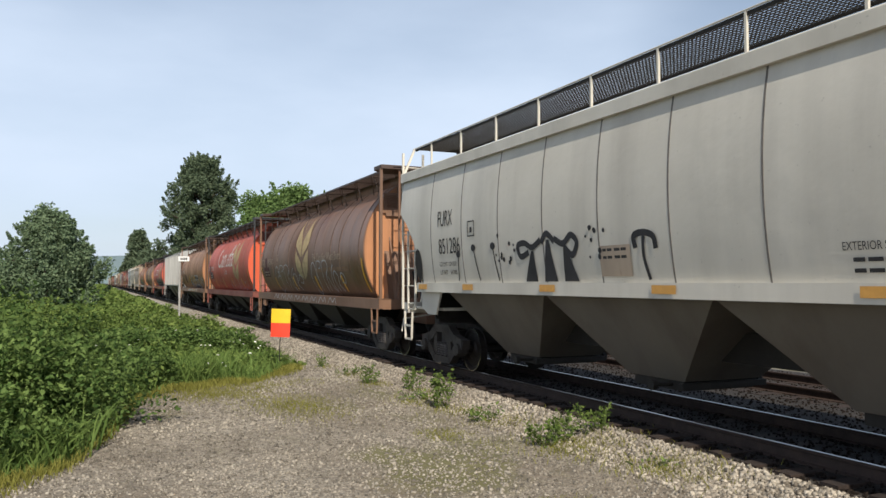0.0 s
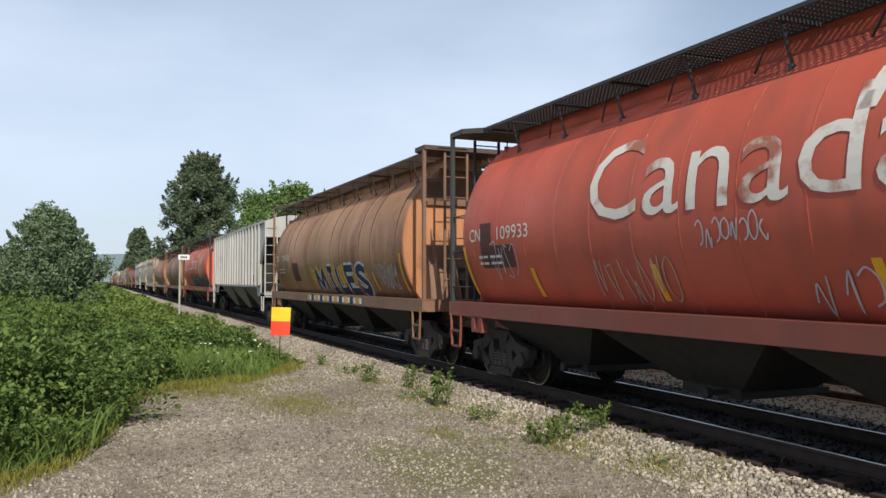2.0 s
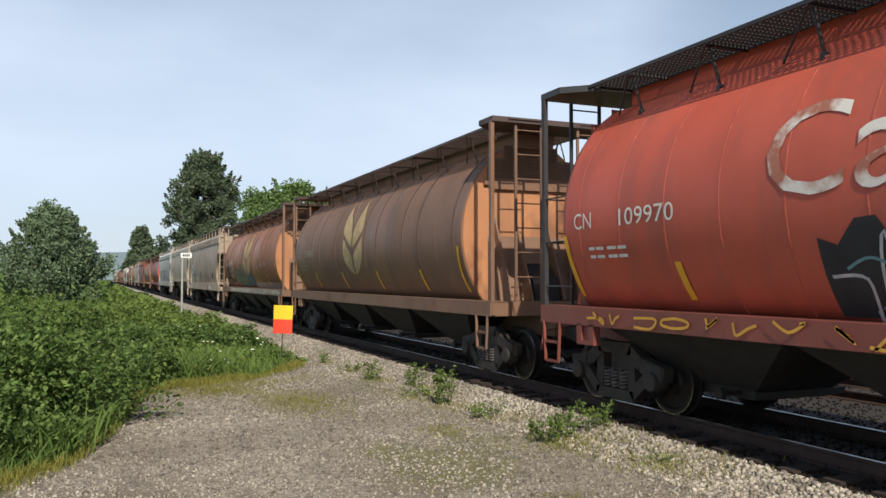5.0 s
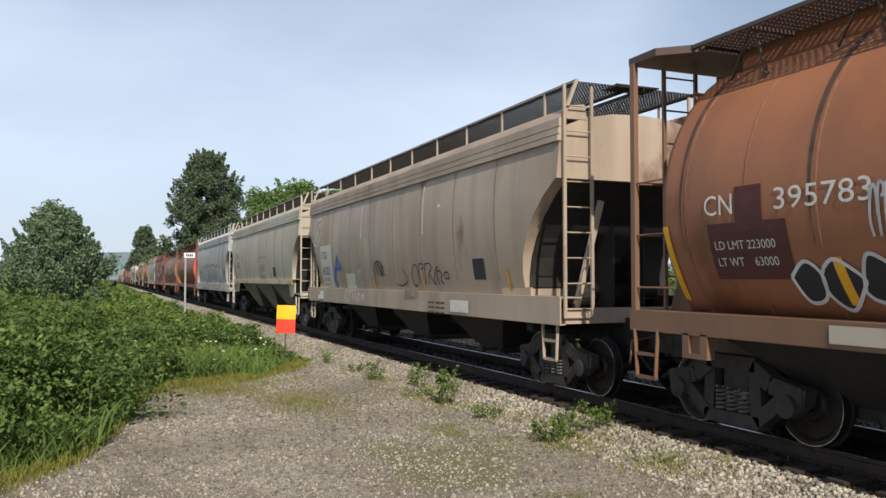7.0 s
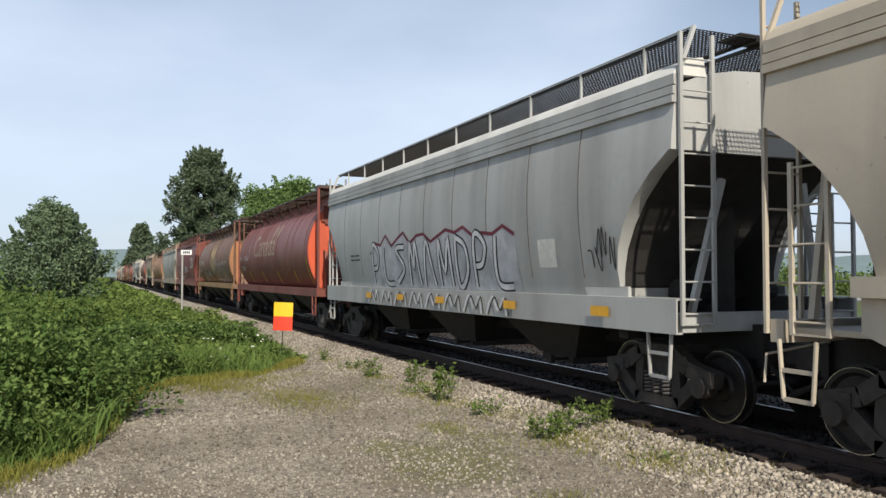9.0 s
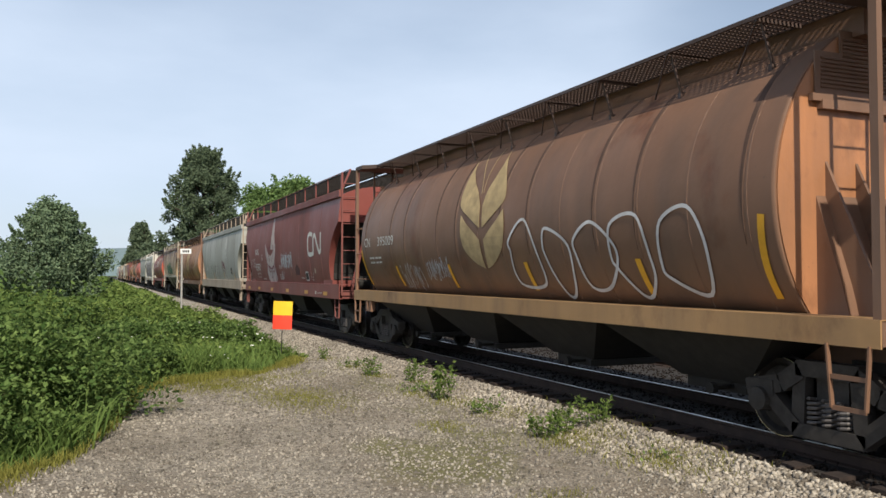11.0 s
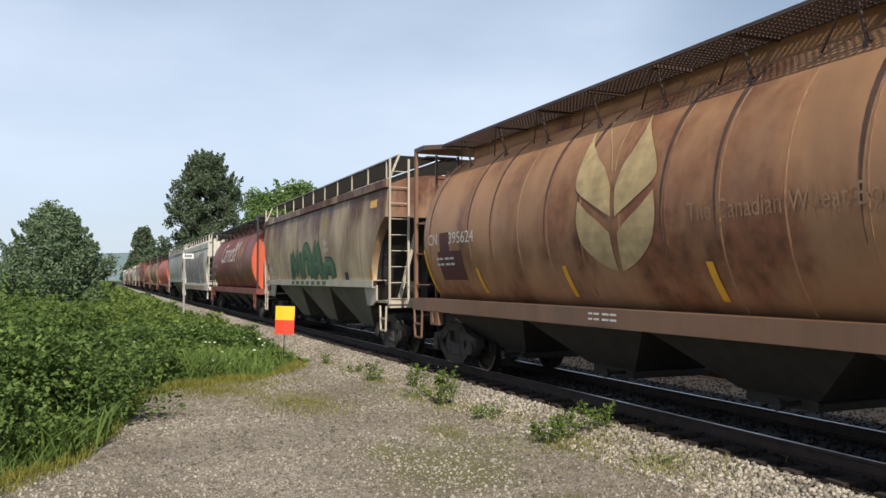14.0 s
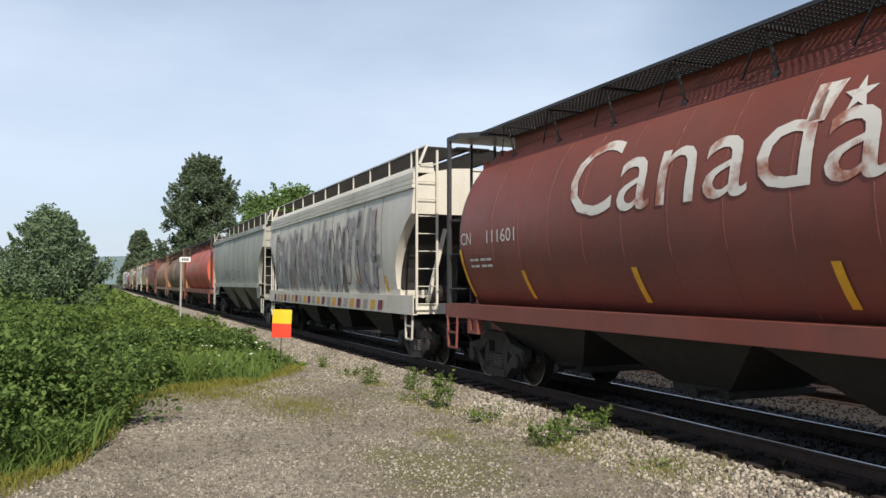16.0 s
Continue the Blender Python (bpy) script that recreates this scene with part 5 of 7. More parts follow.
    # 2: brown barrel with a wheat emblem
    c = barrel_car(2, "dark brown cylindrical grain car with wheat emblem and chalky tags", b, o, b, M["walkbrown"])
    wheat(c, 0.05, M["wheat"])
    cn_marks(c, "395505", M["pale"])
    decal("paint_patch", [[(6.95, 2.10), (5.85, 2.10), (5.85, 2.50), (6.25, 2.50), (6.25, 2.88), (6.60, 2.88), (6.60, 2.50), (6.95, 2.50)]], M["patch"], c, "barrel", "dark repainted patch", proud=0.008)
    lettering("The Canadian Wheat Board", -1.45, 2.55, 0.27, M["pale"], c, "barrel", 0.80)
    word_bars(c, "barrel", -1.7, 2.20, 0.13, (0.9, 1.5, 0.5, 0.6), M["ghost2"])
    scrawl(c, "barrel", M["gsilver"], 0.035, 4.75, 1.50, 4.5, 1.02, BUBBLES)
    scrawl(c, "barrel", M["gsilver"], 0.035, -1.1, 1.50, 3.9, 1.05, BUBBLES)
    scrawl(c, "barrel", M["gsilver"], 0.030, 4.6, 1.24, 9.2, 0.18, FEET, 1.535)
    spray(14, 4.45, 2.05, 0.5, 0.22, M["gsilver"], c, "barrel", 0.03, 3)
    frame_mark(c, "barrel", 4.3, 2.70, 0.24, M["pale"])
    yellow_strips(c)
    # 3: red barrel
    c = barrel_car(3, "weathered red cylindrical grain car with maple wordmark and wheat outlines", M["red"], r_, M["maroon"], ink_black)
    cn_marks(c, "109933")
    wordmark(c, 3.25, M["worn"], 1.14, 2.72)
    wheat(c, -3.35, M["wheat"])
    for ln in ([(0.05, 2.5), (0.5, 2.9), (0.72, 3.3), (0.5, 3.8), (0.42, 4.05), (0.3, 3.6), (0.06, 3.1)], [(0.02, 1.8), (0.5, 2.1), (0.9, 2.6), (0.92, 2.9), (0.4, 2.6), (0.07, 2.2)]):
        for sgn in (1, -1):
            decal("wheat_outline", ribbon(curve_pts([(-5.35 + sgn * p, z) for p, z in ln + ln[:1]], 5), 0.035), M["ghost"], c, "barrel", "worn wheat outline")
    spray(21, 6.4, 1.9, 1.0, 0.6, M["gsilver"], c, "barrel", 0.022, 4)
    spray(22, -0.6, 1.55, 5.4, 0.42, M["gsilver"], c, "barrel", 0.022, 19)
    spray(23, 3.2, 1.6, 1.8, 0.55, M["pale"], c, "barrel", 0.022, 7)
    spray(24, 0.9, 2.30, 1.15, 0.30, M["gsilver"], c, "barrel", 0.022, 8)
    decal("paint_patch", [[(6.75, 2.1), (5.5, 2.1), (5.5, 2.5), (6.3, 2.5), (6.3, 2.92), (6.75, 2.92)]], M["patch"], c, "barrel", proud=0.008)
    yellow_strips(c)
    # 4: tan barrel with a big tag
    c = barrel_car(4, "faded tan-brown cylindrical grain car with bold navy and white tag", t, o, b, M["walkbrown"])
    cn_marks(c, "395921")
    decal("paint_patch", [[(4.62, 1.86), (3.72, 1.86), (3.72, 2.50), (4.62, 2.50)]], M["patch"], c, "barrel", "dark repainted patch", proud=0.008)
    for yy, rad in ((1.75, 0.30), (1.1, 0.34), (0.2, 0.36), (-0.8, 0.36), (-1.7, 0.36), (-2.7, 0.36), (-3.7, 0.36)):
        decal("spray_cloud", [[(yy + rad * (1.1 + 0.3 * math.sin(i * 2.3 + yy)) * math.cos(i * 0.449), 2.06 + rad * (0.85 + 0.2 * math.cos(i * 1.7 + yy)) * math.sin(i * 0.449)) for i in range(14)]], M["gyellow"], c, "barrel", "ochre spray-painted cloud", None, 0.006 + 0.0006 * (yy + 4))
    word = [(0.0, 1.25, [[(0.05, 0), (0.12, 1)], [(0.12, 1), (0.45, 0.15)], [(0.45, 0.15), (0.80, 1)], [(0.80, 1), (0.90, 0)]]),
            (1.55, 0.7, [[(0.5, 0), (0.45, 1)], [(0.15, 0), (0.8, 0)], [(0.1, 1), (0.8, 1)]]),
            (2.35, 0.9, [[(0.25, 1), (0.2, 0)], [(0.2, 0), (0.95, 0)], [(0.95, 0), (0.92, 0.25)]]),
            (3.40, 0.95, [[(0.15, 0), (0.1, 1)], [(0.1, 1), (0.95, 1)], [(0.12, 0.52), (0.75, 0.52)], [(0.15, 0), (0.95, 0)]]),
            (4.50, 0.95, [[(0.92, 0.88), (0.5, 1.02), (0.12, 0.80), (0.5, 0.52), (0.9, 0.26), (0.5, -0.02), (0.08, 0.12)]])]
    fat_word(c, "barrel", 1.45, 1.56, 0.66, word, M["gnavy"], M["gwhite"], 0.20, 0.07)
    lettering("BIG", 1.92, 1.98, 0.16, M["gnavy"], c, "barrel", 0.9, name="spray_lettering")
    for k in range(11):
        yy = 2.1 - k * 0.55
        decal("spray_block", [[(yy, 1.22), (yy - 0.30, 1.22), (yy - 0.26, 1.42), (yy + 0.02, 1.42)]], M["gnavy"] if k % 2 else M["gyellow"], c, "barrel", "spray-painted block on the sill", 1.535)
        decal("spray_block", [[(yy - 0.31, 1.24), (yy - 0.52, 1.24), (yy - 0.50, 1.40), (yy - 0.30, 1.40)]], M["gwhite"], c, "barrel", "spray-painted block on the sill", 1.535)
    for sd, yy, zz in ((32, -4.6, 2.0), (36, -5.5, 1.95), (37, -4.9, 1.72), (38, -5.4, 1.70)):
        spray(sd, yy, zz, 0.95, 0.30, M["gsilver"], c, "barrel", 0.024, 7)
    yellow_strips(c)
    # 5: ribbed grey
    c = hopper_car(5, "grey ribbed-side grain car with rust-stained lower edge", M["galv"], "ribbed", walk_mat=M["under"])
    lettering("384", 5.62, 2.99, 0.30, M["dtext"], c, "ribbed", 0.8, x=1.48)
    lettering("306", 4.78, 2.99, 0.30, M["dtext"], c, "ribbed", 0.8, x=1.48)
    data_lines(c, "ribbed", 5.62, 2.64, M["dtext"], 2, 0.5, 0.06, x=1.48)
    tape(c, "ribbed", (4.02, 1.50, -1.02, -3.54, -6.90), 1.69, 2.22, 0.10, M["gold"], x=1.557)
    for yy in (0.94, -5.50):
        decal("stencil_panel", [[(yy, 1.82), (yy - 0.40, 1.82), (yy - 0.40, 2.14), (yy, 2.14)]], M["dtext"], c, "ribbed", x=1.48)
    # 6: red barrel, tagged
    c = barrel_car(6, "red cylindrical grain car with white tag along its lower side", M["red"], r_, M["maroon"], ink_black)
    cn_marks(c, "109970")
    wordmark(c, 3.5, M["worn"])
    wheat(c, -3.4, M["wheat"])
    jag = random.Random(6)
    # dark band with a jagged top edge, behind the tag lines
    decal("spray_fill", [[(2.8, 1.48), (-6.4, 1.48)] + [(-6.4 + i * 0.23, 2.15 + jag.uniform(-0.28, 0.35)) for i in range(41)]], M["gblack"], c, "barrel", "dark band along the lower side", None, 0.009)
    spray(41, 2.8, 1.55, 9.0, 0.85, M["gsilver"], c, "barrel", 0.035, 16)
    spray(42, 2.6, 1.5, 8.8, 0.7, M["gteal"], c, "barrel", 0.03, 13)
    spray(43, 7.0, 1.23, 13.0, 0.15, M["gyellow"], c, "barrel", 0.035, 22, None, 1.535)
    yellow_strips(c)
    # 7 and 8: brown barrels
    c = barrel_car(7, "brown cylindrical grain car with pale wheat emblem", b, o, b, M["walkbrown"])
    wheat(c, 0.4, M["wheat"])
    cn_marks(c, "395440", M["pale"])
    yellow_strips(c)
    c = barrel_car(8, "rust-brown cylindrical grain car with wheat emblem and teal tags", M["ochre"], o, b, M["walkbrown"])
    cn_marks(c, "395783", y=6.74, small=False)
    weights(c, "barrel", 6.62, 2.20, "223000", "63000", M["ltext"], 0.10)
    decal("paint_patch", [[(6.70, 1.86), (5.52, 1.86), (5.52, 2.50), (5.84, 2.50), (5.84, 2.90), (6.24, 2.90), (6.24, 2.50), (6.70, 2.50)]], M["patch"], c, "barrel", proud=0.008)
    wheat(c, 0.0, M["wheat"])
    spray(51, 5.6, 1.55, 1.25, 0.55, M["gwhite"], c, "barrel", 0.04, 3, M["gblack"], style="loop")
    spray(52, 3.5, 1.55, 3.0, 0.75, M["gblack"], c, "barrel", 0.03, 5, M["gteal2"])
    spray(53, 0.2, 1.50, 1.4, 0.66, M["gblack"], c, "barrel", 0.03, 3, M["gteal"], style="loop")
    scrawl(c, "barrel", M["gsilver"], 0.03, 4.5, 2.2, 0.45, 0.55, BUBBLES[:4])
    for yy, zz in ((-2.5, 2.30), (-3.45, 2.38), (-4.40, 2.44)):
        lettering("Noc", yy, zz, 0.20, M["gsilver"], c, "barrel", 0.9, -0.25, name="spray_lettering")
    spray(55, -4.0, 1.5, 3.2, 0.4, M["gblack"], c, "barrel", 0.03, 9)
    spray(56, -1.0, 1.23, 7.0, 0.16, M["gblack"], c, "barrel", 0.025, 26, None, 1.535)
    decal("worn_band", [[(-0.9, 1.46), (-7.2, 1.46), (-7.2, 1.72), (-0.9, 1.72)]], M["drab"], c, "barrel", "pale worn band", None, 0.007)
    decal("worn_band", [[(5.0, 1.23), (-7.9, 1.23), (-7.9, 1.41), (5.0, 1.41)]], M["beige"], c, "barrel", "pale worn band", 1.527, 0.004)
    yellow_strips(c)
    # 9: drab grey, deep sill
    c = hopper_car(9, "drab brownish-grey curved-sided grain car with white and blue tags", M["drab"], eave="step", deep=True, seams=(1.86, -0.45))
    decal("number_panel", [[(6.62, 1.62), (5.30, 1.62), (5.30, 2.92), (6.62, 2.92)]], M["cream"], c, "curved", "pale repainted number panel", proud=0.009)
    lettering("FURX", 6.48, 2.48, 0.26, M["dtext"], c, "curved", 0.80)
    lettering("842053", 6.46, 2.00, 0.26, M["dtext"], c, "curved", 0.80)
    weights(c, "curved", 6.55, 1.80, "224600", "61400", M["dtext"], 0.085)
    for path in ([(7.55, 3.35), (7.45, 3.75), (7.25, 3.55), (7.30, 3.30), (7.15, 3.10)], [(7.15, 3.78), (6.55, 3.80), (6.60, 3.60), (6.85, 3.58), (6.95, 3.25)], [(7.60, 3.15), (7.35, 2.98), (7.0, 2.98), (6.70, 3.15), (6.50, 3.45), (6.45, 3.75)], [(7.2, 3.1), (7.0, 3.4), (6.85, 3.1)]):
        decal("spray_line", ribbon(curve_pts(path), 0.05), M["gwhite"], c, "curved", "pale spray-painted line", None, 0.016)
    for path, w in (([(4.62, 2.55), (4.90, 2.15), (5.12, 1.85), (4.95, 1.62)], 0.16), ([(4.62, 2.55), (4.50, 2.30), (4.28, 2.17)], 0.10), ([(4.95, 2.17), (4.28, 2.17)], 0.12)):
        decal("spray_line", ribbon(path, w), M["gblue"], c, "curved", "blue spray-painted stroke", None, 0.016)
    decal("paint_patch", [[(3.90, 1.60), (2.95, 1.60), (2.95, 2.02), (3.90, 2.02)]], M["cream"], c, "curved", "pale paint patch", proud=0.010)
    scrawl(c, "curved", M["gwhite"], 0.032, 3.6, 1.22, 1.8, 0.34, BUBBLES, 1.565)
    scrawl(c, "curved", M["gwhite"], 0.028, 2.7, 1.62, 0.8, 0.5, BUBBLES[:3])
    scrawl(c, "curved", M["gblack"], 0.035, 1.08, 1.90, 0.9, 0.42, BUBBLES[:5])
    scrawl(c, "curved", M["gblack"], 0.030, -0.5, 1.70, 0.9, 0.45, [[(0.0, 0.1), (0.4, 0.0), (0.9, 0.3), (0.6, 0.9)]])
    scrawl(c, "curved", M["gblack"], 0.030, -1.65, 1.70, 2.2, 0.50, BUBBLES)
    decal("white_drip", [[(2.16, 2.96), (2.08, 2.96), (2.08, 3.90), (2.16, 3.90)]], M["gwhite"], c, "curved", "white paint run")
    decal("white_drip", [[(-2.46, 2.86), (-2.54, 2.86), (-2.54, 3.92), (-2.46, 3.92)]], M["gwhite"], c, "curved", "white paint run")
    decal("placard", [[(-3.35, 3.38), (-3.50, 3.38), (-3.50, 3.44), (-3.35, 3.44)]], M["ltext"], c, "curved", "small white label")
    decal("stencil_panel", [[(-5.0, 1.85), (-5.5, 1.85), (-5.5, 2.25), (-5.0, 2.25)]], M["dtext"], c, "curved", "black stencil panel")
    tape(c, "curved", (6.95, 3.95, 1.28, -2.27, -6.4), 1.60, 2.05, 0.11, M["gold"], 0.08)
    decal("placard", [[(-1.32, 1.46), (-2.12, 1.46), (-2.12, 1.60), (-1.32, 1.60)]], M["drab"], c, "curved", "pale worn placard", 1.56)
    data_lines(c, "curved", -2.8, 1.34, M["darkbrown"], 3, 0.9, 0.04, x=1.56)
    decal("placard", [[(6.9, 1.22), (6.2, 1.22), (6.2, 1.48), (6.9, 1.48)]], M["ltext"], c, "curved", "white notice on the sill", 1.56)
    decal("placard", [[(6.84, 1.37), (6.66, 1.37), (6.66, 1.46), (6.84, 1.46)]], M["flagred"], c, "curved", "small red square", 1.566)
    decal("placard", [[(-4.0, 1.2), (-4.9, 1.2), (-4.9, 1.44), (-4.0, 1.44)]], M["ltext"], c, "curved", "white notice on the sill", 1.56)
    # 10: beige
    c = hopper_car(10, "beige curved-sided grain car with ochre reflective strips", M["beige"], eave="step", seams=(1.74, -0.30))
    lettering("CEFX", 6.25, 2.92, 0.26, M["dtext"], c, "curved", 0.82)
    lettering("352002", 6.25, 2.45, 0.27, M["dtext"], c, "curved", 0.84)
    weights(c, "curved", 6.15, 2.05, "223100", "62900", M["dtext"], 0.085)
    frame_mark(c, "curved", 4.7, 2.72, 0.26, M["dtext"])
    tape(c, "curved", (6.6, 3.6, 1.35, -1.67, -4.6, -6.6), 1.69, 1.82, 0.55, M["gold"], x=1.562)
    lettering("DO NOT HAMMER ON CAR", -0.17, 2.76, 0.115, M["rtext"], c, "curved")
    for i in range(4):
        data_lines(c, "curved", -0.55, 2.46 - i * 0.08, M["rtext"], 1, 1.05, 0.035)
    data_lines(c, "curved", -0.45, 1.97, M["dtext"], 2, 1.2, 0.03)
    decal("stencil_mark", ribbon([(-2.62, 1.95), (-2.76, 2.07), (-2.90, 1.95), (-2.76, 1.83), (-2.62, 1.95)], 0.02), M["dtext"], c, "curved", "small black diamond")
    decal("stencil_panel", [[(-3.4, 1.95), (-3.9, 1.95), (-3.9, 2.35), (-3.4, 2.35)]], M["dtext"], c, "curved")
    # 11: cool grey with a wild-style tag
    c = hopper_car(11, "cool grey curved-sided grain car with white roof and silver tag", M["steel"], eave="step", deep=True, top=M["white"], trim=M["steel"])
    edge = random.Random(9)
    top = [(3.9 - k * 0.42, (2.45 if k in (0, 19) else 2.75) + edge.uniform(-0.16, 0.16)) for k in range(20)]
    decal("spray_fill", [[(4.05, 1.60)] + top + [(-4.15, 1.60)]], M["gsilver"], c, "curved", "silver spray-painted panel", None, 0.008)
    decal("spray_line", ribbon(top, 0.07), M["gmaroon"], c, "curved", "maroon spray-painted edge", None, 0.013)
    forms = ([[(0.1, 0), (0.2, 1), (0.75, 0.8), (0.55, 0.45), (0.2, 0.4)], [(0.2, 0.95), (0.15, 0.1), (0.85, 0.02)], [(0.9, 0.9), (0.2, 0.85), (0.8, 0.4), (0.1, 0.05)], [(0.1, 0), (0.3, 1), (0.5, 0.4), (0.7, 1), (0.9, 0)],
              [(0.1, 0), (0.45, 1), (0.85, 0)], [(0.15, 0), (0.2, 1), (0.5, 0.3), (0.85, 1), (0.9, 0)], [(0.2, 1), (0.2, 0), (0.8, 0.3), (0.75, 0.8), (0.2, 1)]])
    for k in range(9):
        cell = 3.85 - k * 0.88
        path = [(cell - a * 0.80, 1.66 + b * 0.98) for a, b in forms[k % 7]]
        decal("spray_line", ribbon(curve_pts(path, 5), 0.17), M["gblack"], c, "curved", "black outline of a spray-painted letter", None, 0.014)
        decal("spray_line", ribbon(curve_pts(path, 5), 0.10), M["gwhite"], c, "curved", "white spray-painted letter", None, 0.020)
    scrawl(c, "curved", M["gwhite"], 0.06, 4.0, 1.20, 8.0, 0.32, FEET, 1.562)
    scrawl(c, "curved", M["gblack"], 0.03, 3.9, 1.20, 8.0, 0.32, FEET, 1.568)
    tape(c, "curved", (4.2, 1.8, -0.6, -3.7, -6.42), 1.30, 1.44, 0.45, M["amber"], x=1.572)
    decal("stencil_panel", [[(-5.4, 2.0), (-4.85, 2.0), (-4.85, 2.45), (-5.4, 2.45)]], M["ltext"], c, "curved")
    spray(73, -6.25, 1.98, 0.75, 0.5, M["gblack"], c, "curved", 0.025, 4)
    data_lines(c, "curved", 5.7, 2.4, M["dtext"], 2, 0.8, 0.16)
    # 12: oxide red barrel
    c = barrel_car(12, "oxide-red cylindrical grain car with worn white wordmark", M["maroon"], r_, M["maroon"], M["walkbrown"])
    wordmark(c, 3.5, M["pale"])
    cn_marks(c, "111634")
    yellow_strips(c)
    # 13: brown barrel with wheat
    c = barrel_car(13, "brown cylindrical grain car with wheat emblem and white tags", b, o, b, M["walkbrown"], M["ochresill"])
    cn_marks(c, "395009")
    wheat(c, 0.05, M["wheat"])
    spray(81, 4.75, 1.55, 1.35, 0.55, M["gsilver"], c, "barrel", 0.022, 8)
    spray(82, 3.1, 1.80, 1.3, 0.36, M["gsilver"], c, "barrel", 0.022, 10)
    spray(84, 3.05, 1.84, 1.2, 0.30, M["gsilver"], c, "barrel", 0.020, 9)
    spray(83, -1.0, 1.5, 5.0, 1.3, M["gwhite"], c, "barrel", 0.05, 5, None, style="loop")
    yellow_strips(c)
    # 14: deep red curved car
    c = hopper_car(14, "deep oxide-red curved-sided grain car with white lettering", M["wine"], walk_mat=M["under"], deep=True)
    lettering("NOKL", 5.50, 2.74, 0.28, M["ltext"], c, "curved", 0.82)
    lettering("853003", 5.50, 2.06, 0.32, M["ltext"], c, "curved", 0.84)
    weights(c, "curved", 5.3, 1.88, "226700", "59300", M["ltext"], 0.08)
    frame_mark(c, "curved", 4.05, 2.50, 0.22, M["ltext"])
    decal("spray_cloud", [curve_pts([(2.05, 2.9), (1.85, 3.5), (1.72, 4.12), (1.45, 4.12), (1.28, 3.5), (1.10, 2.9)], 4)], M["cloud"], c, "curved", "soft pale spray cloud", None, 0.007)
    decal("spray_fill", [curve_pts([(3.20, 3.20), (3.05, 2.65), (2.85, 2.25), (2.95, 1.95), (2.75, 1.60), (1.25, 1.60), (1.12, 1.95), (1.25, 2.35), (1.05, 2.75), (1.02, 3.15), (1.5, 2.85), (2.1, 2.65), (2.7, 2.85)], 4)], M["cloud"], c, "curved", "pale spray-painted form", None, 0.010)
    for path in ([(3.20, 3.20), (3.02, 2.65), (2.80, 2.30), (2.95, 1.95), (2.72, 1.60)], [(1.02, 3.15), (1.08, 2.70), (1.28, 2.35), (1.12, 1.95), (1.28, 1.60)], [(2.8, 2.35), (2.3, 2.15), (1.7, 2.15), (1.25, 2.35)],
                 [(2.6, 2.15), (2.35, 1.98), (2.1, 2.1), (2.3, 2.22), (2.6, 2.15)], [(1.85, 2.12), (1.62, 1.98), (1.4, 2.12), (1.6, 2.22), (1.85, 2.12)], [(2.5, 2.80), (2.25, 3.02), (1.95, 2.90)], [(2.0, 2.05), (1.95, 1.82), (2.15, 1.76)], [(2.7, 3.1), (2.45, 2.7), (2.2, 2.4)], [(1.5, 3.1), (1.62, 2.7), (1.85, 2.4)]):
        decal("spray_line", ribbon(curve_pts(path), 0.05), M["gmaroon"], c, "curved", "thin dark spray line", None, 0.016)
    spray(92, 6.75, 2.15, 1.2, 0.42, M["cloud"], c, "curved", 0.035, 4)
    for sd, ww in ((93, 0.055), (94, 0.04), (95, 0.03)):
        spray(sd, 0.0, 2.12, 1.9, 0.52, M["gsilver"], c, "curved", ww, 7)
    spray(96, 0.1, 1.72, 0.5, 0.3, M["gsilver"], c, "curved", 0.025, 3)
    decal("paint_patch", [[(-2.28, 1.86), (-2.98, 1.86), (-2.98, 2.10), (-2.62, 2.26), (-2.28, 2.10)]], M["patch"], c, "curved", "dark repainted patch", proud=0.008)
    decal("stencil_panel", [[(-3.82, 1.66), (-4.22, 1.66), (-4.22, 1.98), (-3.82, 1.98)]], M["ltext"], c, "curved", "white-edged stencil panel")
    decal("stencil_panel", [[(-3.86, 1.70), (-4.18, 1.70), (-4.18, 1.94), (-3.86, 1.94)]], M["dtext"], c, "curved", "black stencil panel", None, 0.016)
    for i, line in enumerate(("CW 10-8 W 10", "EW 8-6 H 15-2", "CU FT 5300")):
        lettering(line, -4.50, 1.87 - i * 0.095, 0.05, M["ltext"], c, "curved", 0.95)
    decal("round_badge", [[(-5.22 + 0.09 * math.cos(i * 0.628), 2.0 + 0.10 * math.sin(i * 0.628)) for i in range(10)]], M["pale"], c, "curved", "small round badge")
    spray(97, -5.5, 2.0, 0.5, 0.25, M["gmaroon2"], c, "curved", 0.02, 3)
    data_lines(c, "curved", 0.5, 2.2, M["ltext"], 2, 0.4, 0.03)
    data_lines(c, "curved", 0.5, 1.85, M["ltext"], 3, 0.6, 0.03)
    data_lines(c, "curved", -3.1, 1.74, M["ltext"], 1, 0.55, 0.03)
    lettering("WWW.CN", 4.10, 1.64, 0.10, M["ltext"], c, "curved", 0.9)
    # rounded two-letter railway mark, drawn as plain strokes
    decal("railway_mark", ribbon(curve_pts([(-5.10, 3.20), (-4.72, 3.24), (-4.50, 3.12), (-4.48, 2.68), (-4.60, 2.56), (-5.06, 2.56), (-5.20, 2.64), (-5.22, 3.06), (-5.36, 3.18), (-5.52, 3.10), (-5.88, 2.68), (-6.02, 2.60), (-6.16, 2.70), (-6.18, 3.24)], 6), 0.14), M["ltext"], c, "curved", "white rounded railway mark")
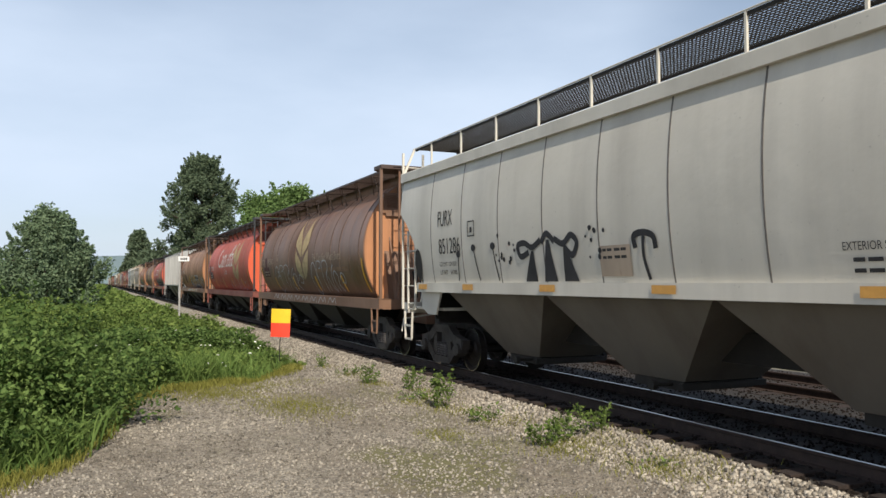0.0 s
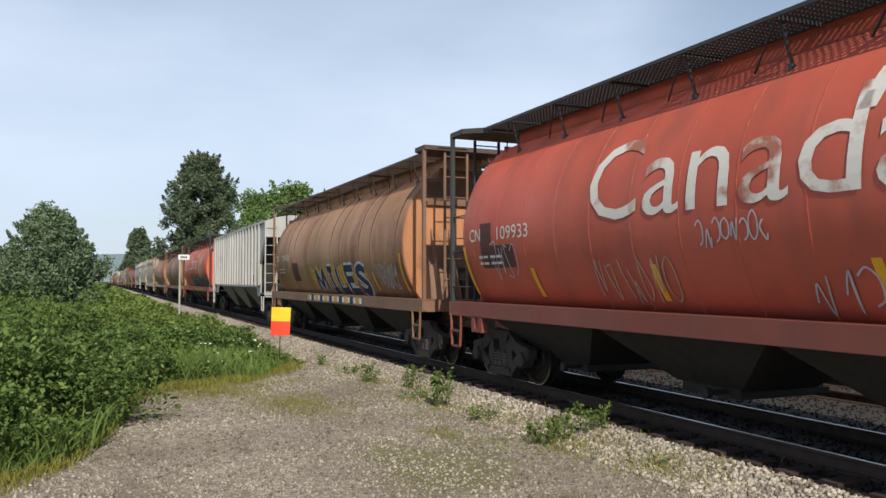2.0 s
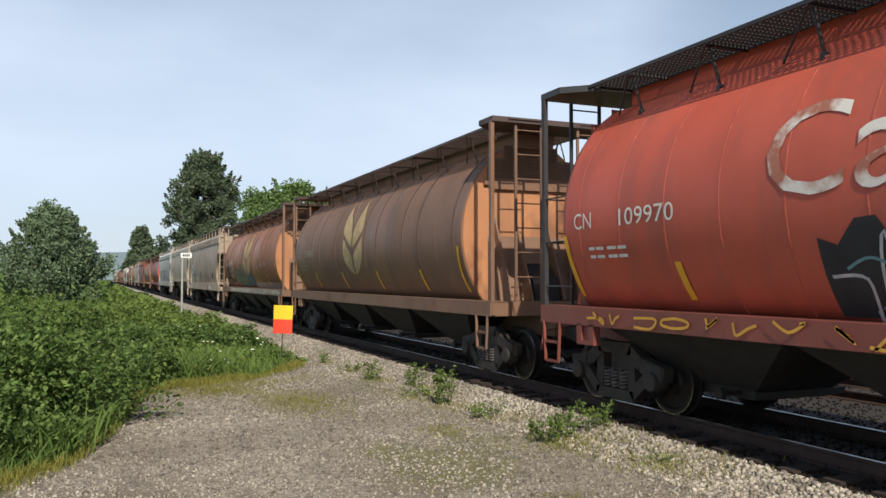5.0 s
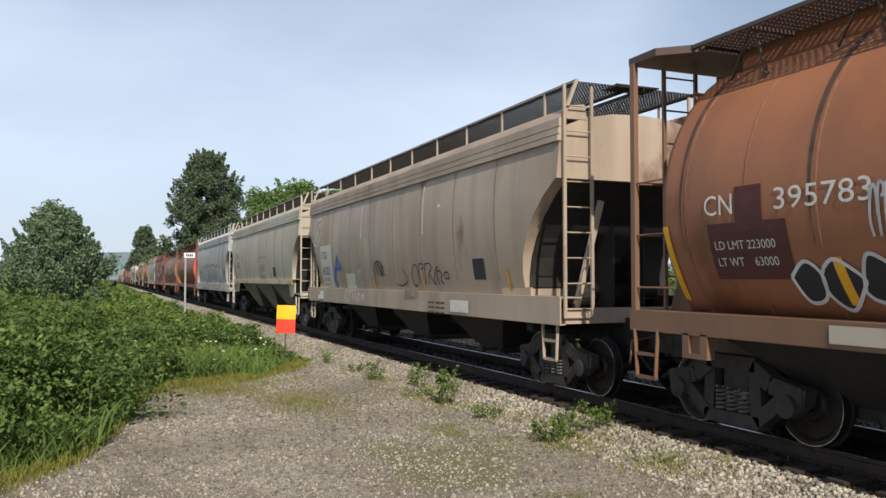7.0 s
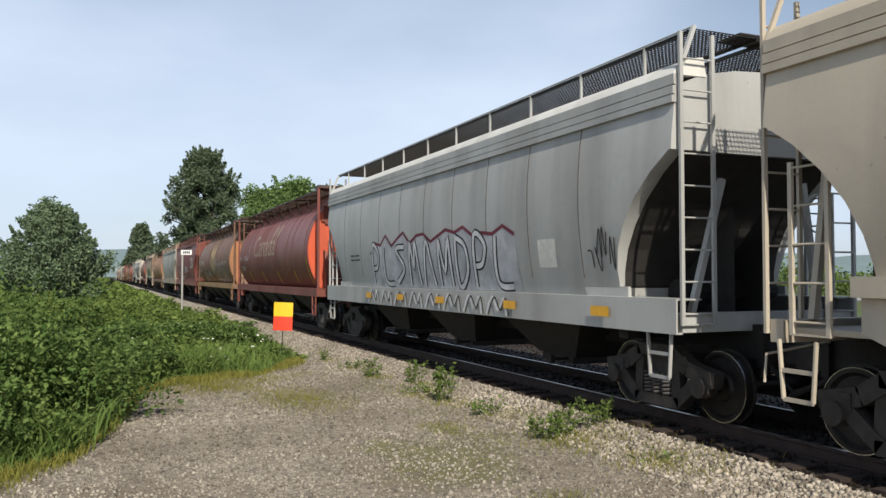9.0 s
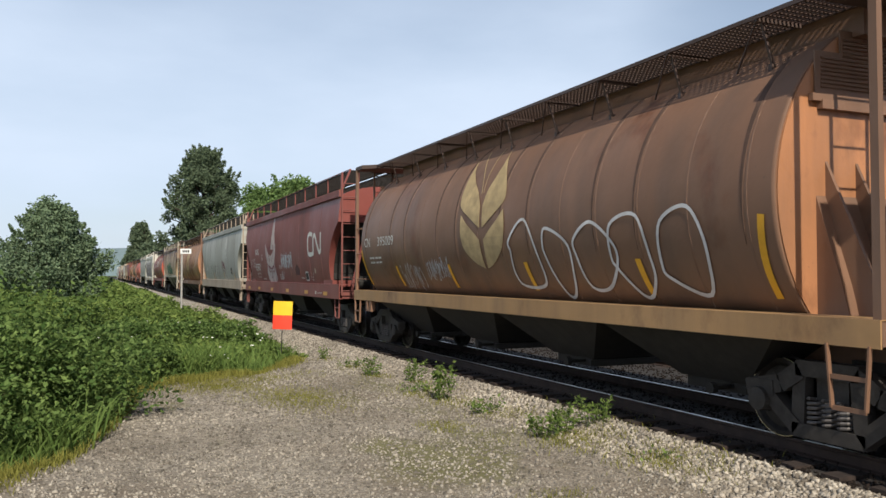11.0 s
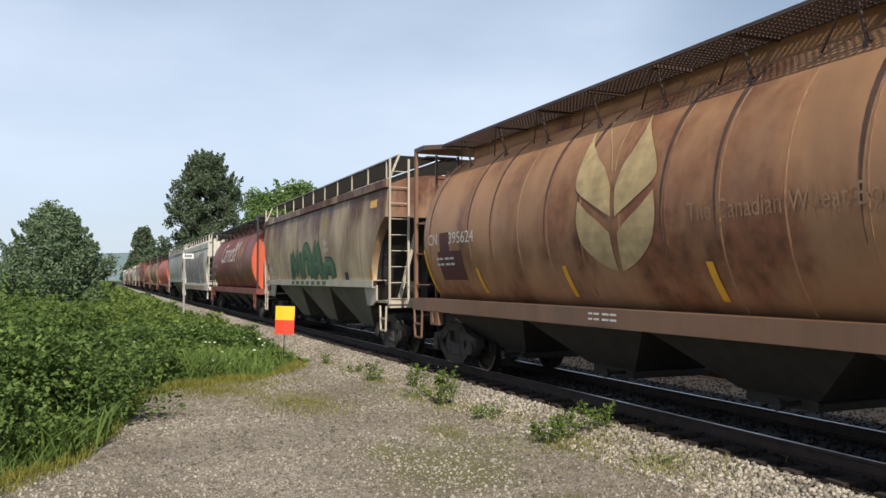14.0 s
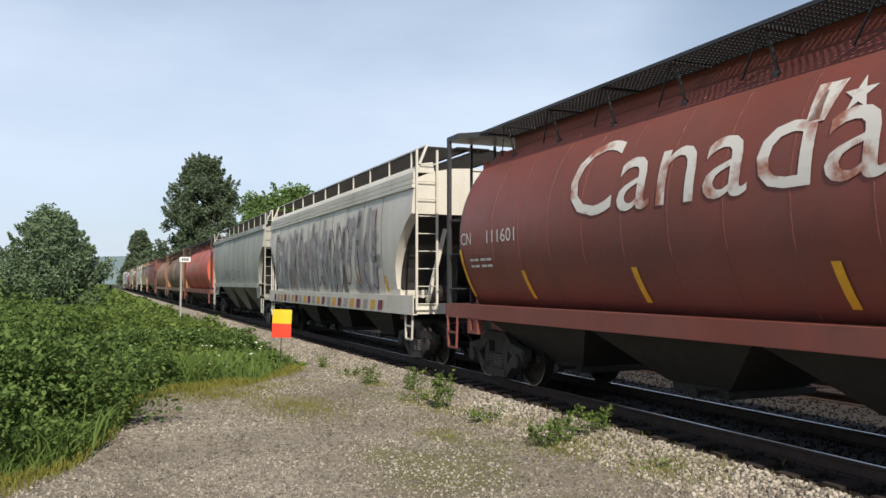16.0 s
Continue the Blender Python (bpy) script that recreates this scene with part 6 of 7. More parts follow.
    tape(c, "curved", (7.3, 4.82, 2.0, -0.95, -3.95, -6.47), 1.22, 1.34, 0.50, M["gold"], x=1.552)
    decal("placard", [[(-5.45, 1.24), (-5.60, 1.24), (-5.60, 1.34), (-5.45, 1.34)]], M["ltext"], c, "curved", "small white label", 1.555)
    lettering("2 IN BREAKAWAY SHOE", -5.72, 1.26, 0.05, M["ltext"], c, "curved", 0.8, x=1.555)
    # 15: sage grey
    c = hopper_car(15, "sage-grey curved-sided grain car with amber strips", M["sage"], deep=True, trim=M["drab"], seams=(2.47, -1.17))
    lettering("IC", 5.92, 2.60, 0.22, M["ltext"], c, "curved", 0.85)
    lettering("799377", 5.85, 2.12, 0.22, M["ltext"], c, "curved", 0.90)
    weights(c, "curved", 5.85, 1.90, "223200", "62800", M["ltext"], 0.06)
    frame_mark(c, "curved", 4.05, 2.45, 0.26, M["ltext"])
    tape(c, "curved", (6.75, 2.34, -1.89, -5.6), 1.58, 1.98, 0.12, M["amber"], 0.06)
    for k, yy in enumerate((3.5, 2.5, 1.6, 0.7)):
        decal("spray_line", ribbon(curve_pts([(yy, 1.60), (yy - 0.05, 2.1), (yy - 0.3, 2.42), (yy - 0.62, 2.30), (yy - 0.78, 1.9), (yy - 0.85, 1.60)]), 0.03), M["gmaroon"] if k % 2 else M["gblack"], c, "curved", "thin spray outline of a rounded form", None, 0.016)
    scrawl(c, "curved", M["gmaroon"], 0.06, -1.36, 2.18, 1.2, 0.44, [[(0.0, 0.9), (0.25, 1.0), (0.12, 0.1), (0.3, 0.75)], [(0.42, 0.3), (0.36, 0.8), (0.52, 0.85), (0.52, 0.3), (0.42, 0.3)], [(0.6, 0.2), (0.6, 0.9), (0.78, 0.2), (0.8, 0.95)], [(0.88, 0.95), (0.86, 0.1), (1.08, 0.3)]])
    scrawl(c, "curved", M["gmaroon"], 0.03, -1.5, 1.60, 1.4, 0.7, [[(0.0, 0.8), (0.7, 0.6), (1.0, 0.0)], [(0.9, 0.9), (0.6, 0.5), (0.4, 0.3)]])
    decal("stencil_box", ribbon([(0.25, 1.78), (-0.45, 1.78), (-0.45, 2.02), (0.25, 2.02), (0.25, 1.78)], 0.02), M["pale"], c, "curved", "pale outlined panel")
    data_lines(c, "curved", -1.95, 1.66, M["ltext"], 2, 1.1, 0.025)
    data_lines(c, "curved", -4.60, 2.10, M["pale"], 3, 0.62, 0.028)
    round_emblem(c, -3.15, 3.58, M["ltext"])
    lettering("Illinois", -2.88, 3.0, 0.15, M["ltext"], c, "curved", 0.85)
    lettering("Central", -2.88, 2.80, 0.15, M["ltext"], c, "curved", 0.85)
    decal("stencil_panel", [[(-4.6, 1.9), (-5.05, 1.9), (-5.05, 2.25), (-4.6, 2.25)]], M["dtext"], c, "curved")
    # 16: brown barrel with wheat
    c = barrel_car(16, "clean brown cylindrical grain car with pale wheat emblem", M["tan"], o, b, M["walkbrown"])
    cn_marks(c, "395624")
    wheat(c, 0.35, M["wheat"])
    lettering("The Canadian Wheat Board", -1.2, 2.57, 0.24, M["ghost2"], c, "barrel", 0.80)
    data_lines(c, "barrel", 1.0, 1.36, M["ltext"], 2, 0.7, 0.03, x=1.53)
    decal("paint_patch", [[(6.75, 1.86), (5.55, 1.86), (5.55, 2.45), (6.1, 2.45), (6.1, 2.84), (6.6, 2.84), (6.6, 2.45), (6.75, 2.45)]], M["patch"], c, "barrel", proud=0.008)
    yellow_strips(c)
    # 17: rusted
    c = hopper_car(17, "heavily rusted tan curved-sided grain car with green tag", M["rusty"], trim=M["beige"])
    lettering("IC", 7.05, 2.58, 0.25, M["ltext"], c, "curved", 0.85)
    lettering("798057", 7.0, 2.12, 0.25, M["ltext"], c, "curved", 0.82)
    weights(c, "curved", 6.9, 1.92, "224100", "61900", M["ltext"], 0.11)
    letters = [(0.0, 1.6, [[(0.02, 0.0), (0.05, 0.95)], [(0.05, 0.95), (0.40, 0.30)], [(0.40, 0.30), (0.80, 0.95)], [(0.80, 0.95), (1.0, 0.05)]]),
               (1.75, 1.3, [[(0.15, 0.05), (0.05, 0.60), (0.40, 1.05), (0.85, 0.80), (0.90, 0.50)], [(0.45, 0.45), (0.85, 0.45), (0.95, 0.05)]]),
               (3.20, 1.3, [[(0.05, 0.0), (0.25, 0.80), (0.50, 1.15)], [(0.50, 1.15), (0.75, 0.70), (0.95, 0.0)], [(0.30, 0.45), (0.75, 0.45)]]),
               (4.60, 1.2, [[(0.05, 0.0), (0.20, 0.45)], [(0.20, 0.45), (0.85, 0.40), (0.95, 0.05)]])]
    fat_word(c, "curved", 2.55, 1.86, 0.98, letters, M["ggreen"], M["gblack"], 0.50, 0.045)
    for off, wide, strokes in letters:
        for p in strokes:
            pts = [(2.55 - off - a * wide + 0.10, 1.86 + b * 0.98 + 0.08) for a, b in p]
            decal("spray_shine", ribbon(curve_pts(pts, 5) if len(p) > 2 else pts, 0.09), M["ggreen2"], c, "curved", "paler green spray highlight", None, 0.021)
    for k in range(7):
        decal("spray_block", [[(2.5 - k * 0.75, 1.70), (2.1 - k * 0.75, 1.70), (2.0 - k * 0.75, 1.82), (2.5 - k * 0.75, 1.82)]], M["ggreen"], c, "curved", "green spray on the sill", 1.562)
    tape(c, "curved", (6.95, 1.78, 0.40, -1.36, -6.75), 1.72, 2.18, 0.12, M["amber"], 0.05)
    round_emblem(c, -2.42, 3.58, M["wheat"])
    lettering("Illinois", -2.14, 2.96, 0.17, M["ltext"], c, "curved", 0.85)
    lettering("Central", -2.14, 2.75, 0.17, M["ltext"], c, "curved", 0.85)
    decal("stencil_panel", [[(-4.42, 1.78), (-4.75, 1.78), (-4.75, 2.08), (-4.42, 2.08)]], M["dtext"], c, "curved")
    decal("notice_panel", [[(-6.9, 3.75), (-7.5, 3.75), (-7.5, 3.95), (-6.9, 3.95)]], M["amber"], c, "curved")
    # 18: oxide red barrel
    c = barrel_car(18, "oxide-red cylindrical grain car with white maple wordmark", M["maroon"], r_, M["maroon"], ink_black)
    cn_marks(c, "111601", y=7.42)
    wordmark(c, 3.62, M["worn"], 1.14, 2.85)
    wheat(c, -3.3, M["ghost2"])
    yellow_strips(c, (5.1, 2.02, -1.22, -4.4))
    # 19 to 31: the rest of the train
    c = hopper_car(19, "grey-white curved-sided grain car covered in striped tags", M["cream"], eave="step", deep=True)
    spray(121, 7.0, 1.65, 13.0, 2.0, M["gsilver"], c, "curved", 0.05, 17, M["slate"])
    spray(122, 6.8, 1.7, 12.6, 1.9, M["gmaroon"], c, "curved", 0.045, 16)
    tape(c, "curved", (4.0, -3.9, -6.25), 1.62, 2.05, 0.14, M["amber"], 0.1)
    for k in range(22):
        decal("spray_block", [[(7.2 - k * 0.62, 1.20), (6.85 - k * 0.62, 1.20), (6.8 - k * 0.62, 1.44), (7.15 - k * 0.62, 1.44)]], (M["gmaroon"], M["slate"], M["gyellow"])[k % 3], c, "curved", "spray-painted block on the sill", 1.562)
    c = hopper_car(20, "blue-grey curved-sided grain car with small dark tags", M["sage"])
    spray(131, 5.0, 2.1, 7.0, 0.4, M["gblack"], c, "curved", 0.03, 10)
    c = barrel_car(21, "bright red cylindrical grain car with faded wordmark", M["red"], r_, M["maroon"], ink_black)
    wordmark(c, 3.5, M["pale"])
    c = barrel_car(22, "dark brown cylindrical grain car with wheat emblem", b, o, b, M["walkbrown"])
    wheat(c, 0.4, M["wheat"])
    barrel_car(23, "tan-brown cylindrical grain car", t, o, b, M["walkbrown"])
    hopper_car(24, "brown curved-sided grain car", M["wine"])
    hopper_car(25, "rust-stained curved-sided grain car", M["rusty"])
    hopper_car(26, "pale grey curved-sided grain car", M["cream"])
    barrel_car(27, "brown cylindrical grain car", b, o, b, M["walkbrown"])
    hopper_car(28, "beige curved-sided grain car", M["beige"])
    barrel_car(29, "oxide-red cylindrical grain car", M["maroon"], r_, M["maroon"], M["walkbrown"])
    hopper_car(30, "grey curved-sided grain car", M["steel"])
    hopper_car(31, "white curved-sided grain car at the train's end", M["white"])


build_train()


# ---- plants, stones, boards and the far distance ----
RNG = np.random.default_rng(7)
M["bramble"] = leafy("bramble leaves", (0.050, 0.100, 0.024), (0.200, 0.285, 0.085))
M["grass"] = leafy("meadow grass", (0.085, 0.150, 0.034), (0.225, 0.310, 0.085))
M["weed"] = leafy("meadow weeds", (0.080, 0.135, 0.030), (0.225, 0.295, 0.078))
M["dry"] = leafy("yellowed grass", (0.16, 0.165, 0.032), (0.31, 0.29, 0.075))
M["willow"] = leafy("grey-green leaves", (0.100, 0.155, 0.085), (0.245, 0.320, 0.185))
M["poplar"] = leafy("dark tree leaves", (0.085, 0.122, 0.072), (0.180, 0.230, 0.138))
M["maple"] = leafy("fresh green leaves", (0.095, 0.165, 0.048), (0.225, 0.325, 0.115))
# bluish, low-contrast leaf colour stands in for air haze over far trees
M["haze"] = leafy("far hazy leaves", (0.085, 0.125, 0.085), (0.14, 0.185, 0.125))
M["flower"] = plain("white blossom", (0.72, 0.72, 0.66), 0.1, 9)
M["twig"] = plain("green twig", (0.10, 0.12, 0.045), 0.3, 6)
M["stone"] = leafy("pale broken stone", (0.15, 0.128, 0.102), (0.52, 0.465, 0.385), 0.9, 0.0)
M["grit"] = leafy("road gravel", (0.11, 0.096, 0.078), (0.46, 0.415, 0.345), 0.9, 0.0)
# dark stones: their colour includes the shade below the cars
M["shadestone"] = leafy("shade-dark ballast", (0.008, 0.006, 0.005), (0.032, 0.023, 0.018), 0.9, 0.0)


def stuff(ob, label, category):
    return tagged(ob, label, category, kind="stuff")


def on_ground(x, y, up=0.0):
    return np.stack([x, y, ground_z(x, y) + up], 1)


def stones():
    n = 70000
    y = 4.0 + 18.0 * RNG.random(n) ** 1.5
    x = RNG.uniform(-3.0, 6.2, n)
    keep = gravel_mask(x, y) > 0.55
    x, y = x[keep], y[keep]
    s = 0.013 + 0.055 * RNG.random(len(x)) ** 4 + 0.0016 * y
    stuff(scatter("gravel", on_ground(x, y, 0.002), s, M["grit"], "stone", 0.3), "loose grey-beige gravel", "gravel")
    n = 30000
    y = 2.0 + 60.0 * RNG.random(n) ** 1.6
    x = RNG.uniform(5.6, 6.75, n)
    s = RNG.uniform(0.04, 0.11, n)
    stuff(scatter("ballast", on_ground(x, y, 0.008), s, M["stone"], "stone", 0.1), "pale angular track ballast", "ballast")
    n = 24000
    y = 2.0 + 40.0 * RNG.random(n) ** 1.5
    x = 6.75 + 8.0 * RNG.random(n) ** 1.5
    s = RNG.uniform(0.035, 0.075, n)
    stuff(scatter("ballast", on_ground(x, y, 0.008), s, M["shadestone"], "stone", 0.1), "dark ballast about the rails, with the train's shade in its colour", "ballast")


stones()


def mound_leaves(cx, cy, rx, ry, h, n, fill=0.82):
    """Leaf centres in the outer shell of a lumpy mound on the ground."""
    a = RNG.uniform(0, math.tau, n)
    e = np.arcsin(RNG.random(n) ** 0.75)
    lump = 1 + 0.10 * np.sin(a * 3 + 1.0) + 0.08 * np.sin(a * 7 + e * 6) + 0.07 * np.sin(a * 13 + e * 11) + 0.05 * np.sin(e * 19 + a * 5)
    r = lump * (fill + (1.06 - fill) * RNG.random(n))
    flat = np.cos(e) ** 0.6
    x, y = cx + rx * r * flat * np.cos(a), cy + ry * r * flat * np.sin(a)
    return np.stack([x, y, ground_z(x, y) + h * r * np.sin(e) + 0.03], 1)


def bush(name, label, cx, cy, rx, ry, h, n, size, mat, stems=14, fill=0.8, category="bush"):
    b = tagged(new(name), label, category)
    b.location = (cx, cy, float(ground_z(cx, cy)))
    c = mound_leaves(cx, cy, rx, ry, h, n, fill) - np.array(b.location)
    scatter("foliage", c, size * RNG.uniform(0.6, 1.3, n), mat, "leaf", 0.25, parent=b)
    bm = bmesh.new()
    rr = random.Random(int(cx * 10 + cy))
    for _ in range(stems):
        a, q = rr.uniform(0, math.tau), rr.uniform(0.3, 0.9)
        rod(bm, (rr.uniform(-.2, .2) * rx, rr.uniform(-.2, .2) * ry, -0.05), (math.cos(a) * q * rx * 0.8, math.sin(a) * q * ry * 0.8, h * rr.uniform(0.55, 0.95)), 0.012, 5)
    tagged(part("stem_tangle", bm, M["twig"], b), kind="stuff")
    return b


bush("bramble_bush", "dense dark green bramble bush beside the gravel", -2.45, 13.2, 2.75, 2.6, 2.0, 44000, 0.092, M["bramble"], 30, 0.72)
bush("bramble_bush", "dense dark green bramble bush beside the gravel", -4.6, 15.8, 3.2, 3.0, 2.0, 32000, 0.098, M["bramble"], 30, 0.72)
bush("bramble_bush", "low green bramble at the edge of the grass", 0.9, 18.6, 0.7, 0.8, 0.95, 5000, 0.08, M["bramble"])
bush("bramble_bush", "low dark bramble in the meadow", 1.3, 26.5, 1.7, 1.5, 0.95, 7000, 0.12, M["bramble"])
bush("bramble_bush", "low dark bramble in the meadow", 3.4, 27.0, 1.6, 1.5, 0.85, 7000, 0.12, M["bramble"])
bush("bramble_bush", "low green bramble in the meadow", -3.5, 24.0, 2.6, 2.2, 1.25, 9000, 0.14, M["weed"])
bush("bramble_bush", "low green bramble in the meadow", 2.6, 36.0, 2.6, 3.0, 0.9, 9000, 0.15, M["weed"])
bush("bramble_bush", "low green bramble in the meadow", -2.0, 34.0, 2.4, 3.0, 1.2, 9000, 0.15, M["weed"])
bush("bramble_bush", "low green bramble in the meadow", -5.0, 45.0, 3.4, 4.5, 1.5, 9000, 0.19, M["weed"])
bush("bramble_bush", "low green bramble in the meadow", 1.5, 50.0, 3.0, 4.5, 1.0, 8000, 0.19, M["weed"])


def meadow():
    n = 60000
    y = 17.6 + 38.0 * RNG.random(n) ** 1.5
    x = RNG.uniform(-12, 5.9, n)
    keep = (gravel_mask(x, y) < 0.35) & (RNG.random(n) < 0.35 + 0.65 * (np.sin(x * 0.9 + y * 0.5) * np.sin(y * 0.33 - x * 0.4) > -0.2))
    x, y = x[keep], y[keep]
    edge = np.clip((5.9 - x) / 1.2, 0.25, 1)
    h = RNG.uniform(0.28, 0.68, len(x)) * edge
    stuff(scatter("tall_grass", on_ground(x, y, -0.02), h, M["grass"], "blade"), "tall green meadow grass", "grass")
    n = 70000
    y = 15.5 + 75.0 * RNG.random(n) ** 1.4
    x = RNG.uniform(-16, 5.8, n)
    keep = gravel_mask(x, y) < 0.3
    x, y = x[keep], y[keep]
    edge = np.clip((5.8 - x) / 1.2, 0.15, 1)
    lump = 0.45 + 0.30 * np.sin(x * 1.1 + y * 0.35) * np.sin(y * 0.45 - x * 0.2)
    z = lump * edge * (0.35 + 0.65 * RNG.random(len(x)) ** 0.6)
    stuff(scatter("meadow_weeds", on_ground(x, y, 0) + np.stack([0 * z, 0 * z, z], 1), RNG.uniform(0.06, 0.12, len(x)) + 0.0022 * y, M["weed"], "leaf", 0.2), "leafy green meadow weeds", "weeds")
    n = 60000
    y = 60.0 + 640.0 * RNG.random(n) ** 1.6
    x = 5.6 - 70.0 * RNG.random(n) ** 1.7
    z = (0.15 + 0.75 * RNG.random(n) + 0.4 * np.sin(x * 0.3) * np.sin(y * 0.1)) * np.clip((5.8 - x) / 2.0, 0.15, 1)
    stuff(scatter("far_grass", on_ground(x, y, 0) + np.stack([0 * z, 0 * z, z], 1), 0.18 + 0.0028 * y * RNG.uniform(0.6, 1.2, n), M["weed"], "leaf", 0.4), "far green meadow growth", "grass")
    n = 9000
    t = RNG.random(n)
    ex, ey = zip(*GRAVEL_EDGE[1:])
    x = RNG.uniform(-1.6, 4.8, n)
    y = np.interp(x, ex, ey) + RNG.normal(-0.35, 0.35, n)
    h = RNG.uniform(0.06, 0.20, n)
    stuff(scatter("verge_grass", on_ground(x, y, -0.005), h, M["dry"], "blade"), "short yellow-green verge grass", "grass")
    for cx, cy, rx, ry, m in ((2.2, 16.6, 0.55, 0.6, 4200), (3.3, 14.3, 0.45, 0.8, 3600), (4.7, 10.9, 0.22, 0.3, 500), (3.0, 17.6, 0.9, 0.4, 1800), (4.2, 6.9, 0.2, 0.15, 200)):
        x, y = RNG.normal(cx, rx, m), RNG.normal(cy, ry, m)
        stuff(scatter("verge_grass", on_ground(x, y, -0.005), RNG.uniform(0.02, 0.075, m), M["dry"], "blade"), "thin grass that grows through the gravel", "grass")
    n = 500
    y = 17 + 40 * RNG.random(n)
    x = RNG.uniform(-8, 5.4, n)
    keep = gravel_mask(x, y) < 0.2
    x, y = x[keep], y[keep]
    stuff(scatter("blossom", on_ground(x, y, 0.0) + np.stack([0 * x, 0 * x, RNG.uniform(0.45, 0.8, len(x))], 1), RNG.uniform(0.05, 0.10, len(x)), M["flower"], "leaf", 0.6), "small white blossoms among the grass", "flowers")


meadow()


def grass_clump(x, y, r, h, n):
    px, py = RNG.normal(x, r, n), RNG.normal(y, r, n)
    stuff(scatter("grass_clump", on_ground(px, py, -0.02), h * RNG.uniform(0.6, 1.15, n), M["grass"], "blade"), "clump of long arching grass", "grass")


for q in ((-0.62, 11.6, 0.26, 0.75, 260), (-1.2, 11.0, 0.30, 0.5, 140), (-0.15, 12.9, 0.2, 0.6, 150), (1.7, 19.6, 0.35, 0.8, 420), (2.5, 20.4, 0.4, 0.8, 420)):
    grass_clump(*q)


def weed_clump(x, y, h, r, n, grassy):
    g = tagged(new("weed"), "leafy weed that grows out of the stones", "weed", "weeds along the ballast")
    z0 = float(ground_z(x, y))
    g.location = (x, y, z0)
    bm = bmesh.new()
    rr = random.Random(int(x * 100 + y * 10))
    cs = []
    for _ in range(max(4, int(r * 26))):
        a, q = rr.uniform(0, math.tau), rr.random() ** 0.7 * r
        top = Vector((math.cos(a) * q, math.sin(a) * q, h * rr.uniform(0.5, 1.05)))
        foot = Vector((math.cos(a) * q * 0.6, math.sin(a) * q * 0.6, -0.03))
        rod(bm, foot, top, 0.005, 4)
        for _ in range(n // max(4, int(r * 26))):
            t = rr.random() ** 0.6
            p = foot.lerp(top, t)
            cs.append((p.x + rr.gauss(0, 0.045), p.y + rr.gauss(0, 0.045), p.z + rr.gauss(0, 0.03)))
    tagged(part("stem_tangle", bm, M["twig"], g), kind="stuff")
    scatter("foliage", cs, RNG.uniform(0.035, 0.085, len(cs)), M["weed"], "leaf", 0.2, parent=g)
    if grassy:
        k = grassy
        px, py = RNG.normal(0.1, r * 0.8, k), RNG.normal(-0.3, r * 1.0, k)
        pz = ground_z(px + x, py + y) - z0
        tuft = scatter("grass_tuft", np.stack([px, py, pz], 1), RNG.uniform(0.03, 0.11, k), M["dry"], "blade", parent=g)
        tagged(tuft, kind="stuff")


for w in ((5.4, 20.6, 0.32, 0.25, 160, 120), (5.45, 16.9, 0.45, 0.25, 260, 250), (5.95, 15.6, 0.50, 0.3, 320, 250), (5.65, 13.2, 0.66, 0.33, 520, 400), (5.85, 11.8, 0.25, 0.35, 200, 500),
          (5.75, 9.5, 0.42, 0.48, 520, 1200), (6.55, 9.75, 0.36, 0.35, 300, 100), (6.0, 7.9, 0.12, 0.4, 60, 900), (5.6, 14.4, 0.2, 0.4, 120, 500), (5.5, 18.4, 0.2, 0.35, 120, 200)):
    weed_clump(*w)


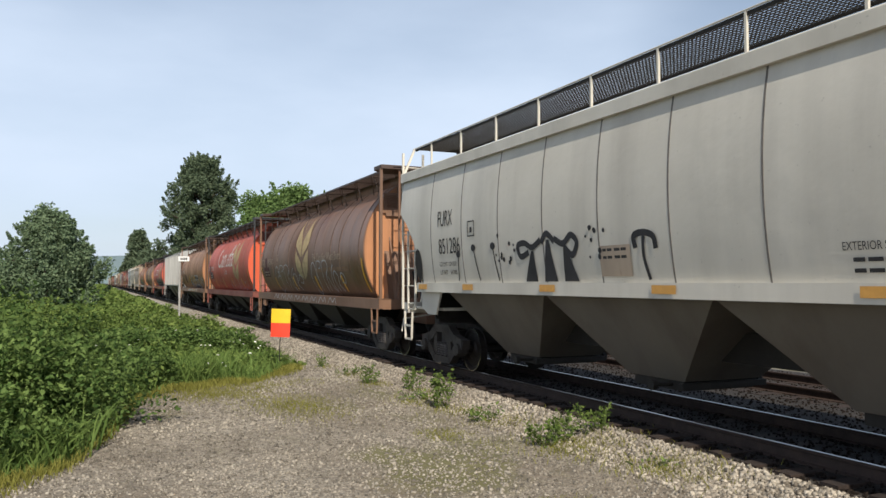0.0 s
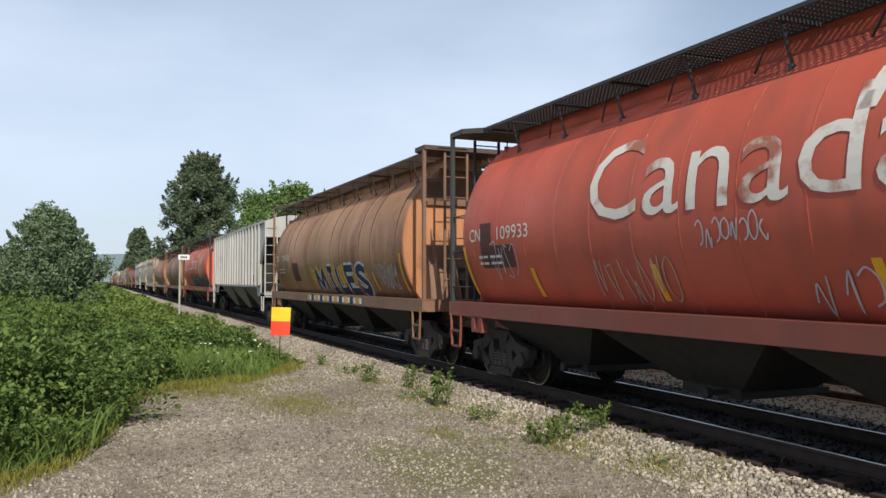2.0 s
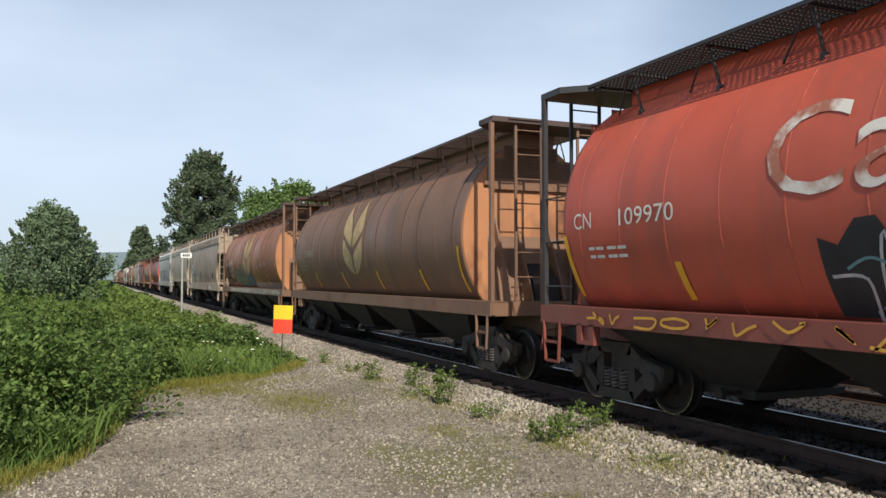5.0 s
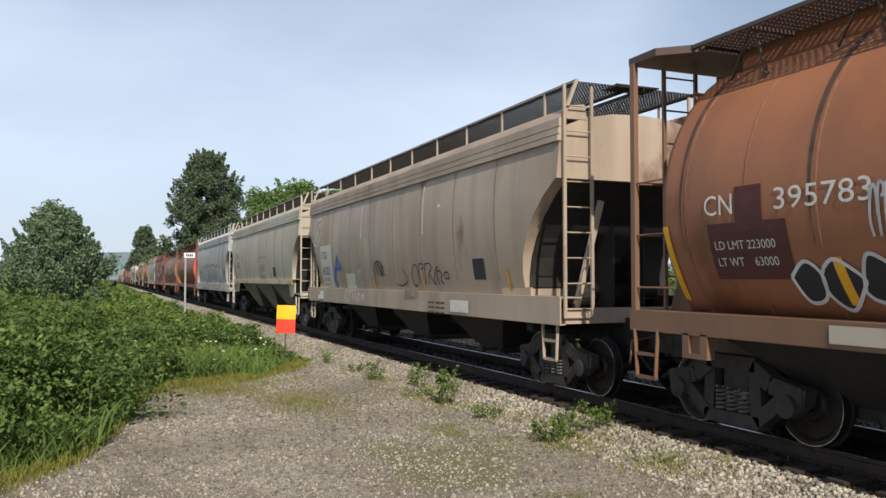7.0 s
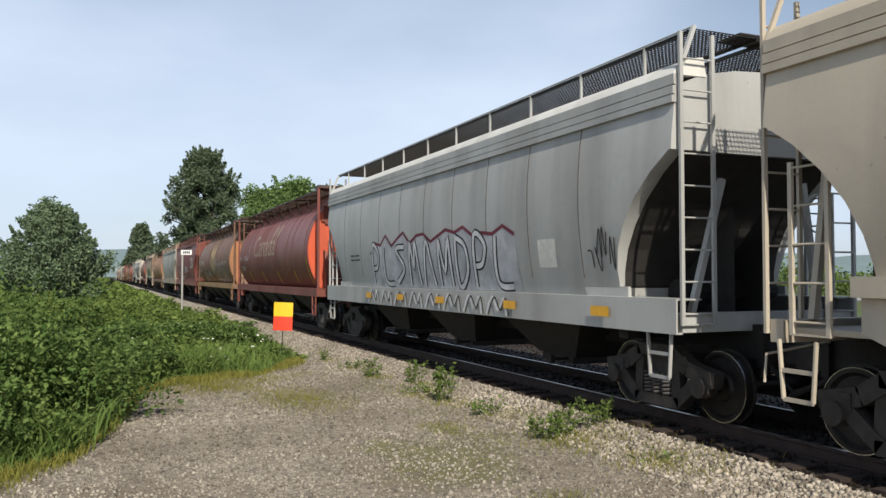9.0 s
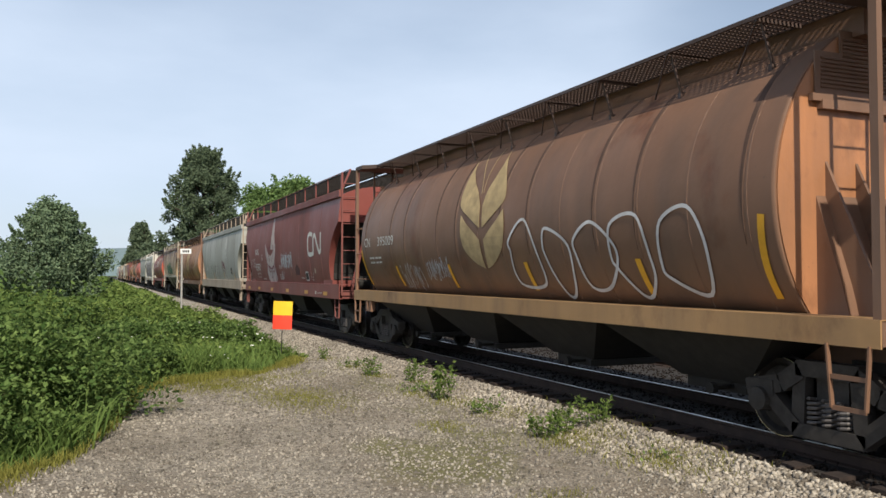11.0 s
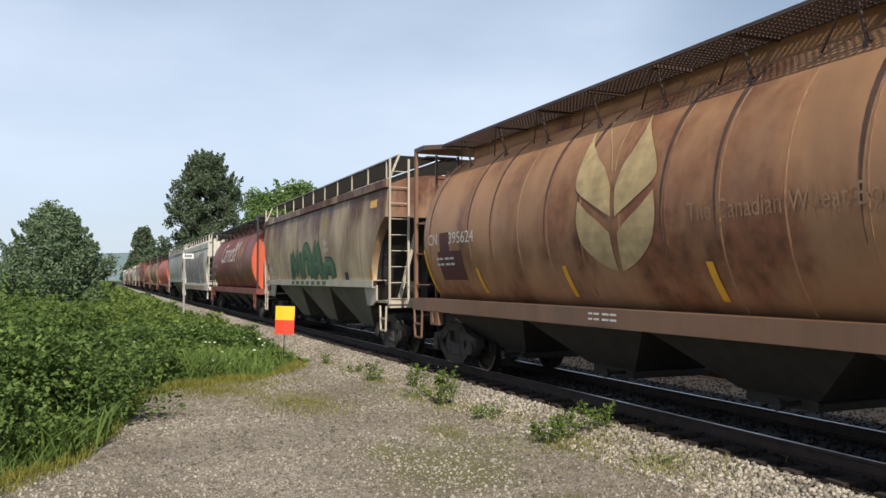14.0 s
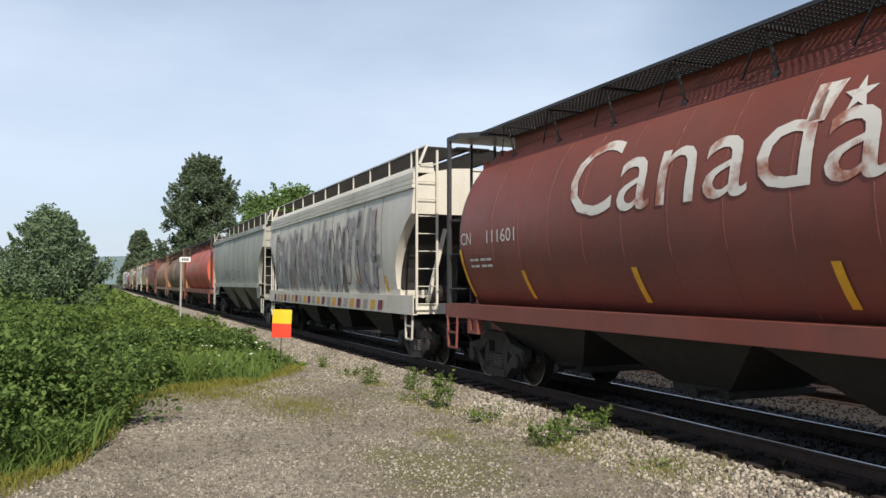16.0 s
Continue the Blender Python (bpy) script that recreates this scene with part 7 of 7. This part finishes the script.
def tree(label, x, y, h, width, bole, n, size, mat, lobes=26, cone=0.5, seed=1, lean=0.0, fine=1.0, tall=0.85, shoots=0):
    """A tapered trunk, limbs to each cluster, and a crown of loose leaf clusters with gaps."""
    rr = random.Random(seed)
    t = tagged(new("tree"), label, "tree", "trees near the line")
    t.location = (x, y, float(ground_z(x, y)))
    bm = bmesh.new()
    rings = []
    for i in range(7):
        f = i / 6
        r = h * 0.018 * (1 - f * 0.85) + 0.02
        rings.append([(math.cos(a) * r + lean * f * h + 0.02 * h * math.sin(f * 5), math.sin(a) * r, f * h * 0.86 - 0.2 * (i == 0)) for a in (k * math.tau / 8 for k in range(8))])
    loft(bm, rings)
    part("trunk", bm, M["bark"], t)
    pts, limbs = [], bmesh.new()
    for k in range(lobes):
        f = (k + rr.random()) / lobes
        zc = bole + (h - bole) * f
        half = width / 2 * rr.uniform(0.72, 1.22) * (math.sin(math.pi * min(1, 0.16 + f * 0.80)) ** 0.7) * (1 - cone * f)
        a, q = k * 2.4 + rr.uniform(-0.5, 0.5), half * rr.uniform(0.35, 0.95)
        c = Vector((math.cos(a) * q + lean * zc, math.sin(a) * q, zc))
        rod(limbs, (lean * zc, 0, zc * 0.82), c, h * 0.004, 5)
        rad = width * rr.uniform(0.10, 0.19) * fine
        m = int(n / lobes * (rad / (width * 0.145 * fine)) ** 2)
        d = RNG.normal(size=(m, 3))
        d /= np.linalg.norm(d, axis=1, keepdims=True)
        rad_i = rad * RNG.random((m, 1)) ** 0.45 * (1 + 0.25 * np.sin(d[:, :1] * 5 + k) * np.sin(d[:, 2:] * 6))
        pts.append(np.array(c) + d * rad_i * np.array([1.1, 1.1, tall]))
    tagged(part("branchwork", limbs, M["bark"], t), kind="stuff")
    for k in range(shoots):
        f = rr.random() ** 0.8
        zc = bole + (h - bole) * f
        half = width / 2 * (math.sin(math.pi * min(1, 0.16 + f * 0.80)) ** 0.7) * (1 - cone * f) * rr.uniform(0.75, 1.08)
        a = rr.uniform(0, math.tau)
        m = max(12, int(n / 700))
        along = RNG.random((m, 1)) ** 0.8
        reach = min(1.6, h * rr.uniform(0.05, 0.11))
        d = np.array([math.cos(a) * 0.55, math.sin(a) * 0.55, 1.0]) * reach
        thick = reach * 0.20 * (1.15 - along)
        pts.append(np.array([math.cos(a) * half + lean * zc, math.sin(a) * half, zc]) + d * along + RNG.normal(size=(m, 3)) * thick)
    c = np.concatenate(pts)
    scatter("crown", c, size * RNG.uniform(0.6, 1.4, len(c)), mat, "leaf", 0.15, parent=t)
    return t


tree("bushy grey-green young tree at the meadow's edge", -3.7, 76, 8.1, 10.8, 0.2, 40000, 0.25, M["willow"], 170, 0.46, 3, fine=0.46, tall=1.5, shoots=150)
tree("tall dark poplar behind the train", 18.6, 160, 26.2, 15.6, 3.0, 56000, 0.46, M["poplar"], 190, 0.10, 5, fine=0.46, tall=1.3, shoots=70)
tree("fresh green maple behind the train", 20.4, 91, 13.0, 13.0, 3.0, 20000, 0.36, M["maple"], 90, 0.15, 8, fine=0.55, shoots=40)
tree("fresh green maple behind the train", 21.0, 116, 14.4, 10.0, 3.0, 12000, 0.40, M["maple"], 26, 0.25, 9)
tree("green maple behind the train", 23.5, 88, 12.2, 8.0, 2.0, 9000, 0.5, M["maple"], 22, 0.3, 10)
tree("tall dark poplar far along the line", 18.0, 405, 26.0, 18.0, 3.0, 16000, 1.0, M["poplar"], 120, 0.4, 12, fine=0.5, tall=1.5)
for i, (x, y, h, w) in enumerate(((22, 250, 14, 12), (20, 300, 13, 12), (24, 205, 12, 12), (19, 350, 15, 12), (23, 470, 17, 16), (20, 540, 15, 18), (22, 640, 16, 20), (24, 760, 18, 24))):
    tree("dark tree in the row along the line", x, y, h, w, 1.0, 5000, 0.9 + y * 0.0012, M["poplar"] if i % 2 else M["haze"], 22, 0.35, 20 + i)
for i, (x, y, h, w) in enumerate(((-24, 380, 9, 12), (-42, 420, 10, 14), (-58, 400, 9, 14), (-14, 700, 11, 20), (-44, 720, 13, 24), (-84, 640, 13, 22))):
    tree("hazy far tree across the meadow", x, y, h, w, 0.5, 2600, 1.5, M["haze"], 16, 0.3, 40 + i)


def hedge(label, x0, x1, y0, y1, h, n, size, mat):
    x, y = RNG.uniform(x0, x1, n), RNG.uniform(y0, y1, n)
    top = h * (0.65 + 0.25 * np.sin(y * 0.31) * np.sin(y * 0.083 + 1) + 0.15 * np.sin(y * 0.9 + x))
    z = top * RNG.random(n) ** 0.7
    stuff(scatter("hedge", on_ground(x, y, 0) + np.stack([0 * z, 0 * z, z], 1), size * RNG.uniform(0.6, 1.3, n), mat, "leaf", 0.2), label, "hedge")


hedge("green scrub across the far road", 88, 96, -60, 320, 5.2, 42000, 0.62, M["weed"])
hedge("rough green growth beyond the second track", 17.5, 24, -20, 120, 0.9, 22000, 0.22, M["grass"])


def far_road():
    bm = bmesh.new()
    box(bm, 68, 78, -300, 900, -0.75, -0.50)
    tagged(part("road", bm, plain("pale asphalt", (0.30, 0.30, 0.29), 0.15, 2), None), "pale far road beyond the tracks", kind="structure")


far_road()


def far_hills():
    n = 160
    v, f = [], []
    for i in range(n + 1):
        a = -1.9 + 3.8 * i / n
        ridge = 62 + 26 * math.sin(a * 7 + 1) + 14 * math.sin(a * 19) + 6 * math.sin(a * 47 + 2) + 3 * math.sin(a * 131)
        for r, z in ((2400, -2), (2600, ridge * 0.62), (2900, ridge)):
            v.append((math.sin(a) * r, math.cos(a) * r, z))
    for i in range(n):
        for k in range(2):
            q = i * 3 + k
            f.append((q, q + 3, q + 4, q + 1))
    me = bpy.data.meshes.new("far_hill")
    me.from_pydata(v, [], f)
    # distance haze is mixed into the blue-grey hillside colour
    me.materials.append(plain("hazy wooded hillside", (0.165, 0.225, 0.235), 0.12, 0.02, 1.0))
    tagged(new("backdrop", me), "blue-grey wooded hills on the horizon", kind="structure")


far_hills()


def track_flag():
    x, y = 4.5, 21.6
    d = tagged(new("track_flag"), "yellow over red track board on a thin steel post", "sign")
    d.matrix_world = pose(x, y, float(ground_z(x, y)) + 0.17, 0, 2.0, -21)
    bm = bmesh.new()
    bar(bm, (0, 0.02, -0.5), (0, 0.02, 1.62), 0.035, 0.02)
    part("post", bm, M["under"], d)
    for z0, z1, mt, nm in ((1.235, 1.61, "flagyel", "upper_panel"), (0.86, 1.235, "flagred", "lower_panel")):
        bm = bmesh.new()
        n = 8
        ring = [[(-0.255 + 0.51 * i / n, -0.03 * math.sin(math.pi * i / n) + dy, z) for i in range(n + 1)] for dy in (0, 0.006) for z in (z0, z1)]
        a = [[bm.verts.new(p) for p in r] for r in ring]
        for i in range(n):
            bm.faces.new((a[0][i], a[0][i + 1], a[1][i + 1], a[1][i]))
            bm.faces.new((a[2][i], a[3][i], a[3][i + 1], a[2][i + 1]))
            bm.faces.new((a[1][i], a[1][i + 1], a[3][i + 1], a[3][i]))
            bm.faces.new((a[0][i], a[2][i], a[2][i + 1], a[0][i + 1]))
        part(nm, bm, M[mt], d, "glossy yellow panel" if mt == "flagyel" else "glossy red panel")


track_flag()


def mile_board():
    x, y = 4.32, 48.0
    d = tagged(new("mile_board"), "small white board on a tall grey post", "sign")
    d.matrix_world = pose(x, y, float(ground_z(x, y)), 0, 0, -12)
    bm = bmesh.new()
    rod(bm, (0, 0, -0.3), (0, 0, 3.85), 0.055, 8)
    part("post", bm, M["post"], d)
    bm = bmesh.new()
    box(bm, -0.08, 0.52, -0.09, -0.06, 3.65, 3.93)
    part("board", bm, M["signwhite"], d)
    bm = bmesh.new()
    for k in range(4):
        box(bm, 0.04 + k * 0.1, 0.11 + k * 0.1, -0.096, -0.091, 3.72, 3.86)
    part("marking", bm, M["dtext"], d)


mile_board()


def utility_pole(x, y, h):
    p = tagged(new("utility_pole"), "slim grey wooden pole across the meadow", "pole", "poles across the meadow")
    p.location = (x, y, -0.6)
    bm = bmesh.new()
    rod(bm, (0, 0, -0.5), (0, 0, h), 0.13, 8)
    part("pole", bm, M["post"], p)
    bm = bmesh.new()
    bar(bm, (-1.1, 0, h - 0.5), (1.1, 0, h - 0.5), 0.1, 0.12)
    part("crossarm", bm, M["post"], p)


for x, y, h in ((-21.5, 190, 9), (-24, 250, 9), (-20, 330, 9), (-6.5, 420, 9), (-3.0, 470, 9)):
    utility_pole(x, y, h)


def motions():
    for car, y in CARS:
        walk(car, [(t, pose(TRACK_X, y - SPEED * t, 0)) for t in (0, 4, 8, 12, 16)])
    turn = math.degrees(SPEED / WHEEL_R)
    for sy, axles in AXLES.items():
        walk(axles[0], [(i / FPS, pose(0, sy * 0.90, WHEEL_R, turn * i / FPS % 360)) for i in range(16 * FPS + 1)])
        keys = axles[0].animation_data
        for a in axles[1:]:
            a.rotation_mode = "QUATERNION"
            a.animation_data_create()
            a.animation_data.action = keys.action
            a.animation_data.action_slot = keys.action_slot


motions()
